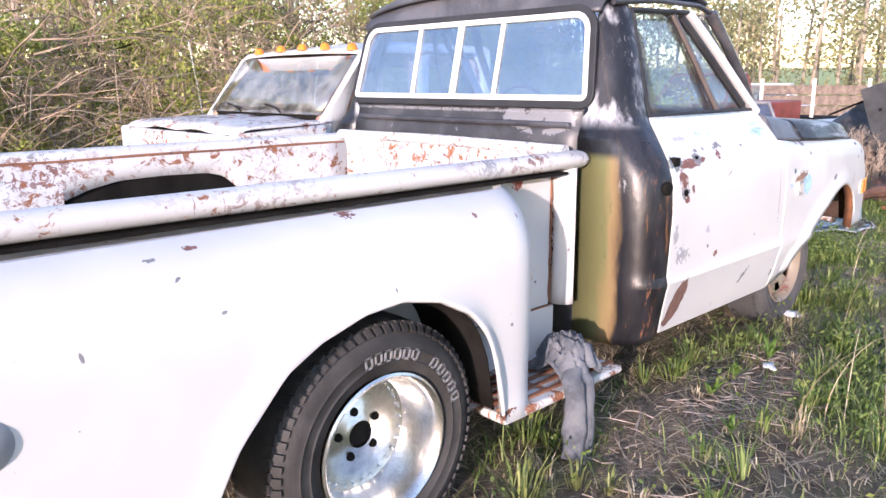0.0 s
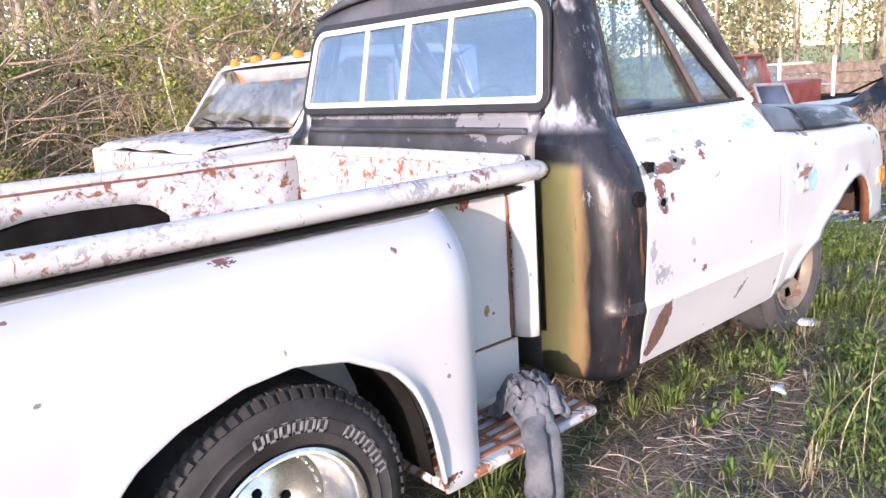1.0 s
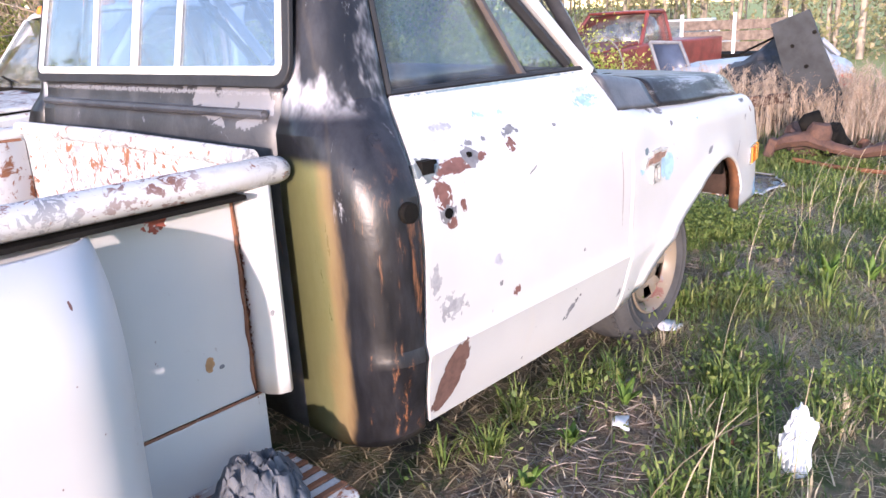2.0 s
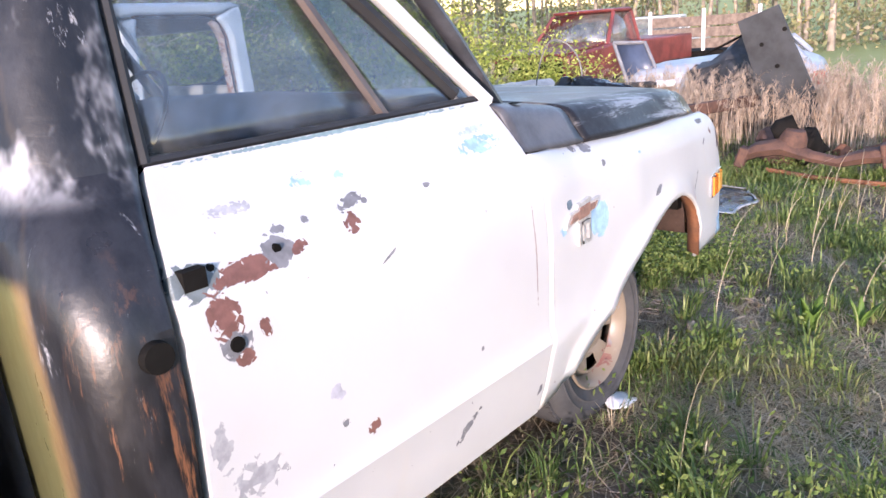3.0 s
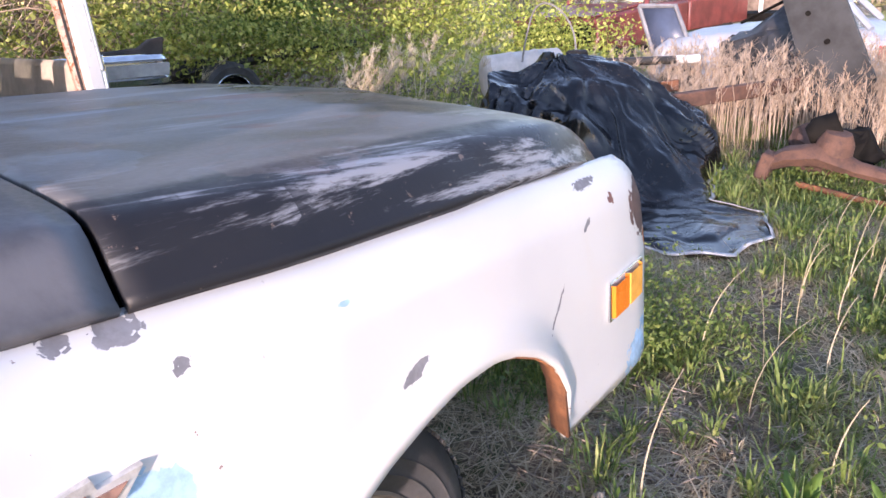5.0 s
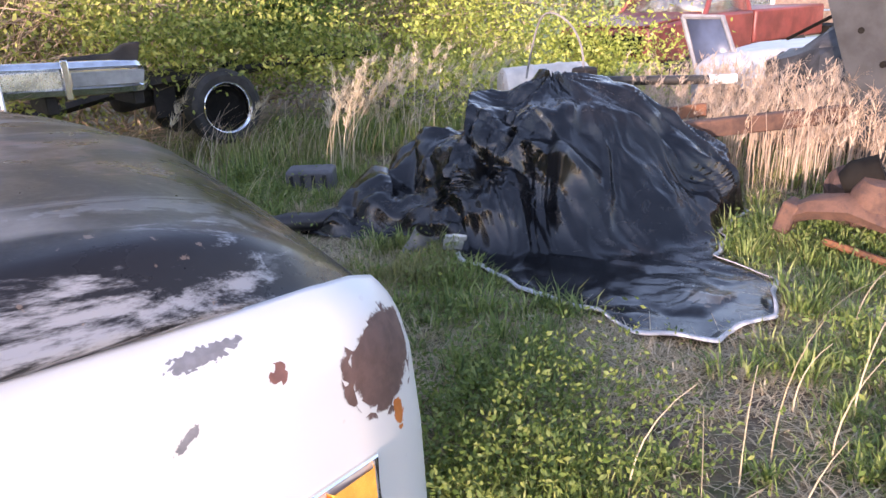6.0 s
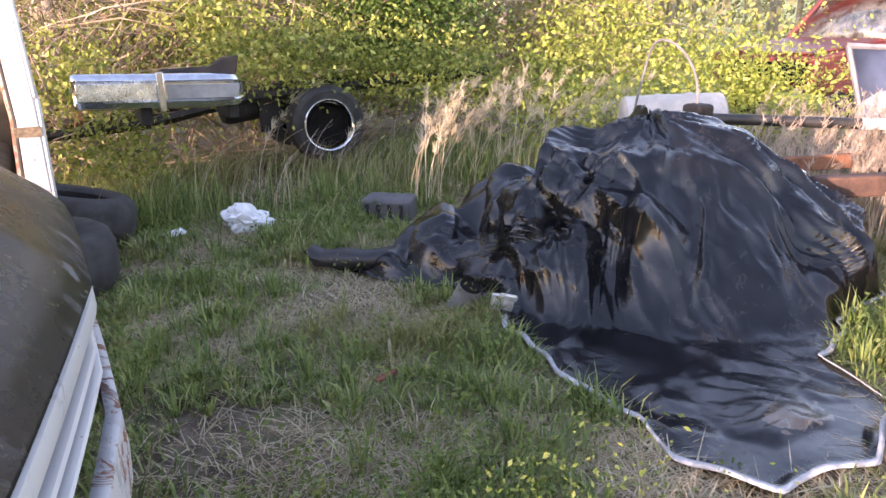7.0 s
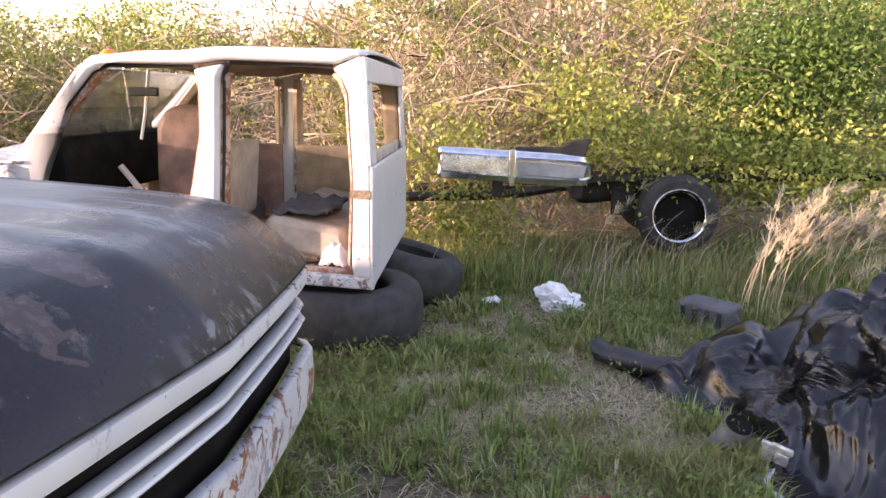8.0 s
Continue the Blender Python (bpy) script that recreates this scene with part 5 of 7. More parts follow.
def heap_z(x, y):
    """The heap under the tarp: a long hump, a steep shoulder, a low tail, odd lumps."""
    ax, ay = x - 7.50, y - 3.56
    ua, ub = 0.80 * ax - 0.60 * ay, 0.60 * ax + 0.80 * ay
    h = 0.80 * np.cos(np.pi / 2 * np.minimum(1.0, np.sqrt((ua / 1.30) ** 2 + (ub / 1.05) ** 2))) ** 1.3
    for cx, cy, rx, ry, top, k in ((7.00, 3.96, 0.38, 0.46, 0.52, 0.65), (6.55, 4.10, 0.50, 0.30, 0.20, 0.6), (7.95, 3.05, 0.50, 0.45, 0.38, 0.8), (7.08, 3.55, 0.30, 0.30, 0.44, 1.0), (7.62, 3.02, 0.30, 0.30, 0.44, 1.0),
                                   (8.10, 3.45, 0.32, 0.34, 0.42, 0.8), (6.80, 3.62, 0.14, 0.18, 0.22, 0.8), (7.25, 2.85, 0.18, 0.16, 0.18, 0.8)):
        q = ((x - cx) / rx) ** 2 + ((y - cy) / ry) ** 2
        h = np.maximum(h, top * np.maximum(0.0, 1 - q) ** k)
    return h


EDGE_R = np.array([edge_radius(2 * math.pi * k / 720) for k in range(721)])


def facets(q, cells, seed, bulge, tilt):
    """Leaning scales that meet in straight creases: the upper hull of many small tilted domes over the plane q."""
    r = np.random.default_rng(seed)
    lo, hi = q.min(0), q.max(0)
    c, g = r.uniform(lo, hi, (cells, 2)), r.normal(size=(cells, 2)) * tilt
    out = np.empty(len(q))
    for i in range(0, len(q), 4000):
        d = q[i:i + 4000, None, :] - c[None]
        out[i:i + 4000] = ((d * g).sum(-1) - bulge * (d * d).sum(-1)).max(1)
    return out - np.median(out)


def tarp_points(t, k):
    """The sheet over angles t and shares k of the way to its edge: heap, drape folds that run downhill, creased facets."""
    t, k = np.asarray(t, float), np.asarray(k, float)
    rad = np.interp(np.mod(t, 2 * np.pi), np.linspace(0, 2 * np.pi, 721), EDGE_R) * k
    x, y = HEART.x + rad * np.cos(t), HEART.y + rad * np.sin(t)

    def smooth_z(x, y):
        return sum(heap_z(x + a, y + b) for a, b in ((0, 0), (0.05, 0), (-0.05, 0), (0, 0.05), (0, -0.05))) / 5

    h = smooth_z(x, y)
    n = np.stack([smooth_z(x - 0.02, y) - smooth_z(x + 0.02, y), smooth_z(x, y - 0.02) - smooth_z(x, y + 0.02), np.full(x.shape, 0.04)], -1)
    n /= np.linalg.norm(n, axis=-1)[:, None]
    p = np.stack([x, y, h], -1)
    out = np.hypot(x - 7.45, y - 3.58)
    ang = np.mod(np.arctan2(y - 3.58, x - 7.45) - 1.0, 2 * np.pi)      # the seam lies at the back
    up = np.clip(h / 0.20, 0, 1)
    drape, q = np.empty(len(x)), np.empty((len(x), 2))
    for i in range(len(x)):
        a = ang[i] + 0.40 * noise.noise((x[i] * 1.5, y[i] * 1.5, 2.0)) + 0.15 * noise.noise((x[i] * 4, y[i] * 4, 7.0))
        c, d = math.cos(a), math.sin(a)
        drape[i] = 0.7 * ridge(noise.noise((c * 2.6, d * 2.6, out[i] * 0.6))) + 0.5 * ridge(noise.noise((c * 6 + 3, d * 6, out[i] * 0.9))) + 0.22 * ridge(noise.noise((c * 13, d * 13 + 5, out[i] * 1.6)))
        q[i] = 0.75 * a, 0.50 * out[i] + 0.10 * noise.noise((x[i] * 2, y[i] * 2, 12.0))
    slope = np.clip((out - 0.18) / 0.50, 0, 1) * up
    crumple = 0.34 + 0.55 * np.clip((7.30 - x) / 0.35, 0, 1) * np.clip((y - 3.3) / 0.3, 0, 1) + 0.30 * np.clip((x - 7.8) / 0.4, 0, 1)
    fold = 0.050 * slope * drape + 0.014 * (1 - up) * drape
    fold += (0.25 + 0.75 * up) * crumple * (facets(q, 90, 5, 1.9, 0.10) - 0.8 * facets(q, 120, 6, 1.9, 0.10))
    fold += (0.50 + 0.50 * up) * crumple * (facets(q, 420, 7, 3.2, 0.08) - 0.7 * facets(q, 420, 8, 3.2, 0.08))
    w = np.stack([x + 0.35 * h + 0.08 * np.sin(5 * y + 3 * x), y - 0.55 * h + 0.08 * np.sin(6 * x - 2 * y)], -1)
    crisp = (0.30 + 0.40 * up) * (0.45 + 0.75 * np.clip(0.5 + np.sin(2.3 * x + 1.1) * np.sin(2.9 * y + 0.4), 0, 1)) * (0.7 + crumple * 0.6) * np.clip(out / 0.55, 0.35, 1)
    fold += crisp * (facets(w, 130, 15, 2.4, 0.36) - 0.9 * facets(w, 150, 16, 2.4, 0.36))
    fold += 0.8 * crisp * (facets(w, 620, 17, 4.0, 0.24) - 0.8 * facets(w, 620, 18, 4.0, 0.24))
    fold = np.clip(fold, -0.075, 0.16)
    e = np.clip((1 - k) / 0.10, 0, 1)
    e = (e * e * (3 - 2 * e))[:, None]
    p = p + fold[:, None] * n * e
    rim = np.array([0.016 + 0.045 * max(0.0, noise.noise((a * 4, b * 4, 2))) + ground_z(a, b) for a, b in p[:, :2]])
    low = np.array([ground_z(a, b) for a, b in p[:, :2]]) + 0.012
    z = np.maximum(low, rim * (1 - e[:, 0]) + (p[:, 2] + low) * e[:, 0])
    return np.stack([p[:, 0], p[:, 1], z], -1)


def tarp_mesh():
    nt, nr = 440, 120
    t = np.tile(2 * np.pi * np.arange(nt) / nt, nr + 1)
    k = np.repeat((np.arange(nr + 1) / nr) ** 0.85, nt)
    return patch(tarp_points(t, k).reshape(nr + 1, nt, 3).tolist(), close_u=True)


def tarp_material():
    m = Mat("black_plastic_tarp")
    n1, n2, n3 = m.noise(3, 5, 0.6, distort=1.0), m.noise(16, 5, 0.65, distort=0.8), m.noise(70, 4)
    col = m.mix(m.step(n1, 0.40, 0.7), (0.0035, 0.0035, 0.0042), (0.008, 0.008, 0.0095))
    dust = m.math("MULTIPLY", m.step(n2, 0.52, 0.72), m.step(m.noise(1.6, 2), 0.46, 0.60))
    col = m.mix(m.math("MULTIPLY", dust, 0.10), col, (0.22, 0.20, 0.18))
    mud = m.blob((6.75, 2.05, 0.0), (0.13, 0.08, 0), 0.6, 14)
    col = m.mix(m.math("MULTIPLY", m.math("MULTIPLY", mud, n2), 0.6), col, (0.24, 0.21, 0.17))
    shift = m.t.nodes.new("ShaderNodeTexNoise")
    shift.inputs["Scale"].default_value = 4.0
    m.put(shift.inputs["Vector"], m.pos)
    add = m.t.nodes.new("ShaderNodeVectorMath")
    add.operation = "MULTIPLY_ADD"
    m.put(add.inputs[0], shift.outputs["Color"])
    add.inputs[1].default_value = (0.22, 0.22, 0.22)
    m.put(add.inputs[2], m.pos)
    h = m.math("MULTIPLY", n2, 0.14)
    for scale, amount in ((9.0, -0.22), (21.0, -0.08)):
        fold = m.t.nodes.new("ShaderNodeTexVoronoi")
        fold.feature = "DISTANCE_TO_EDGE"
        fold.inputs["Scale"].default_value = scale
        m.put(fold.inputs["Vector"], add.outputs[0])
        h = m.math("ADD", h, m.math("MULTIPLY", fold.outputs["Distance"], amount))
    m.b.inputs["Specular IOR Level"].default_value = 0.55
    return m.done(col, m.math("MULTIPLY_ADD", n3, 0.06, m.math("MULTIPLY_ADD", n1, 0.16, m.math("MULTIPLY_ADD", dust, 0.16, 0.12))), bump=h, strength=0.22, distance=0.04)


tarp = thing("tarp", (7.2, 3.2, 0), "crumpled black plastic tarp with a white hem over a heap", "tarp")
part("sheet", tarp_mesh(), tarp_material(), tarp, "crumpled shiny black plastic sheet", sharp=30)
hem, turns = [], np.linspace(-3.34, 0.05, 261)
for t, (x, y, z) in zip(turns, tarp_points(turns, np.ones(261))):
    w = 0.016 + 0.006 * noise.noise((x * 6, y * 6, 1.0))
    hem.append(((x - w * math.cos(t), y - w * math.sin(t), z + 0.012), (x + 0.006 * math.cos(t), y + 0.006 * math.sin(t), z + 0.004)))
part("hem", patch([[p for p, q in hem], [q for p, q in hem]]), plain("white_hem", (0.45, 0.45, 0.46), 0.5, vary=0.25, scale=30), tarp, "white hem", thick=0.004)

# ---- the white crew cab, set down on tyres ----
O, FD, ND = Vector((4.80, 4.40, 0)), Vector((-0.9995, -0.03, 0)), Vector((-0.03, 0.9995, 0))


def cc(f, n, z):
    """f forward from the rear corner, n across, z up; the nose sits a little high."""
    if f < 0.22:
        f = 0.22 - 0.5 * (0.22 - f)
    k = max(f, -0.5)
    return O + FD * (f / (1 + 0.05 * k)) + ND * n + Vector((0, 0, 1.36 - (1.36 - z) * (1 - 0.0325 * k) + 0.018 * max(0.0, f)))


CREW_WHITE = white_paint("crew_cab_white", 0.62, (), rust=0.66, grain=1.4)
CREW_RUST = white_paint("crew_cab_rusty_white", 0.52, (), rust=0.56)
TAN = plain("tan_headliner", (0.42, 0.30, 0.20), 0.9, vary=0.25, bump=0.15)
JAMB = white_paint("rust_stained_jamb", 0.46, (), rust=0.50)
BROWN = plain("rust_brown_vinyl", (0.34, 0.20, 0.15), 0.6, vary=0.45, scale=5, bump=0.1)
crew = thing("crew_cab", (3.8, 5.3, 0), "stripped white crew cab without doors, resting on old tyres", "truck cab")
CW = 1.74


def slab(name, pts, n0, n1, material, label="", bevel=0.012, parent=None):
    """A plate with the outline pts in (f, z), from n0 to n1 across the cab."""
    bm = bmesh.new()
    a = [bm.verts.new(cc(f, n0, z)) for f, z in pts]
    b = [bm.verts.new(cc(f, n1, z)) for f, z in pts]
    bm.faces.new(a)
    bm.faces.new(b[::-1])
    for i in range(len(pts)):
        j = (i + 1) % len(pts)
        bm.faces.new((a[i], b[i], b[j], a[j]))
    bmesh.ops.recalc_face_normals(bm, faces=bm.faces)
    return part(name, bm, material, parent or crew, label, bevel=bevel)


REAR_P = [(-0.01, 0.40), (0.20, 0.40), (0.225, 0.46), (0.205, 0.90), (0.235, 1.36), (0.27, 1.44), (0.32, 1.485), (0.10, 1.56), (0.055, 1.50), (0.0, 0.95)]
MID_P = [(0.955, 0.40), (1.16, 0.40), (1.14, 0.72), (1.055, 1.12), (1.05, 1.40), (1.08, 1.46), (0.90, 1.495), (0.93, 1.42), (0.945, 1.10), (0.965, 0.75)]
FRONT_P = [(2.09, 0.40), (2.25, 0.40), (2.26, 0.90), (2.20, 0.965), (1.76, 1.46), (1.67, 1.495), (1.61, 1.462), (1.68, 1.43), (2.07, 1.04), (2.09, 0.80)]
ROOF_P = [(0.10, 1.557), (0.30, 1.508), (0.92, 1.514), (1.08, 1.488), (1.57, 1.480), (1.73, 1.472), (1.67, 1.515), (1.34, 1.548), (0.60, 1.572), (0.15, 1.578)]
JAMB_TAN = white_paint("stained_inner_jamb", 0.50, (), rust=0.50, grain=1.4)
for n in JAMB_TAN.node_tree.nodes:
    if n.type == "MIX" and abs(n.inputs["A"].default_value[0] - 0.60) < 0.01:
        n.inputs["A"].default_value, n.inputs["B"].default_value = (0.48, 0.35, 0.27, 1), (0.36, 0.24, 0.18, 1)
for n0, n1, n2, inner, coat in ((0.0, 0.06, 0.13, 0.07, CREW_WHITE), (CW, CW - 0.06, CW - 0.13, CW - 0.07, TAN)):
    slab("rear_pillar", REAR_P, n0, n1, CREW_WHITE, "white rear pillar with a dented lower edge", bevel=0.022)
    slab("middle_pillar", MID_P, n0, n1, CREW_WHITE, bevel=0.022)
    slab("front_pillar", FRONT_P, n0, n1, CREW_WHITE, bevel=0.022)
    slab("roof_side", ROOF_P, n0, n1, CREW_WHITE, bevel=0.022)
    slab("inner_jamb", [(0.02, 0.40), (0.235, 0.40), (0.26, 0.47), (0.24, 0.90), (0.268, 1.34), (0.30, 1.42), (0.34, 1.455), (0.12, 1.53)], n1, n2, JAMB_TAN if n0 < 1 else TAN, bevel=0.02)
    if n0 < 1:
        slab("inner_jamb", [(0.92, 0.40), (1.19, 0.40), (1.17, 0.72), (1.085, 1.12), (1.08, 1.38), (1.12, 1.43), (0.86, 1.455), (0.90, 1.40), (0.915, 1.10), (0.93, 0.75)], n1, n2, JAMB_TAN if n0 < 1 else TAN, bevel=0.02)
    slab("inner_jamb", [(2.06, 0.40), (2.23, 0.40), (2.23, 0.90), (1.73, 1.44), (1.60, 1.435), (1.65, 1.41), (2.04, 1.03), (2.06, 0.80)], n1, n2, JAMB_TAN if n0 < 1 else TAN, bevel=0.02)
    slab("inner_header", [(0.20, 1.53), (0.32, 1.490), (0.92, 1.496), (1.08, 1.468), (1.57, 1.462), (1.69, 1.455), (1.30, 1.52), (0.60, 1.545)], n1, n2, JAMB_TAN if n0 < 1 else TAN, bevel=0.012)
    slab("sill", [(-0.01, 0.345), (2.2, 0.345), (2.2, 0.412), (0.0, 0.412)], n0, n1, CREW_RUST, "rusty sill")
    slab("sill_step", [(0.02, 0.37), (2.18, 0.37), (2.18, 0.43), (0.02, 0.43)], n1, n2, JAMB_TAN, "rust-stained door step")
    for pts in ([(0.215, 0.42), (0.235, 0.47), (0.215, 0.90), (0.245, 1.36), (0.28, 1.45), (0.33, 1.498), (0.88, 1.504), (0.92, 1.44), (0.935, 1.10), (0.955, 0.75), (0.96, 0.42)], [(1.15, 0.42), (1.13, 0.74), (1.065, 1.12), (1.062, 1.41), (1.09, 1.476), (1.60, 1.470), (1.68, 1.435), (2.065, 1.03), (2.085, 0.80), (2.085, 0.42)]):
        part("door_opening_edge", tube([cc(f, inner, z) for f, z in pts], 0.012, 8), SEAL if n0 < 1 else JAMB, crew)
rag_bag = sheet(lambda u, v: cc(lerp(0.28, 0.44, u), lerp(0.16, 0.34, v), 0.43 + 0.13 * math.sin(math.pi * u) ** 0.5 * math.sin(math.pi * v) ** 0.6 + 0.04 * noise.noise((u * 5, v * 5, 7))), 14, 14)
part("floor_bag", rag_bag, plain("white_bag_plastic", (0.78, 0.78, 0.80), 0.5, vary=0.08), crew, "crumpled white bag on the cab floor", thick=0.004)
# far doors with window openings
for f0, f1, w0, w1 in ((0.22, 0.95, 0.27, 0.90), (1.06, 2.09, 1.10, 1.72)):
    slab("far_door", [(f0, 0.42), (f1, 0.42), (f1, 0.97), (f0, 0.97)], CW - 0.09, CW - 0.02, TAN if f0 < 1 else BROWN)
for a, b in (((0.22, 0.97), (0.26, 1.45)), ((0.93, 0.97), (0.93, 1.45)), ((1.08, 0.97), (1.08, 1.45)), ((2.06, 0.97), (1.67, 1.42))):
    part("far_window_post", tube([cc(a[0], CW - 0.05, a[1]), cc(b[0], CW - 0.05, b[1])], 0.035, 8), TAN, crew)
# roof and headliner
roof = sheet(lambda u, v: cc(lerp(0.06, 1.73, u), lerp(0.0, CW, v), lerp(1.560, 1.470, max(0, u - 0.55) / 0.45) + 0.055 * math.sin(math.pi * v) ** 0.5 * rise(u + 0.01, 0.12) * rise(1.01 - u, 0.15)), 16, 18)
part("roof", roof, CREW_WHITE, crew, thick=0.012, sharp=70)
part("headliner", sheet(lambda u, v: cc(lerp(0.08, 1.67, u), lerp(0.06, CW - 0.06, v), lerp(1.535, 1.455, max(0, u - 0.55) / 0.45) + 0.03 * math.sin(math.pi * v)), 8, 10), TAN, crew, "tan headliner")
for n in (0.20, 0.55, 0.87, 1.19, 1.54):
    lampy = lathe([(0.0, 0.058), (0.025, 0.052), (0.04, 0.03), (0.045, 0.0)], cc(1.67, n, 1.492 + 0.03 * math.sin(math.pi * n / CW)), (0, 0, 1), 14)
    part("roof_marker", lampy, ORANGE, crew, "orange roof marker lamp")
# back wall with its window hole
slab("back_wall", [(-0.012, 0.36), (0.03, 0.36), (0.03, 1.00), (-0.012, 1.00)], 0.0, CW, CREW_WHITE)
slab("back_header", [(0.03, 1.42), (0.09, 1.42), (0.11, 1.55), (0.06, 1.55)], 0.0, CW, CREW_WHITE)
for n0, n1 in ((0.0, 0.17), (CW - 0.17, CW)):
    slab("back_post", [(0.0, 1.0), (0.05, 1.0), (0.09, 1.43), (0.05, 1.43)], n0, n1, CREW_WHITE)
slab("cab_floor", [(0.02, 0.365), (2.2, 0.365), (2.2, 0.395), (0.02, 0.395)], 0.02, CW - 0.02, JAMB)
slab("dash", [(1.90, 0.70), (2.16, 0.66), (2.17, 1.00), (2.12, 1.05), (2.00, 1.06), (1.90, 0.98)], 0.08, CW - 0.08, DARK, "black torn-out dashboard", bevel=0.03)
slab("rear_seat_base", [(0.28, 0.45), (0.78, 0.45), (0.80, 0.60), (0.74, 0.68), (0.30, 0.62)], 0.22, CW - 0.12, SEAT, "tan rear seat", bevel=0.04)
slab("rear_seat_back", [(0.06, 0.55), (0.24, 0.60), (0.16, 1.04), (0.07, 1.06)], 0.12, CW - 0.12, SEAT, bevel=0.04)
slab("front_seat_base", [(1.18, 0.42), (1.72, 0.42), (1.76, 0.60), (1.20, 0.58)], 0.30, CW - 0.12, SEAT_DARK, bevel=0.04)
slab("front_seat_back", [(1.06, 0.56), (1.20, 0.58), (1.10, 1.06), (1.02, 1.04)], 0.14, 1.0, SEAT, "worn tan front seat back", bevel=0.04)
slab("front_seat_back", [(1.18, 0.58), (1.66, 0.58), (1.64, 1.10), (1.58, 1.22), (1.46, 1.26), (1.26, 1.25), (1.19, 1.18)], 0.66, 0.80, BROWN, "rust-brown seat back leaning upright", bevel=0.04)
part("folded_jacket", sheet(lambda u, v: cc(lerp(0.40, 0.72, u), lerp(0.25, 0.9, v), 0.69 + 0.05 * noise.noise((u * 5, v * 6, 3)) + 0.02), 14, 16), SEAT_DARK, crew, thick=0.02)
part("belt_strap", tube([cc(1.70, 0.30, 0.90), cc(1.55, 0.32, 0.72), cc(1.40, 0.34, 0.62)], 0.018, 6), plain("pale_strap", (0.45, 0.42, 0.38), 0.7), crew)
part("mirror", boxes(((-0.09, -0.01, -0.025), (0.09, 0.01, 0.025)), m=Matrix.Translation(cc(1.68, 0.62, 1.33))), SEAL, crew, bevel=0.008)
part("mirror_stalk", tube([cc(1.66, 0.66, 1.46), cc(1.70, 0.66, 1.20), cc(1.74, 0.66, 1.03)], 0.009, 6), TRIM_WHITE, crew)
part("windscreen", patch([[cc(lerp(2.19, 1.75, u), n, lerp(0.975, 1.455, u)) for n in spaced(0.06, CW - 0.06, 8)] for u in (0, 0.5, 1)]), TINTED, crew, "dusty windscreen", thick=0.005)
for n in (0.55, 1.15):
    part("wiper", tube([cc(2.22, n, 0.985), cc(2.17, n + 0.12, 1.02), cc(2.125, n + 0.34, 1.05)], 0.007, 5), DARK, crew)
# its hood and front fenders
hood2 = sheet(lambda u, v: cc(lerp(2.14, 3.15, u), lerp(-0.02, CW + 0.02, v), lerp(0.92, 0.86, u) + 0.035 * math.sin(math.pi * v) ** 0.4 - 0.06 * max(0, u - 0.9) * 10 * 0.8 + 0.01 * math.cos(6 * math.pi * v)), 12, 24)
part("hood", hood2, CREW_RUST, crew, "white hood with heavy rust patches", thick=0.012, sharp=70)
for n0 in (-0.04, CW - 0.04):
    slab("front_fender", [(2.2, 0.42), (2.28, 0.62), (2.5, 0.78), (2.78, 0.78), (2.98, 0.62), (3.05, 0.45), (3.2, 0.45), (3.2, 0.83), (2.2, 0.91)], n0, n0 + 0.08, CREW_RUST, bevel=0.02)
slab("nose", [(3.16, 0.45), (3.22, 0.45), (3.22, 0.81), (3.16, 0.83)], 0.0, CW, CREW_RUST, bevel=0.02)
part("aerial", tube([cc(2.34, 1.62, 0.95), cc(2.42, 1.66, 1.60)], 0.006, 6), CHROME, crew, "thin chrome aerial")
part("data_plate", boxes(((-0.055, -0.003, -0.022), (0.055, 0.003, 0.022)), m=Matrix.Translation(cc(0.13, -0.004, 0.855)) @ Matrix.Rotation(-0.1, 4, "Z")), plain("brown_plate", (0.22, 0.16, 0.10), 0.5, vary=0.5, scale=60), crew)


def lying_tyre(at, r, wide, label, tilt=0.0):
    x, y, z = at
    ob = thing("tyre", (x, y, ground_z(x, y)), label, "tyre", "tyres under and beside the crew cab")
    ax = Vector((math.sin(tilt), 0.25 * math.sin(tilt), math.cos(tilt)))
    prof = [(r * 0.55, -wide / 2 + 0.02), (r * 0.6, -wide / 2), (r * 0.85, -wide / 2 - 0.01), (r - 0.02, -wide / 2 + 0.02), (r, -wide / 4), (r + 0.004, 0), (r, wide / 4), (r - 0.02, wide / 2 - 0.02), (r * 0.85, wide / 2 + 0.01), (r * 0.6, wide / 2), (r * 0.55, wide / 2 - 0.02)]
    part("carcass", lathe(prof, (x, y, z), ax, 48), DUSTY_RUBBER, ob, sharp=60)
    bead = lathe([(r * 0.55, -wide / 2 + 0.02), (r * 0.62, 0), (r * 0.55, wide / 2 - 0.02)], (x, y, z), ax, 48)
    part("inner_wall", bead, RUBBER, ob)
    return ob


lying_tyre((4.50, 4.72, 0.17), 0.42, 0.30, "large worn grey tyre lying flat under the crew cab's sill")
lying_tyre((4.72, 5.62, 0.20), 0.38, 0.28, "black tyre lying in the grass behind the crew cab", 0.25)
lying_tyre((2.95, 5.2, 0.17), 0.40, 0.30, "worn tyre lying under the front of the crew cab")

# ---- bare chassis with a chrome bumper, by the hedge ----
chassis = thing("truck_chassis", (6.0, 7.0, 0), "bare black truck chassis overgrown by the hedge", "chassis")
FRAME = plain("black_frame_steel", (0.025, 0.02, 0.018), 0.75, vary=0.5, scale=6, bump=0.3)
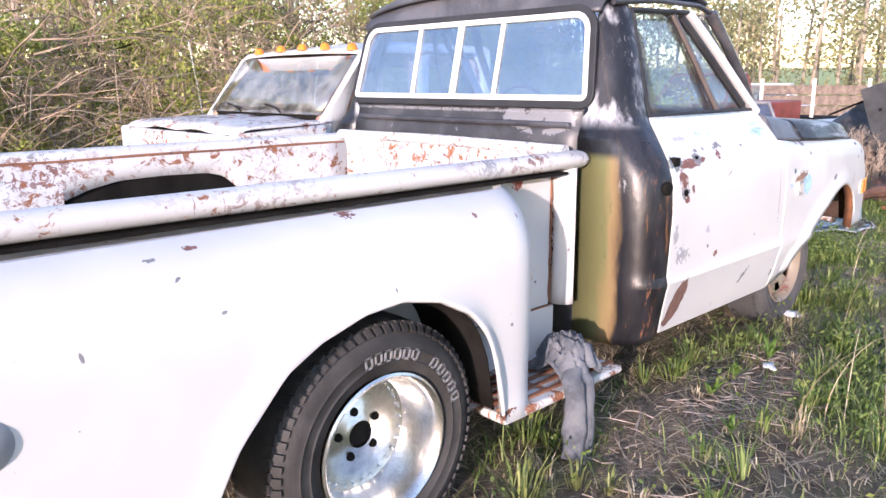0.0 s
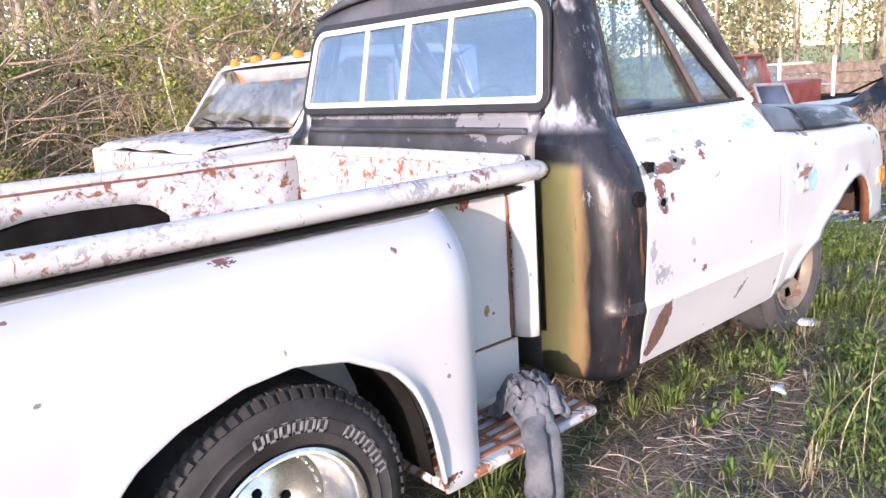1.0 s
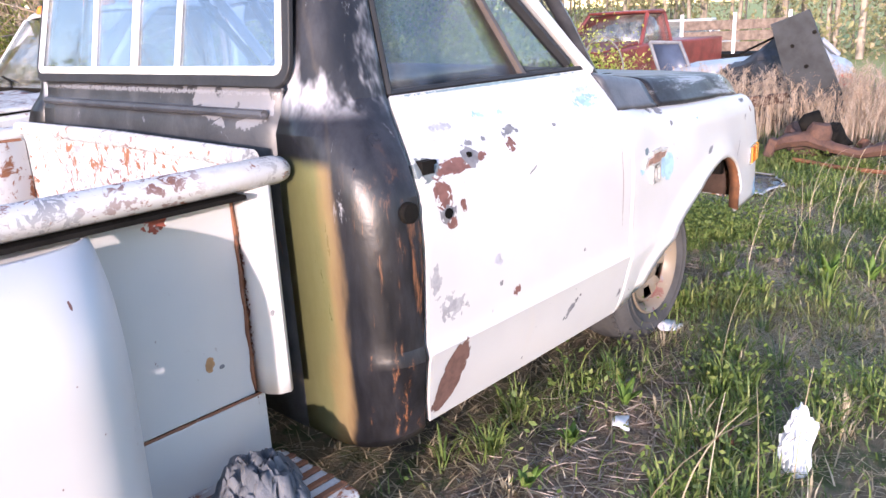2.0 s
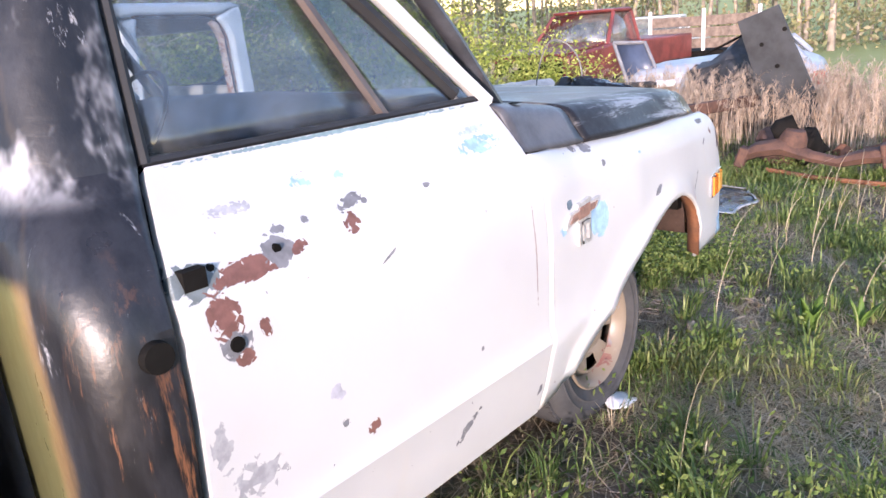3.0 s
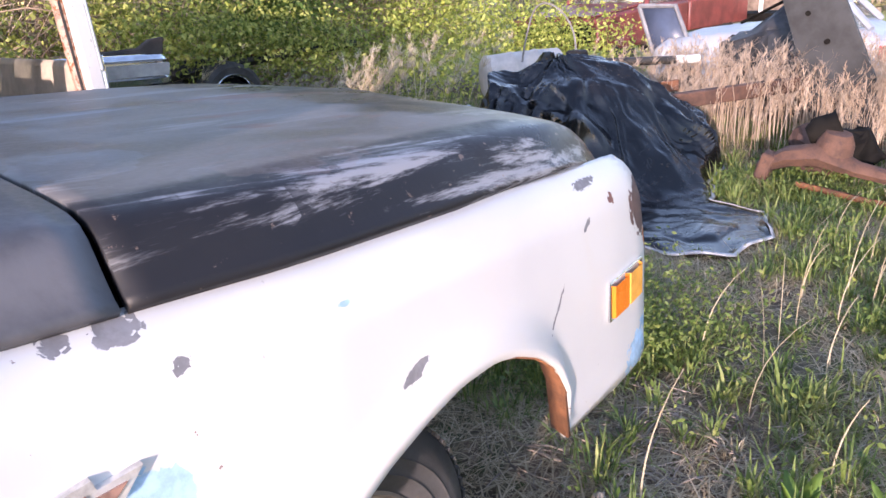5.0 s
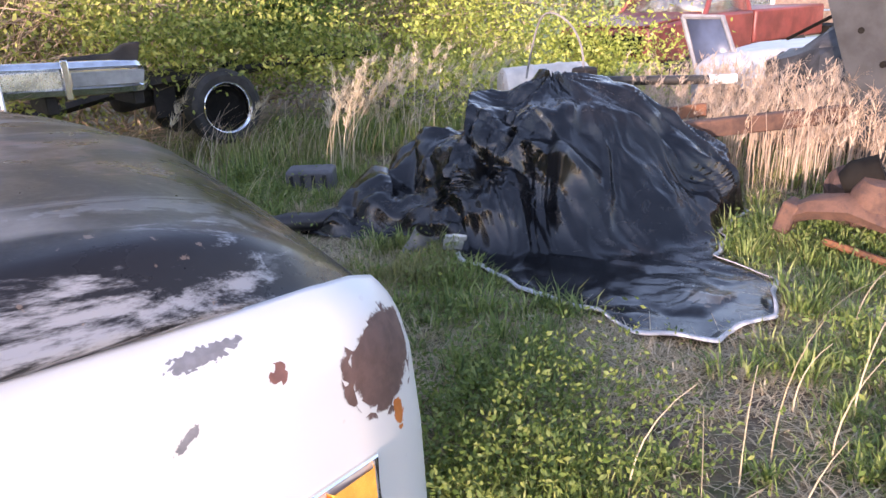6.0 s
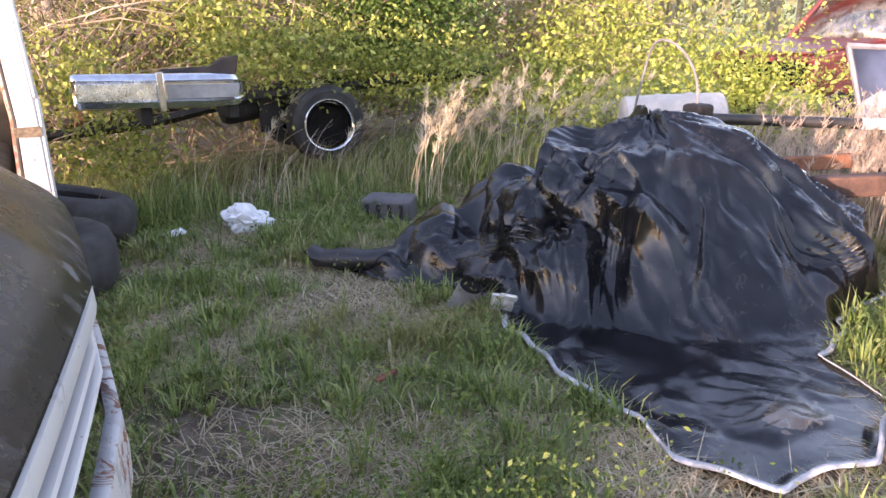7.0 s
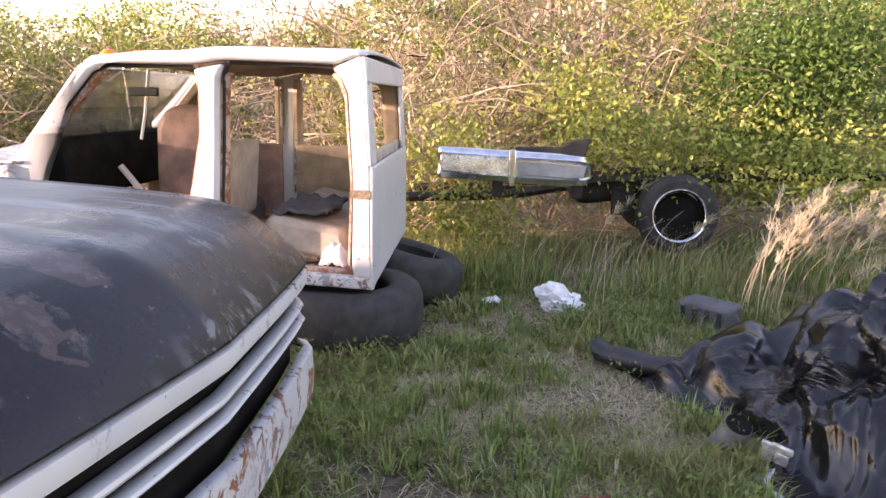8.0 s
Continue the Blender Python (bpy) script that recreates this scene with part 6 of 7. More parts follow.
for y in (7.22, 7.95):
    part("frame_rail", tube([(4.3, y, 0.47), (5.4, y, 0.52), (6.2, y, 0.66), (6.9, y, 0.70), (7.9, y, 0.74), (8.6, y, 0.76)], 0.042, 4), FRAME, chassis)
for x in (4.9, 6.3, 7.6):
    part("cross_member", tube([(x, 7.22, 0.55 + 0.08 * (x - 4.9)), (x, 7.95, 0.55 + 0.08 * (x - 4.9))], 0.045, 6), RUSTY, chassis)
part("tank", lathe([(0.0, -0.35), (0.12, -0.33), (0.14, -0.28), (0.14, 0.28), (0.12, 0.33), (0.0, 0.35)], (6.35, 7.45, 0.60), (1, 0.1, 0.1), 20), FRAME, chassis)
part("mud_flap", boxes(((6.32, 7.26, 0.36), (6.52, 7.29, 0.70))), FRAME, chassis, bevel=0.01)
for y0, o in ((6.82, -1), (7.9, 1)):
    w = part("wheel", lathe([(0.21, o * 0.09), (0.22, o * 0.11), (0.285, o * 0.12), (0.325, o * 0.09), (0.338, 0), (0.325, o * -0.1), (0.21, o * -0.1)], (6.83, y0 + 0.18, 0.425), (0, 1, 0), 48), RUBBER, chassis, "black tyre with a chrome trim ring")
    part("trim_ring", lathe([(0.222, o * 0.10), (0.230, o * 0.125), (0.222, o * 0.137), (0.209, o * 0.127), (0.196, o * 0.10)], (6.83, y0 + 0.18, 0.425), (0, 1, 0), 48), CHROME, w, "chrome trim ring")
    part("wheel_disc", lathe([(0.186, o * 0.06), (0.15, o * 0.03), (0.07, o * 0.05), (0.0, o * 0.05)], (6.83, y0 + 0.18, 0.425), (0, 1, 0), 32), DARK, w)


def bumper():
    """A long chrome bumper with a stepped face and a bent end."""
    prof = [(0.10, 0.12), (0.0, 0.125), (-0.035, 0.105), (-0.048, 0.080), (-0.026, 0.062), (-0.026, -0.055), (-0.048, -0.070), (-0.042, -0.11), (0.0, -0.125), (0.05, -0.12)]
    rows = []
    for k in range(31):
        t = k / 30
        x = lerp(4.86, 6.09, t)
        b = max(0.0, (t - 0.86) / 0.14)
        y = 6.40 + 0.035 * (2 * t - 1) ** 2 + 0.16 * b ** 2
        z = 0.865 - 0.055 * t
        s = 1 - 0.45 * b ** 2
        rows.append([(x - 0.02 * b, y + d, z + h * s) for d, h in prof])
    bm = patch(rows)
    bmesh.ops.recalc_face_normals(bm, faces=bm.faces)
    return bm


bump_ob = thing("chrome_bumper", (5.5, 6.4, 0.72), "dented chrome bumper laid across the black chassis", "bumper")
part("face_bar", bumper(), CHROME, bump_ob, thick=0.006, sharp=50)
for lo, hi in (((5.28, 6.42, 0.60), (5.36, 6.95, 0.80)), ((5.9, 6.45, 0.60), (5.98, 6.95, 0.78))):
    part("bracket", boxes((lo, hi)), FRAME, bump_ob, bevel=0.01)
part("rub_panel", plate([(5.42, 0.94), (5.98, 0.90), (6.02, 1.06), (5.90, 1.05), (5.80, 0.99), (5.46, 0.985)], 6.46, 6.54, Matrix()), FRAME, bump_ob, bevel=0.01)
part("strap", plate([(5.405, 0.70), (5.455, 0.70), (5.455, 0.975), (5.405, 0.975)], 6.340, 6.40, Matrix()), CHROME, bump_ob, "bright strap round the bumper", bevel=0.006)
part("dull_inset", plate([(5.47, 0.785), (5.97, 0.765), (5.99, 0.862), (5.47, 0.885)], 6.372, 6.40, Matrix()), plain("dull_grey_metal", (0.30, 0.31, 0.33), 0.45, 0.6, vary=0.3, scale=6), bump_ob, bevel=0.004)
part("pitted_face", plate([(4.88, 0.800), (5.40, 0.780), (5.40, 0.905), (4.88, 0.925)], 6.362, 6.42, Matrix()), plain("pitted_chrome", (0.72, 0.71, 0.70), 0.28, 1.0, vary=0.35, scale=10, bump=0.08), bump_ob, "pitted chrome face", bevel=0.006)

# ---- rusty running gear in the grass ----
gear = thing("rusty_axle_frame", (7.9, 2.1, 0), "rusty truck front frame with brackets lying in dry grass", "scrap metal")
ORANGE_RUST = rusty("orange_rust", (0.065, 0.036, 0.028), (0.145, 0.075, 0.052))
part("cross_beam", tube([(7.32, 2.10, 0.16), (7.48, 2.09, 0.24), (7.66, 2.06, 0.27), (7.85, 2.05, 0.20), (8.05, 2.00, 0.17), (8.22, 1.98, 0.22), (8.40, 1.93, 0.25), (8.62, 1.88, 0.18)], [0.05, 0.085, 0.095, 0.06, 0.055, 0.08, 0.09, 0.05], 8, squash=(1.2, 0.75)), ORANGE_RUST, gear)
part("bracket", boxes(((-0.04, -0.07, -0.08), (0.04, 0.07, 0.08)), m=Matrix.Translation((7.36, 2.08, 0.18)) @ Matrix.Rotation(0.3, 4, "Y")), ORANGE_RUST, gear, bevel=0.015)
part("bracket", boxes(((-0.10, -0.08, -0.07), (0.10, 0.08, 0.10)), m=Matrix.Translation((8.42, 1.92, 0.24)) @ Matrix.Rotation(-0.2, 4, "Y")), ORANGE_RUST, gear, bevel=0.015)
part("spring_cup", lathe([(0.0, 0.10), (0.07, 0.10), (0.10, 0.04), (0.11, -0.08), (0.06, -0.10)], (7.72, 2.08, 0.30), (0.2, -0.1, 1), 20), ORANGE_RUST, gear)
part("engine_mount", lathe([(0.0, 0.12), (0.08, 0.12), (0.09, 0.0), (0.05, -0.06)], (7.62, 2.15, 0.38), (0.9, 0.2, 0.4), 14), DARK, gear)
part("arm", tube([(7.55, 2.0, 0.10), (7.95, 1.86, 0.07), (8.4, 1.76, 0.06)], 0.018, 6), DARK_RUST, gear)
part("arm", tube([(8.2, 2.2, 0.22), (8.5, 2.26, 0.28), (8.8, 2.22, 0.20)], 0.03, 6), DARK_RUST, gear)
part("hub", lathe([(0.0, 0.06), (0.11, 0.05), (0.13, -0.02), (0.05, -0.06)], (8.75, 1.72, 0.22), (0.3, -0.9, 0.3), 20), DARK, gear)
gear.location, gear.rotation_euler = (7.73, 1.63, -0.02), (0, 0, radians(-80))
for k, (x, y, z, r) in enumerate(((7.40, 2.10, 0.15, 0.17), (7.62, 2.02, 0.20, 0.15), (8.28, 1.98, 0.15, 0.15), (8.50, 1.86, 0.19, 0.12), (9.0, 1.82, 0.15, 0.13), (7.85, 2.10, 0.10, 0.09))):
    bm = bmesh.new()
    bmesh.ops.create_icosphere(bm, subdivisions=3, radius=r, matrix=Matrix.Translation((x, y, z)) @ Matrix.Rotation(k, 4, "Z") @ Matrix.Diagonal((1.2, 0.8, 0.9, 1)))
    for v in bm.verts:
        v.co += 0.45 * r * noise.noise_vector(v.co * 6) + 0.2 * r * noise.noise_vector(v.co * 17)
    part("casting", bm, (ORANGE_RUST, DARK, RUSTY)[k % 3], gear, sharp=30)
rail2 = thing("rusty_frame_rail", (9.0, 3.3, 0), "orange rusted frame rail in tall dry grass", "scrap metal")
part("rail", boxes(((-0.45, -0.045, -0.055), (0.95, 0.045, 0.055)), m=Matrix.Translation((8.60, 2.95, 0.40)) @ Matrix.Rotation(-0.50, 4, "Z") @ Matrix.Rotation(-0.02, 4, "Y")), ORANGE_RUST, rail2, bevel=0.012)
part("end_cap", boxes(((-0.03, -0.07, -0.09), (0.02, 0.07, 0.09)), m=Matrix.Translation((8.13, 3.21, 0.40)) @ Matrix.Rotation(-0.50, 4, "Z")), CHROME, rail2, bevel=0.01)
part("plate", boxes(((-0.45, -0.02, -0.04), (0.3, 0.02, 0.05)), m=Matrix.Translation((8.55, 3.5, 0.42)) @ Matrix.Rotation(-0.3, 4, "Z")), RUSTY, rail2, bevel=0.008)
pole = thing("steel_pole", (8.9, 4.2, 0.55), "dark steel pole with a white tip resting on scrap", "pole")
part("shaft", tube([(8.35, 4.35, 0.62), (9.25, 3.66, 0.575)], 0.035, 12), plain("dark_steel", (0.06, 0.055, 0.05), 0.5, 0.5), pole)
part("tip", tube([(9.25, 3.66, 0.575), (9.42, 3.53, 0.57)], 0.037, 12), TRIM_WHITE, pole, "white pole tip")
hoop = thing("bent_wire_hoop", (7.9, 4.1, 0.7), "bent wire hoop sticking up behind the tarp", "wire")
part("wire", tube([(8.0 + 0.03 * math.sin(3 * a), 4.08 + 0.26 * math.cos(a), 0.68 + 0.45 * math.sin(a)) for a in spaced(0, math.pi, 18)], 0.008, 6), plain("grey_wire", (0.20, 0.19, 0.18), 0.6), hoop)
part("clamp", boxes(((7.95, 3.74, 0.66), (8.07, 3.88, 0.78))), FRAME, hoop, bevel=0.02)

drum = thing("plastic_drum", (9.42, 5.5, 0), "weathered off-white plastic drum lying behind the tarp", "drum")
DRUM = plain("chalky_white_plastic", (0.58, 0.52, 0.47), 0.7, vary=0.18, scale=6, bump=0.1)
part("barrel", lathe([(0.0, -0.42), (0.20, -0.42), (0.225, -0.40), (0.23, -0.15), (0.238, -0.14), (0.238, -0.11), (0.23, -0.10), (0.23, 0.12), (0.238, 0.13), (0.238, 0.16), (0.23, 0.17), (0.225, 0.40), (0.20, 0.42), (0.0, 0.42)], (9.42, 5.5, 0.38), (0.85, -0.5, 0.02), 32), DRUM, drum)
part("block", boxes(((9.0, 5.35, -0.05), (9.85, 5.65, 0.17))), FRAME, drum, bevel=0.02)

# ---- small things on the ground ----
def rag(name, centre, size, seed, material, label, category, height=0.05, grid=18, drop=0.0, turn=0.0, ragged=0.25):
    x0, y0 = centre
    c, s = math.cos(turn), math.sin(turn)

    def f(u, v):
        a, b = (u - 0.5) * size[0], (v - 0.5) * size[1]
        r = 1 + ragged * noise.noise((math.atan2(b, a) * 1.3, seed, 0.5)) * 2
        x, y = x0 + r * (c * a - s * b), y0 + r * (s * a + c * b)
        n = noise.noise((a * 9, b * 9, seed)) + 0.5 * noise.noise((a * 22, b * 22, seed + 2))
        e = min(u, v, 1 - u, 1 - v) * 2
        return (x, y, ground_z(x, y) + 0.012 + height * (0.45 + 0.6 * n) * (0.3 + 0.7 * min(1, e * 2)))
    return base_mesh(name, sheet(f, grid, grid), material, label, category, thick=0.003, sharp=80)


def crumpled(name, at, size, seed, tilt, label):
    """A scrunched bag: a lump with sharp folds."""
    bm = bmesh.new()
    bmesh.ops.create_icosphere(bm, subdivisions=4, radius=1.0)
    z0 = ground_z(*at)
    m = Matrix.Translation((at[0], at[1], z0 + size[2] * 0.85)) @ Matrix.Rotation(tilt, 4, "Y") @ Matrix.Diagonal((*size, 1))
    for v in bm.verts:
        p = v.co.copy()
        k = 1 + 0.55 * noise.noise(p * 1.3 + Vector((seed, 0, 0))) + 0.30 * (0.5 - abs(noise.noise(p * 2.6 + Vector((0, seed, 0)))) * 2) + 0.14 * (0.5 - abs(noise.noise(p * 6 + Vector((0, 0, seed)))) * 2)
        v.co = m @ (p * k)
    return base_mesh(name, bm, PAPER, label, "bag", sharp=28)


PAPER = plain("white_plastic", (0.80, 0.81, 0.84), 0.5, vary=0.06, scale=12)
crumpled("plastic_bag", (3.0, 0.46), (0.058, 0.042, 0.095), 4.0, 0.35, "crumpled white plastic bag lying in the grass")
rag("paper_scrap", (2.93, 1.0), (0.08, 0.05), 9.0, PAPER, "small white paper scrap on bare soil", "litter", 0.02, 8, turn=0.4)
rag("paper_scrap", (3.76, 1.235), (0.12, 0.09), 12.0, PAPER, "white paper scrap beside the front tyre", "litter", 0.04, 8)
crumpled("plastic_bag", (5.75, 5.42), (0.15, 0.07, 0.095), 21.0, 0.15, "white crumpled bag in green grass")
rag("paper_scrap", (5.30, 5.52), (0.13, 0.10), 25.0, PAPER, "small blue-white scrap in the grass", "litter", 0.09, 8)
rag("dead_leaf", (3.05, 0.70), (0.12, 0.05), 31.0, plain("orange_leaf", (0.25, 0.10, 0.05), 0.7), "curled orange dead leaf", "leaf", 0.03, 8, turn=0.4)
rag("dead_leaf", (5.70, 3.0), (0.09, 0.06), 35.0, plain("red_leaf", (0.25, 0.06, 0.04), 0.7), "red-brown dead leaf lying on straw", "leaf", 0.03, 8)
stone = bmesh.new()
bmesh.ops.create_icosphere(stone, subdivisions=2, radius=0.026, matrix=Matrix.Translation((4.50, 1.28, 0.012)) @ Matrix.Diagonal((1.1, 0.8, 1.2, 1)))
for v in stone.verts:
    v.co += 0.008 * noise.noise_vector(v.co * 30)
base_mesh("stone", stone, plain("pale_stone", (0.34, 0.30, 0.25), 0.9, bump=0.3), "pale stone on bare soil", "stone")

block = thing("grey_box", (6.66, 5.2, 0), "weathered grey plastic box half sunk in grass", "box")
part("case", boxes(((-0.17, -0.10, -0.02), (0.17, 0.10, 0.15)), m=Matrix.Translation((6.66, 5.2, 0.0)) @ Matrix.Rotation(-0.75, 4, "Z") @ Matrix.Rotation(0.06, 4, "X")), plain("grey_plastic", (0.10, 0.10, 0.11), 0.6, vary=0.25, scale=9, bump=0.2), block, bevel=0.025)
for i in range(4):
    part("rib", boxes(((-0.14 + i * 0.08, -0.107, 0.03), (-0.11 + i * 0.08, -0.098, 0.12)), m=Matrix.Translation((6.66, 5.2, 0.0)) @ Matrix.Rotation(-0.75, 4, "Z") @ Matrix.Rotation(0.06, 4, "X")), SEAL, block, bevel=0.004)
duct = thing("black_pipe", (6.15, 4.15, 0), "flattened black plastic pipe running under the tarp", "pipe")
part("tube", tube([(5.88, 4.42, 0.05), (6.0, 4.34, 0.058), (6.14, 4.25, 0.052), (6.28, 4.15, 0.07), (6.55, 4.02, 0.09)], [0.045, 0.066, 0.060, 0.075, 0.075], 16, squash=(1.15, 0.85)), plain("black_plastic", (0.022, 0.022, 0.025), 0.5, vary=0.4, bump=0.1), duct)
part("broken_end", tube([(5.95, 4.385, 0.055), (5.89, 4.425, 0.075), (5.87, 4.45, 0.105)], [0.05, 0.058, 0.045], 12, squash=(1.3, 0.7)), bpy.data.materials["black_plastic"], duct)
canister = thing("metal_fitting", (6.28, 3.42, 0), "grey metal pipe fitting with a dark mouth", "fitting")
part("barrel", tube([(6.26, 3.46, 0.0), (6.275, 3.43, 0.06), (6.29, 3.40, 0.13)], [0.07, 0.06, 0.055], 20, caps=True), plain("grey_casting", (0.20, 0.20, 0.21), 0.5, 0.4, vary=0.3, bump=0.2), canister)
part("mouth", lathe([(0.0, 0.0), (0.042, 0.001), (0.046, 0.008), (0.052, 0.0)], (6.291, 3.397, 0.133), (0.2, -0.4, 0.9), 20), DARK, canister)
part("flange", boxes(((-0.055, -0.008, -0.05), (0.0, 0.008, 0.045)), ((0.0, -0.008, -0.04), (0.05, 0.012, 0.02)), ((-0.02, -0.012, 0.02), (0.06, 0.004, 0.055)), m=Matrix.Translation((6.40, 3.30, 0.065)) @ Matrix.Rotation(0.35, 4, "X") @ Matrix.Rotation(-0.6, 4, "Z")), plain("pale_metal", (0.55, 0.55, 0.54), 0.45, 0.5, vary=0.3, scale=30), canister, "pale torn metal flange", bevel=0.01)

# jeans thrown over the step
def jeans_bundle():
    def f(u, v):
        a, b = (u - 0.5) * 2, (v - 0.5) * 2
        n1, n2 = noise.noise((u * 3.4, v * 3.4, 3.3)), noise.noise((u * 8, v * 8, 8.8))
        r = max(0.0, 1 - 0.8 * (a * a + b * b))
        x, y = 1.665 + 0.105 * a + 0.03 * n1, 1.20 + 0.11 * b + 0.03 * n2
        return (x, y, 0.276 + r ** 0.7 * 0.075 + 0.05 * max(0, n1) + 0.045 * r * ridge(n2) + 0.022 * r * ridge(noise.noise((u * 14, v * 11, 2.0))))
    return sheet(f, 44, 44)


def jeans_leg(x0, x1, seed):
    pts, rad = [], []
    for k in range(20):
        t = k / 19
        p = Vector((1.64, 1.15, 0.335)).lerp(Vector((x0, 1.085, 0.285)), min(1, t * 3.2)) if t < 0.31 else Vector((lerp(x0, x1, (t - 0.31) / 0.69), 1.078 - 0.012 * math.sin(t * 3), lerp(0.285, 0.015, (t - 0.31) / 0.69)))
        pts.append(p)
        rad.append(0.032 + 0.008 * noise.noise((t * 6, seed, 0)) + 0.008 * t)
    bm = tube(pts, rad, 14, squash=(1.0, 0.45))
    for v in bm.verts:
        v.co += 0.008 * noise.noise_vector(v.co * 22 + Vector((seed, 0, 0)))
    return bm


def denim():
    m = Mat("grey_blue_denim")
    n, f = m.noise(7, 5, 0.65), m.noise(140, 3)
    col = m.mix(m.step(n, 0.35, 0.65), (0.06, 0.068, 0.082), (0.15, 0.158, 0.175))
    return m.done(col, 0.95, bump=m.math("ADD", m.math("MULTIPLY", n, 0.8), m.math("MULTIPLY", f, 0.3)), strength=0.4, distance=0.02)


DENIM = denim()
jeans = thing("jeans", (1.66, 1.2, 0.27), "faded grey-blue jeans thrown over the step", "jeans")
part("waist", jeans_bundle(), DENIM, jeans, thick=0.008, sharp=80)
part("leg", jeans_leg(1.535, 1.545, 2.0), DENIM, jeans, sharp=80)
part("leg", jeans_leg(1.595, 1.60, 5.0), DENIM, jeans, sharp=80)
# ---- scrap cars at the back ----
RED = plain("faded_red_paint", (0.20, 0.045, 0.04), 0.45, vary=0.35, scale=3, bump=0.03)
SILVER = plain("faded_silver_paint", (0.40, 0.43, 0.48), 0.40, 0.3, vary=0.15, scale=3)


def old_pickup(name, at, turn, paint, label, height=1.0, bed=True):
    """A cab-over-hood pickup, its nose toward +x of its own."""
    m = rel(at, turn)
    ob = thing(name, (at[0], at[1], ground_z(at[0], at[1])), label, "truck")
    part("body", plate([(-0.65, 0.45), (1.75, 0.45), (2.0, 0.55), (2.0, 0.95), (0.55, 1.08), (-0.65, 1.08)], -0.9, 0.9, m), paint, ob, bevel=0.05)
    part("roof", plate([(-0.62, 1.62), (0.10, 1.64), (0.16, 1.70), (-0.55, 1.72)], -0.70, 0.70, m), paint, ob, bevel=0.03)
    for s in (-1, 1):
        for a, b in (((0.62, 1.06), (0.12, 1.64)), ((-0.60, 1.06), (-0.56, 1.64))):
            part("pillar", tube([m @ Vector((a[0], s * 0.84, a[1])), m @ Vector((b[0], s * 0.68, b[1]))], 0.04, 6), paint, ob)
        part("side_glass", patch([[m @ Vector((x, s * 0.82, 1.08)) for x in (-0.56, 0.58)], [m @ Vector((x, s * 0.69, 1.62)) for x in (-0.54, 0.12)]]), TINTED, ob, thick=0.005)
        for x in (1.30, -2.1 if bed else -0.3):
            part("wheel", lathe([(0.0, s * 0.06), (0.19, s * 0.06), (0.20, s * 0.09), (0.30, s * 0.10), (0.34, 0.0), (0.30, s * -0.10), (0.0, s * -0.1)], m @ Vector((x, s * 0.80, 0.33)), m.to_3x3() @ Vector((0, 1, 0)), 28), RUBBER, ob)
    part("windscreen", patch([[m @ Vector((0.60, y, 1.08)) for y in (-0.80, 0, 0.80)], [m @ Vector((0.13, y, 1.63)) for y in (-0.66, 0, 0.66)]]), TINTED, ob, thick=0.005)
    part("back_glass", patch([[m @ Vector((-0.62, y, 1.10)) for y in (-0.75, 0.75)], [m @ Vector((-0.59, y, 1.60)) for y in (-0.64, 0.64)]]), TINTED, ob, thick=0.005)
    part("hood", plate([(0.60, 1.07), (1.96, 0.96), (1.98, 0.99), (0.62, 1.12)], -0.78, 0.78, m), paint, ob, bevel=0.02)
    part("grille", plate([(2.0, 0.60), (2.02, 0.60), (2.02, 0.86), (2.0, 0.86)], -0.75, 0.75, m), DARK, ob)
    if bed:
        part("bed", plate([(-2.9, 0.55), (-0.72, 0.55), (-0.72, 1.08), (-2.9, 1.08)], -0.9, 0.9, m), paint, ob, bevel=0.04)
    return ob


old_pickup("red_pickup", (15.4, 8.0, 0), radians(178), RED, "faded red pickup truck with a dark roof, half hidden by bushes")
old_pickup("white_pickup", (22.0, 9.6, 0), radians(190), white_paint("far_white_paint", 0.8, (), rust=0.95), "white pickup truck parked far back")

# silver car, side on, its long hood behind the leaning door
m = rel((11.75, 3.85, 0), radians(103)) @ Matrix.Translation((0, 0, -0.12)) @ Matrix.Diagonal((0.60, 1, 0.84, 1))
car = thing("silver_car", (11.75, 3.85, ground_z(11.75, 3.85)), "silver-white car with a long hood, sunk in dry grass", "car")
part("body", plate([(-2.0, 0.35), (1.75, 0.35), (1.9, 0.55), (1.80, 0.86), (1.55, 0.97), (0.10, 1.06), (-1.55, 1.04), (-1.95, 0.92), (-2.05, 0.7)], -0.85, 0.85, m), SILVER, car, bevel=0.09)
part("roof", plate([(-1.30, 1.30), (-0.42, 1.31), (-0.50, 1.35), (-1.22, 1.35)], -0.58, 0.58, m), SILVER, car, bevel=0.03)
for s in (-1, 1):
    for a, b in (((0.05, 1.05), (-0.45, 1.31)), ((-1.65, 1.03), (-1.28, 1.30)), ((-0.82, 1.05), (-0.82, 1.31))):
        part("pillar", tube([m @ Vector((a[0], s * 0.76, a[1])), m @ Vector((b[0], s * 0.58, b[1]))], 0.035, 6), SILVER, car)
    for lo, hi, lo2, hi2 in ((-1.58, -0.86, -1.26, -0.86), (-0.78, -0.02, -0.78, -0.48)):
        part("side_glass", patch([[m @ Vector((x, s * 0.755, 1.05)) for x in (lo, hi)], [m @ Vector((x, s * 0.585, 1.30)) for x in (lo2, hi2)]]), TINTED, car, thick=0.005)
    for x in (1.25, -1.25):
        part("wheel", lathe([(0.0, s * 0.06), (0.19, s * 0.06), (0.29, s * 0.09), (0.31, 0.0), (0.0, s * -0.08)], m @ Vector((x, s * 0.80, 0.30)), m.to_3x3() @ Vector((0, 1, 0)), 24), RUBBER, car)
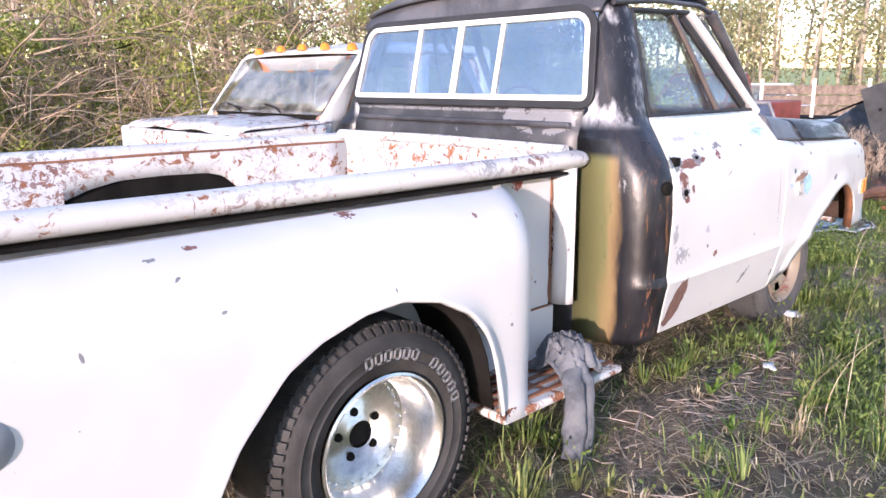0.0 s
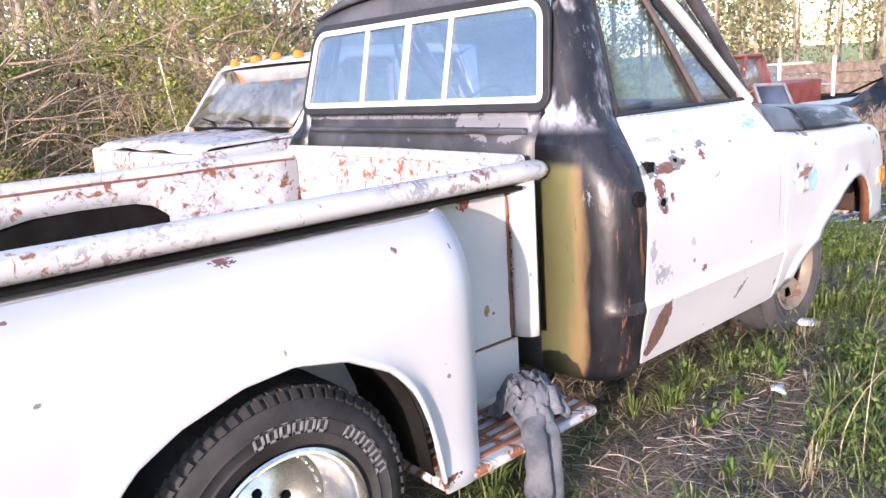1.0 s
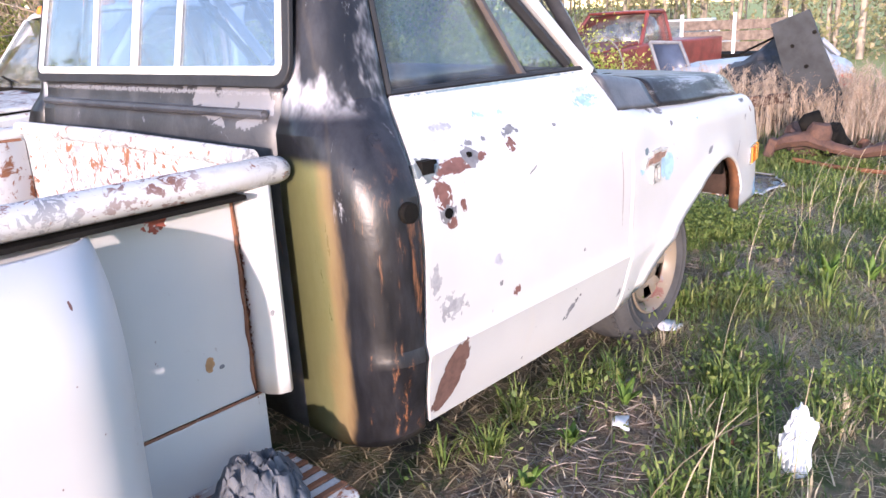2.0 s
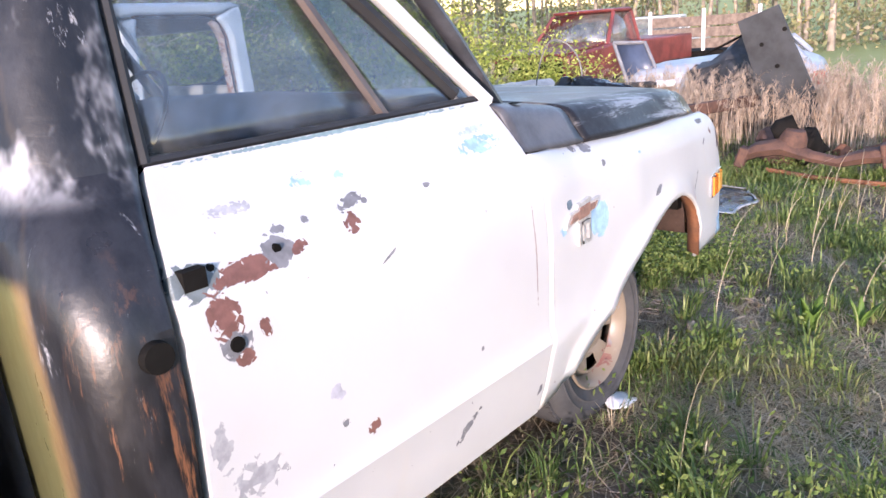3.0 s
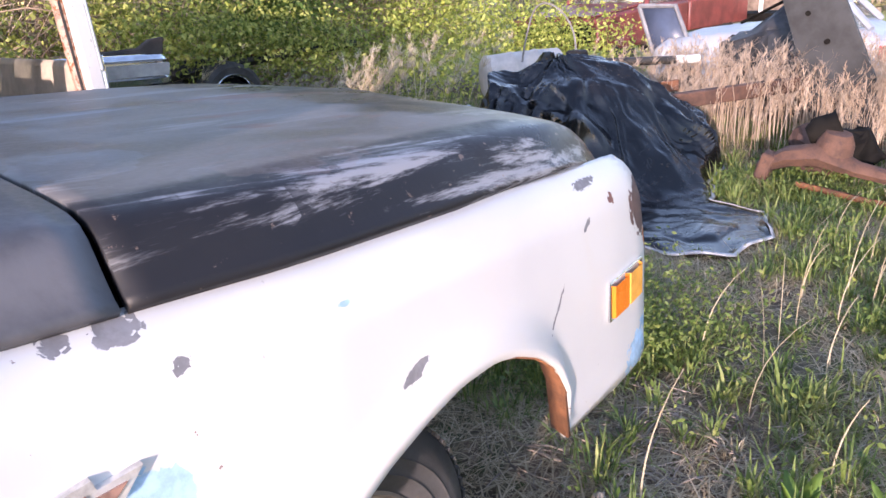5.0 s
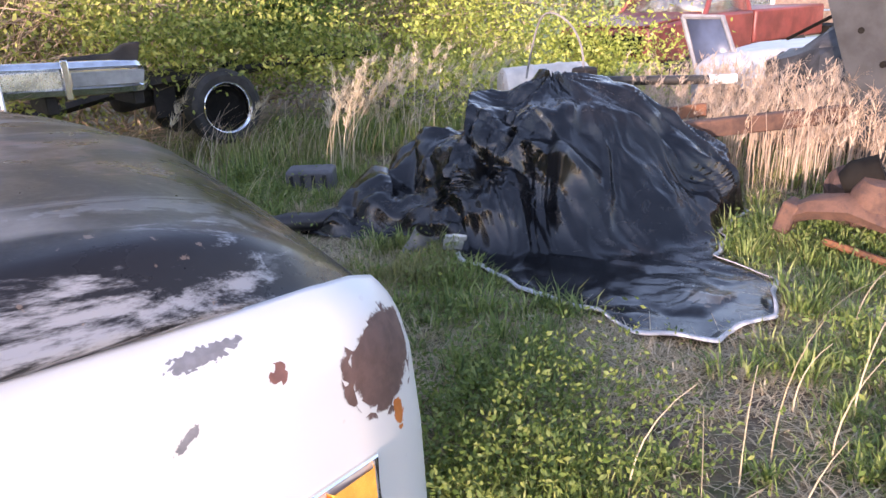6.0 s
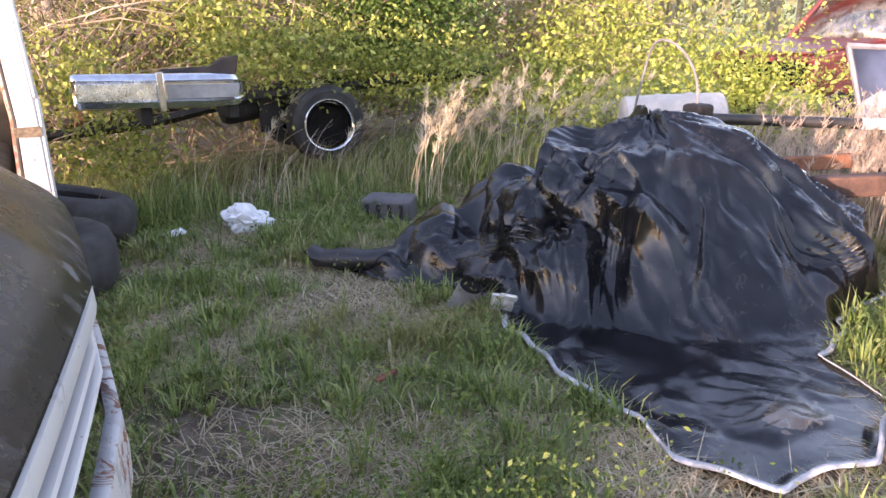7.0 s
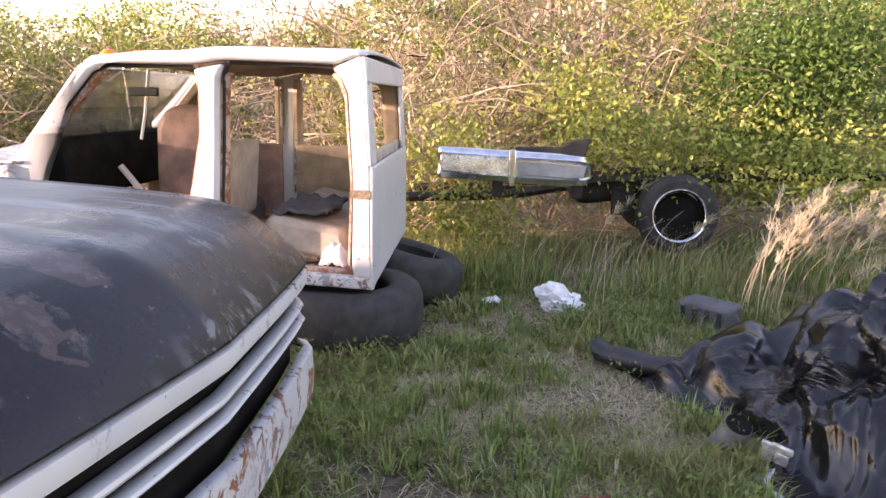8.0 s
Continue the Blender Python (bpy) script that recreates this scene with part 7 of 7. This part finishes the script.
part("windscreen", patch([[m @ Vector((0.06, y, 1.05)) for y in (-0.72, 0, 0.72)], [m @ Vector((-0.45, y, 1.31)) for y in (-0.56, 0, 0.56)]]), TINTED, car, thick=0.005)
part("tail_lamp", plate([(-2.06, 0.66), (-1.80, 0.70), (-1.80, 0.86), (-2.02, 0.86)], 0.80, 0.875, m), plain("red_lens", (0.6, 0.03, 0.02), 0.3), car)
door = thing("leaning_car_door", (11.0, 4.85, ground_z(11, 4.85)), "grey car door with blue-grey glass leaning on the scrap", "door")
corners = [Vector((11.0, 5.06, 0.95)), Vector((11.0, 4.62, 0.94)), Vector((10.9, 4.31, 0.39)), Vector((10.9, 4.78, 0.36))]
part("glass", patch([[corners[0], corners[1]], [corners[3], corners[2]]]), plain("blue_grey_glass", (0.07, 0.09, 0.14), 0.35, vary=0.3, scale=3), door, thick=0.006)
part("frame", tube([corners[i % 4] + Vector((-0.01, 0, 0)) for i in range(5)], 0.028, 6), plain("grey_frame", (0.20, 0.20, 0.21), 0.5), door)
part("panel", plate([(-0.03, -0.55), (0.03, -0.55), (0.06, 0.36), (0.0, 0.36)], 4.20, 4.85, Matrix.Translation((10.88, 0, 0))), plain("dull_grey_paint", (0.36, 0.38, 0.42), 0.5), door, bevel=0.02)
lid = thing("propped_car_hood", (9.0, 2.45, 0), "black car hood standing propped up in tall dry grass", "car hood")
L = [Vector((9.0, 2.72, 1.17)), Vector((9.0, 2.36, 1.30)), Vector((9.12, 2.03, 0.50)), Vector((9.16, 1.95, 0.02)), Vector((9.16, 2.42, 0.0)), Vector((9.08, 2.52, 0.52))]
part("skin", patch([[L[0], L[1]], [L[5], L[2]], [L[4], L[3]]]), plain("black_lid_paint", (0.035, 0.038, 0.042), 0.55, vary=0.4, scale=5, bump=0.1), lid, thick=0.03, bevel=0.01)
for y, z in ((2.50, 0.95), (2.36, 0.75), (2.30, 1.08)):
    part("hole", lathe([(0.0, -0.004), (0.020, -0.004), (0.020, 0.01)], (8.985 + 0.10 * (1.2 - z), y, z), (1, 0, 0.1), 14), DARK, lid)
part("prop_rod", tube([(9.6, 3.25, 0.85), (9.0, 2.55, 1.10)], 0.012, 6), DARK, lid)
heap = thing("black_scrap_heap", (10.2, 3.3, ground_z(10.2, 3.3)), "heap of black rubber and dark scrap in the grass", "scrap heap")
bm = bmesh.new()
bmesh.ops.create_icosphere(bm, subdivisions=4, radius=1.0, matrix=Matrix.Translation((10.3, 3.15, 0.30)) @ Matrix.Diagonal((0.45, 0.62, 0.55, 1)))
for v in bm.verts:
    v.co += 0.16 * noise.noise_vector(v.co * 3.1) + 0.07 * noise.noise_vector(v.co * 9)
part("rubble", bm, plain("black_scrap", (0.03, 0.03, 0.032), 0.6, vary=0.6, scale=8, bump=0.5), heap)
slats = thing("slatted_trailer", (18.6, 7.2, ground_z(18.6, 7.2)), "small trailer with weathered board sides", "trailer")
for i in range(3):
    part("board", boxes(((18.5, 5.6, 0.45 + i * 0.24), (18.55, 8.1, 0.66 + i * 0.24))), plain("grey_boards", (0.20, 0.15, 0.12), 0.9, vary=0.4) if i == 0 else bpy.data.materials["grey_boards"], slats, bevel=0.01)
for y in (5.6, 6.8, 8.05):
    part("stake", boxes(((18.44, y, 0.1), (18.5, y + 0.07, 1.3))), TRIM_WHITE, slats, bevel=0.008)
part("deck", boxes(((18.4, 5.5, 0.25), (20.8, 8.2, 0.40))), DARK, slats, bevel=0.02)

# ---- far woods ----
WOOD_LEAF = leaf_material("far_leaves", (0.20, 0.20, 0.09), (0.34, 0.32, 0.15), (0.44, 0.34, 0.22))
PALE_BARK = plain("pale_bark", (0.34, 0.28, 0.22), 0.9, vary=0.3, scale=2)
rng2 = np.random.default_rng(11)
cent, V, F = [], [], []
for i in range(400):
    a = rng2.uniform(-0.60, 1.55) if i < 230 else rng2.uniform(-2.25, -0.60) if i < 340 else rng2.uniform(1.55, 2.9)
    r = rng2.uniform(22, 45) if 0.75 < a < 1.55 else rng2.uniform(46, 78)
    x, y = 2 + r * math.cos(a), 1 + r * math.sin(a)
    g = ground_z(x, y)
    h = rng2.uniform(9, 15) if i < 230 else rng2.uniform(5, 8)
    rad = rng2.uniform(0.10, 0.24)
    lean = rng2.normal(size=2) * 0.5
    base = len(V)
    for k in range(4):
        t = k / 3
        for q in range(5):
            b = 2 * math.pi * q / 5
            rr = rad * (1 - 0.8 * t)
            V.append((x + lean[0] * t + rr * math.cos(b), y + lean[1] * t + rr * math.sin(b), g + h * 0.95 * t))
    for k in range(3):
        for q in range(5):
            F.append((base + 5 * k + q, base + 5 * k + (q + 1) % 5, base + 5 * k + 5 + (q + 1) % 5, base + 5 * k + 5 + q))
    n = 640
    cl = rng2.normal(size=(7, 3)) * (1.7, 1.7, (0.22 if i < 230 else 0.14) * h) + (x, y, g + 0.62 * h)
    pts = cl[rng2.integers(0, 7, n)] + rng2.normal(size=(n, 3)) * (0.8, 0.8, 0.7)
    pts[:, 2] = np.maximum(pts[:, 2], g + 0.5)
    cent.append(pts)
    low = rng2.normal(size=(150, 3)) * (2.4, 2.4, 0.9) + (x, y, g + 1.3)
    low[:, 2] = np.maximum(low[:, 2], g + 0.1)
    cent.append(low)
v, f = leaves(np.concatenate(cent), 0.17, rng2)
stuff("far_wood_leaves", v, f, WOOD_LEAF, "far spring woods with sparse yellow-green and brown crowns", "woods")
stuff("far_wood_trunks", np.array(V), np.array(F), PALE_BARK, "pale bare tree trunks of the far woods", "woods")

# bushes before the red pickup
cl = np.array([(10.6, 7.4, 0.6), (11.4, 7.3, 0.5), (12.1, 7.2, 0.5), (10.2, 8.1, 1.1), (11.0, 8.2, 1.2), (9.6, 7.6, 0.6), (12.6, 6.6, 0.2), (11.8, 6.9, 0.3), (9.3, 6.9, 0.3)])
pts = cl[rng2.integers(0, len(cl), 16000)] + rng2.normal(size=(16000, 3)) * (0.40, 0.40, 0.34)
pts[:, 2] = np.maximum(pts[:, 2], -0.25)
v, f = leaves(pts, 0.032, rng2)
stuff("bush_leaves", v, f, leaf_material("bright_leaves", (0.22, 0.28, 0.05), (0.40, 0.45, 0.09), (0.55, 0.56, 0.15)), "bright yellow-green bushes", "bush")

cl = np.array([(6.2, 7.25, 1.05), (6.7, 7.2, 1.0), (7.2, 7.25, 0.95), (7.7, 7.2, 0.85), (8.2, 7.1, 0.75), (5.1, 6.9, 0.35), (4.9, 7.3, 0.9), (6.0, 7.6, 1.4)])
pts = cl[rng2.integers(0, len(cl), 12000)] + rng2.normal(size=(12000, 3)) * (0.26, 0.20, 0.20)
pts[:, 2] = np.maximum(pts[:, 2], 0.03)
v, f = leaves(pts, 0.028, rng2)
stuff("bramble_leaves", v, f, LEAF, "leafy brambles growing over the black chassis", "bush")
pts = rng2.normal(size=(15000, 3)) * (0.42, 0.32, 0.38) + (7.95, 7.9, 1.55)
pts = np.concatenate([pts, rng2.normal(size=(3000, 3)) * (0.3, 0.25, 0.3) + (8.5, 7.9, 1.9)])
v, f = leaves(pts, 0.028, rng2)
stuff("dark_bush_leaves", v, f, leaf_material("dark_leaves", (0.05, 0.10, 0.02), (0.11, 0.20, 0.04), (0.20, 0.30, 0.07)), "dense dark green bush in the hedge", "bush")

# ---- grasses ----
TARP_R = np.array([edge_radius(2 * math.pi * k / 360) for k in range(361)])


def under_tarp(x, y):
    t = np.degrees(np.arctan2(y - HEART.y, x - HEART.x)) % 360
    return np.hypot(x - HEART.x, y - HEART.y) < TARP_R[t.astype(int)] + 0.01


def bare_soil(x, y):
    """The two trodden spots: beside the cab and before the front wheel."""
    w = 0.25 * np.sin(9 * x + 3 * np.sin(7 * y)) + 0.15 * np.sin(23 * y + 5 * x)
    return (((x - 2.50) / 0.80) ** 2 + ((y - 0.97) / 0.22) ** 2 < 1 + w) | (((x - 4.82) / 0.52) ** 2 + ((y - 1.30) / 0.38) ** 2 < 1 + w)


def clumped(n, x0, x1, y0, y1, seed, base=0.35):
    r = np.random.default_rng(seed)
    x, y = r.uniform(x0, x1, n), r.uniform(y0, y1, n)
    d = base + 0.5 * np.sin(x * 2.3 + np.sin(y * 1.9)) * np.sin(y * 2.7 + np.cos(x * 1.3)) + 0.35 * np.sin(x * 6.1 + 2 * np.sin(y * 4.0)) * np.sin(y * 5.3 + x)
    keep = r.uniform(0, 1, n) < np.clip(d, 0.04, 1)
    under = (x > -1.0) & (x < 4.6) & (y > 1.35) & (y < 2.9)
    bare = bare_soil(x, y)
    tarped = under_tarp(x, y)
    keep &= ~under & ~tarped & (~bare | (r.uniform(0, 1, n) < 0.16))
    return x[keep], y[keep], r


gx, gy, r = clumped(190000, -1.5, 10.5, -1.5, 8.3, 21, 0.42)
v, f = blades(gx, gy, 0.080, 0.0030, 1.5, r)
stuff("grass", v, f, GRASS, "uneven green spring grass", "grass")
gx, gy, r = clumped(40000, -0.5, 9.5, -0.8, 7.5, 22, 0.02)
v, f = blades(gx, gy, 0.15, 0.0032, 0.9, r)
stuff("grass_tufts", v, f, GRASS, "taller dark green grass tufts", "grass")
r = np.random.default_rng(23)
n = 120000
gx, gy = r.uniform(-1.5, 10, n), r.uniform(-1.5, 8.3, n)
keep = ~under_tarp(gx, gy) & (~bare_soil(gx, gy) | (r.uniform(0, 1, n) < 0.5))
v, f = blades(gx[keep], gy[keep], 0.035, 0.0030, 4.0, r)
stuff("dead_grass", v, f, STRAW, "short dead straw lying between the grass", "grass")
gx, gy, r = clumped(130000, 3.6, 8.6, 0.2, 6.0, 25, 0.40)
v, f = blades(gx, gy, 0.06, 0.0030, 1.4, r)
stuff("short_grass", v, f, GRASS, "short fine grass in front of the pickup", "grass")
n = 190000
gx, gy = r.uniform(3.6, 8.6, n), r.uniform(0.2, 6.0, n)
keep = (np.sin(gx * 3.3 + 1.5 * np.sin(gy * 2.9)) + np.sin(gy * 4.1 + gx) > r.uniform(-1.6, 1.2, n)) & ~under_tarp(gx, gy)
v, f = blades(gx[keep], gy[keep], 0.035, 0.0028, 4.6, r)
stuff("straw_mat", v, f, STRAW, "flattened dead straw mat in front of the pickup", "grass")
gx, gy, r = clumped(5200, 0.8, 8.8, -0.8, 6.6, 27, 0.32)
v, f = tufts(gx, gy, 26, 0.125, 0.0034, 0.045, r)
stuff("grass_clumps", v, f, GRASS, "dark green grass clumps of uneven height", "grass")
gx, gy, r = clumped(1500, 0.8, 8.8, -0.8, 6.6, 28, 0.25)
v, f = tufts(gx, gy, 20, 0.10, 0.0028, 0.05, r)
stuff("straw_clumps", v, f, STRAW, "dead straw-coloured grass clumps", "grass")
gx, gy, r = clumped(2600, 3.9, 8.0, 0.9, 5.8, 29, 0.45)
v, f = tufts(gx, gy, 24, 0.09, 0.0042, 0.05, r)
stuff("low_grass_clumps", v, f, GRASS, "low bright grass clumps in front of the pickup", "grass")
n = 16000
gx, gy = r.uniform(1.5, 8.5, n), r.uniform(-0.4, 6.0, n)
keep = ~under_tarp(gx, gy) & (np.sin(gx * 2.7 + np.sin(gy * 2.2)) + np.sin(gy * 3.3 - gx) > r.uniform(-1.8, 1.6, n))
v, f = blades(gx[keep], gy[keep], 0.04, 0.0030, 7.0, r)
stuff("long_straw", v, f, STRAW, "long pale straw stems lying over the grass", "grass")
# broad-leaved weeds
WEED = leaf_material("weed_leaves", (0.08, 0.14, 0.03), (0.15, 0.21, 0.05), (0.22, 0.26, 0.07))
gx, gy, r = clumped(26000, 0.8, 8.0, -0.8, 5.8, 24, 0.12)
pts = np.stack([gx, gy, np.array([ground_z(a, b) for a, b in zip(gx, gy)]) + r.uniform(0.02, 0.16, len(gx))], 1)
pts = np.repeat(pts, 5, 0) + r.normal(size=(5 * len(pts), 3)) * (0.025, 0.025, 0.02)
v, f = leaves(pts, 0.0125, r)
stuff("weeds", v, f, WEED, "small broad-leaved green weeds", "weeds")
gx, gy = r.normal(5.3, 0.32, 1300), r.normal(1.85, 0.28, 1300)
spot = ~bare_soil(gx, gy) & (gx > 4.9)
gx, gy = gx[spot], gy[spot]
pts = np.stack([gx, gy, r.uniform(0.02, 0.17, len(gx))], 1)
pts = np.repeat(pts, 7, 0) + r.normal(size=(7 * len(pts), 3)) * (0.025, 0.025, 0.02)
v, f = leaves(pts, 0.0105, r)
stuff("leafy_weed_patch", v, f, WEED, "dense patch of low leafy weeds", "weeds")


def stalks(points, height, seed, plume=True, lean=(0.15, 0.0), bow=1.0, heads=5, feather=0.05):
    """Tall dry stems that bow to one side, with a feathery head."""
    r = np.random.default_rng(seed)
    V, F = [], []
    for x, y in points:
        h = height * r.uniform(0.6, 1.15)
        t = r.normal(0.3, 0.7)
        d = np.array([math.cos(t), math.sin(t), 0]) * h * bow * r.uniform(0.1, 0.5) + np.array([lean[0], lean[1], 0]) * h
        p0 = np.array([x, y, ground_z(x, y)])
        w = np.array([-math.sin(t), math.cos(t), 0]) * 0.0028
        w2 = np.array([0.0, 0.0, 0.003]) + np.array([math.cos(t), math.sin(t), 0]) * 0.002
        prev = None
        for k in range(7):
            s = k / 6
            p = p0 + np.array([0, 0, h * (s - 0.18 * s ** 3)]) + d * s ** 2.2
            i = len(V)
            q = (1 - 0.5 * s)
            V.extend([p - w * q, p + w * q])
            if prev is not None:
                F.append((prev, prev + 1, i + 1, i))
            prev = i
            if plume and s > 0.62:
                for b in range(heads):
                    c = p + r.normal(size=3) * 0.010
                    e = c + d / max(h, 0.1) * feather + np.array([0, 0, 0.9 * feather * (1.3 - s)]) + r.normal(size=3) * 0.35 * feather
                    i2 = len(V)
                    V.extend([c - w, c + w, e + w * 0.3, e - w * 0.3])
                    F.append((i2, i2 + 1, i2 + 2, i2 + 3))
    return np.array(V), np.array(F)


gx, gy, r = clumped(9000, 4.6, 9.0, 5.7, 7.4, 26, 0.35)
v, f = blades(gx, gy, 0.30, 0.0045, 0.6, r)
stuff("tall_grass_by_hedge", v, f, GRASS, "tall green grass round the chassis and the hedge foot", "grass")
r = np.random.default_rng(31)
def scatter(n, cx, cy, sx, sy):
    return list(zip(r.normal(cx, sx, n), r.normal(cy, sy, n)))


v, f = stalks([p for p in scatter(900, 9.3, 3.0, 0.75, 0.8) if p[0] > 8.3] + [p for p in scatter(160, 9.2, 2.0, 0.4, 0.3) if p[0] > 8.3], 0.76, 41, heads=8, feather=0.065)
stuff("tall_dry_grass", v, f, DRY, "tall tan dry grass with bowed heads", "grass")
v, f = stalks([p for p in scatter(620, 9.6, 1.4, 0.9, 0.75) if p[0] > 8.3], 0.50, 42, heads=7, feather=0.06)
stuff("low_dry_grass", v, f, DRY, "knee-high tan dry grass", "grass")
v, f = stalks(scatter(22, 7.0, 5.35, 0.08, 0.08) + scatter(7, 7.4, 5.2, 0.10, 0.10) + scatter(9, 7.95, 5.2, 0.28, 0.2) + scatter(10, 7.4, 6.2, 0.7, 0.4), 0.95, 43, bow=1.7, heads=22, feather=0.09)
stuff("plumed_grass", v, f, STRAW, "sunlit golden plumed grass stems", "grass")
v, f = stalks(scatter(150, 7.0, 6.3, 0.9, 0.45) + scatter(60, 5.6, 6.1, 0.5, 0.3), 0.55, 45, plume=False, lean=(0.2, -0.1), bow=1.4)
stuff("hedge_foot_stems", v, f, DRY, "thin grey-tan dry stems at the hedge foot", "grass")
v, f = stalks(scatter(9, 3.6, 0.15, 0.35, 0.22) + scatter(5, 2.35, 0.62, 0.25, 0.12) + scatter(7, 4.9, 0.95, 0.4, 0.3) + scatter(26, 6.4, 1.15, 0.5, 0.25) + [(4.02, 0.28), (3.42, 0.86), (3.5, 0.2), (5.75, 4.45), (6.0, 4.9)], 0.42, 47, plume=False, lean=(0.3, -0.2))
stuff("dry_stems", v, f, STRAW, "single dry tan stems leaning over the grass", "grass")
# twigs and stems lying on the bare spots
r = np.random.default_rng(53)
V, F = [], []
for i in range(420):
    cx, cy = (4.86 + 0.40 * r.normal() * 0.6, 1.33 + 0.28 * r.normal() * 0.6) if i % 2 else (2.45 + r.normal() * 0.55, 0.92 + r.normal() * 0.16)
    t, n = r.uniform(0, np.pi), len(V)
    length, rad = r.uniform(0.04, 0.22), r.uniform(0.0012, 0.0030)
    for k in range(4):
        u = k / 3 - 0.5
        x, y = cx + length * u * math.cos(t) + 0.06 * length * math.sin(5 * u + i), cy + length * u * math.sin(t)
        z = ground_z(x, y) + 0.006 + 0.012 * abs(math.sin(i + 2 * u))
        V.extend([(x - rad * math.sin(t), y + rad * math.cos(t), z), (x + rad * math.sin(t), y - rad * math.cos(t), z), (x, y, z + 1.6 * rad)])
    for k in range(3):
        for a in range(3):
            b = (a + 1) % 3
            F.append((n + 3 * k + a, n + 3 * k + b, n + 3 * k + 3 + b, n + 3 * k + 3 + a))
stuff("fallen_twigs", np.array(V), np.array(F), plain("grey_twigs", (0.36, 0.29, 0.24), 0.9, vary=0.5, scale=6), "grey-brown twigs and stems lying on bare soil", "twigs")


def broad_weed(at, size, count, seed):
    """A rosette of long upright leaves, each a bowed blade with a folded midrib."""
    r = random.Random(seed)
    x0, y0 = at
    ob = thing("broad_leaved_weed", (x0, y0, ground_z(x0, y0)), "bright green weed with broad upright leaves", "weed", "broad-leaved weeds by the pickup")
    for i in range(count):
        t = 2 * math.pi * i / count + r.uniform(-0.4, 0.4)
        length, wide, lean = size * r.uniform(0.6, 1.1), size * r.uniform(0.10, 0.15), r.uniform(0.25, 0.8)
        rows = []
        for k in range(8):
            u = k / 7
            out = length * lean * u ** 1.6 + 0.008
            z = ground_z(x0, y0) + length * (u - 0.25 * lean * u ** 3)
            w = wide * math.sin(math.pi * min(0.97, 0.10 + 0.90 * u)) ** 0.8
            p = Vector((x0 + out * math.cos(t), y0 + out * math.sin(t), z))
            side_v = Vector((-math.sin(t), math.cos(t), 0))
            rows.append([p - side_v * w + Vector((0, 0, 0.25 * w)), p - Vector((0, 0, 0.1 * w)), p + side_v * w + Vector((0, 0, 0.25 * w))])
        part("leaf", patch(rows), BROAD, ob, thick=0.0012, sharp=80)
    return ob


BROAD = leaf_material("broad_weed_leaves", (0.10, 0.19, 0.035), (0.16, 0.27, 0.05), (0.22, 0.32, 0.07))
for at, size, count, seed in (((4.72, 0.86), 0.17, 9, 1), ((4.86, 0.70), 0.13, 7, 2), ((2.42, 1.02), 0.08, 8, 3), ((2.72, 1.06), 0.09, 8, 4), ((3.05, 1.05), 0.10, 8, 5), ((2.15, 0.80), 0.07, 7, 6)):
    broad_weed(at, size, count, seed)
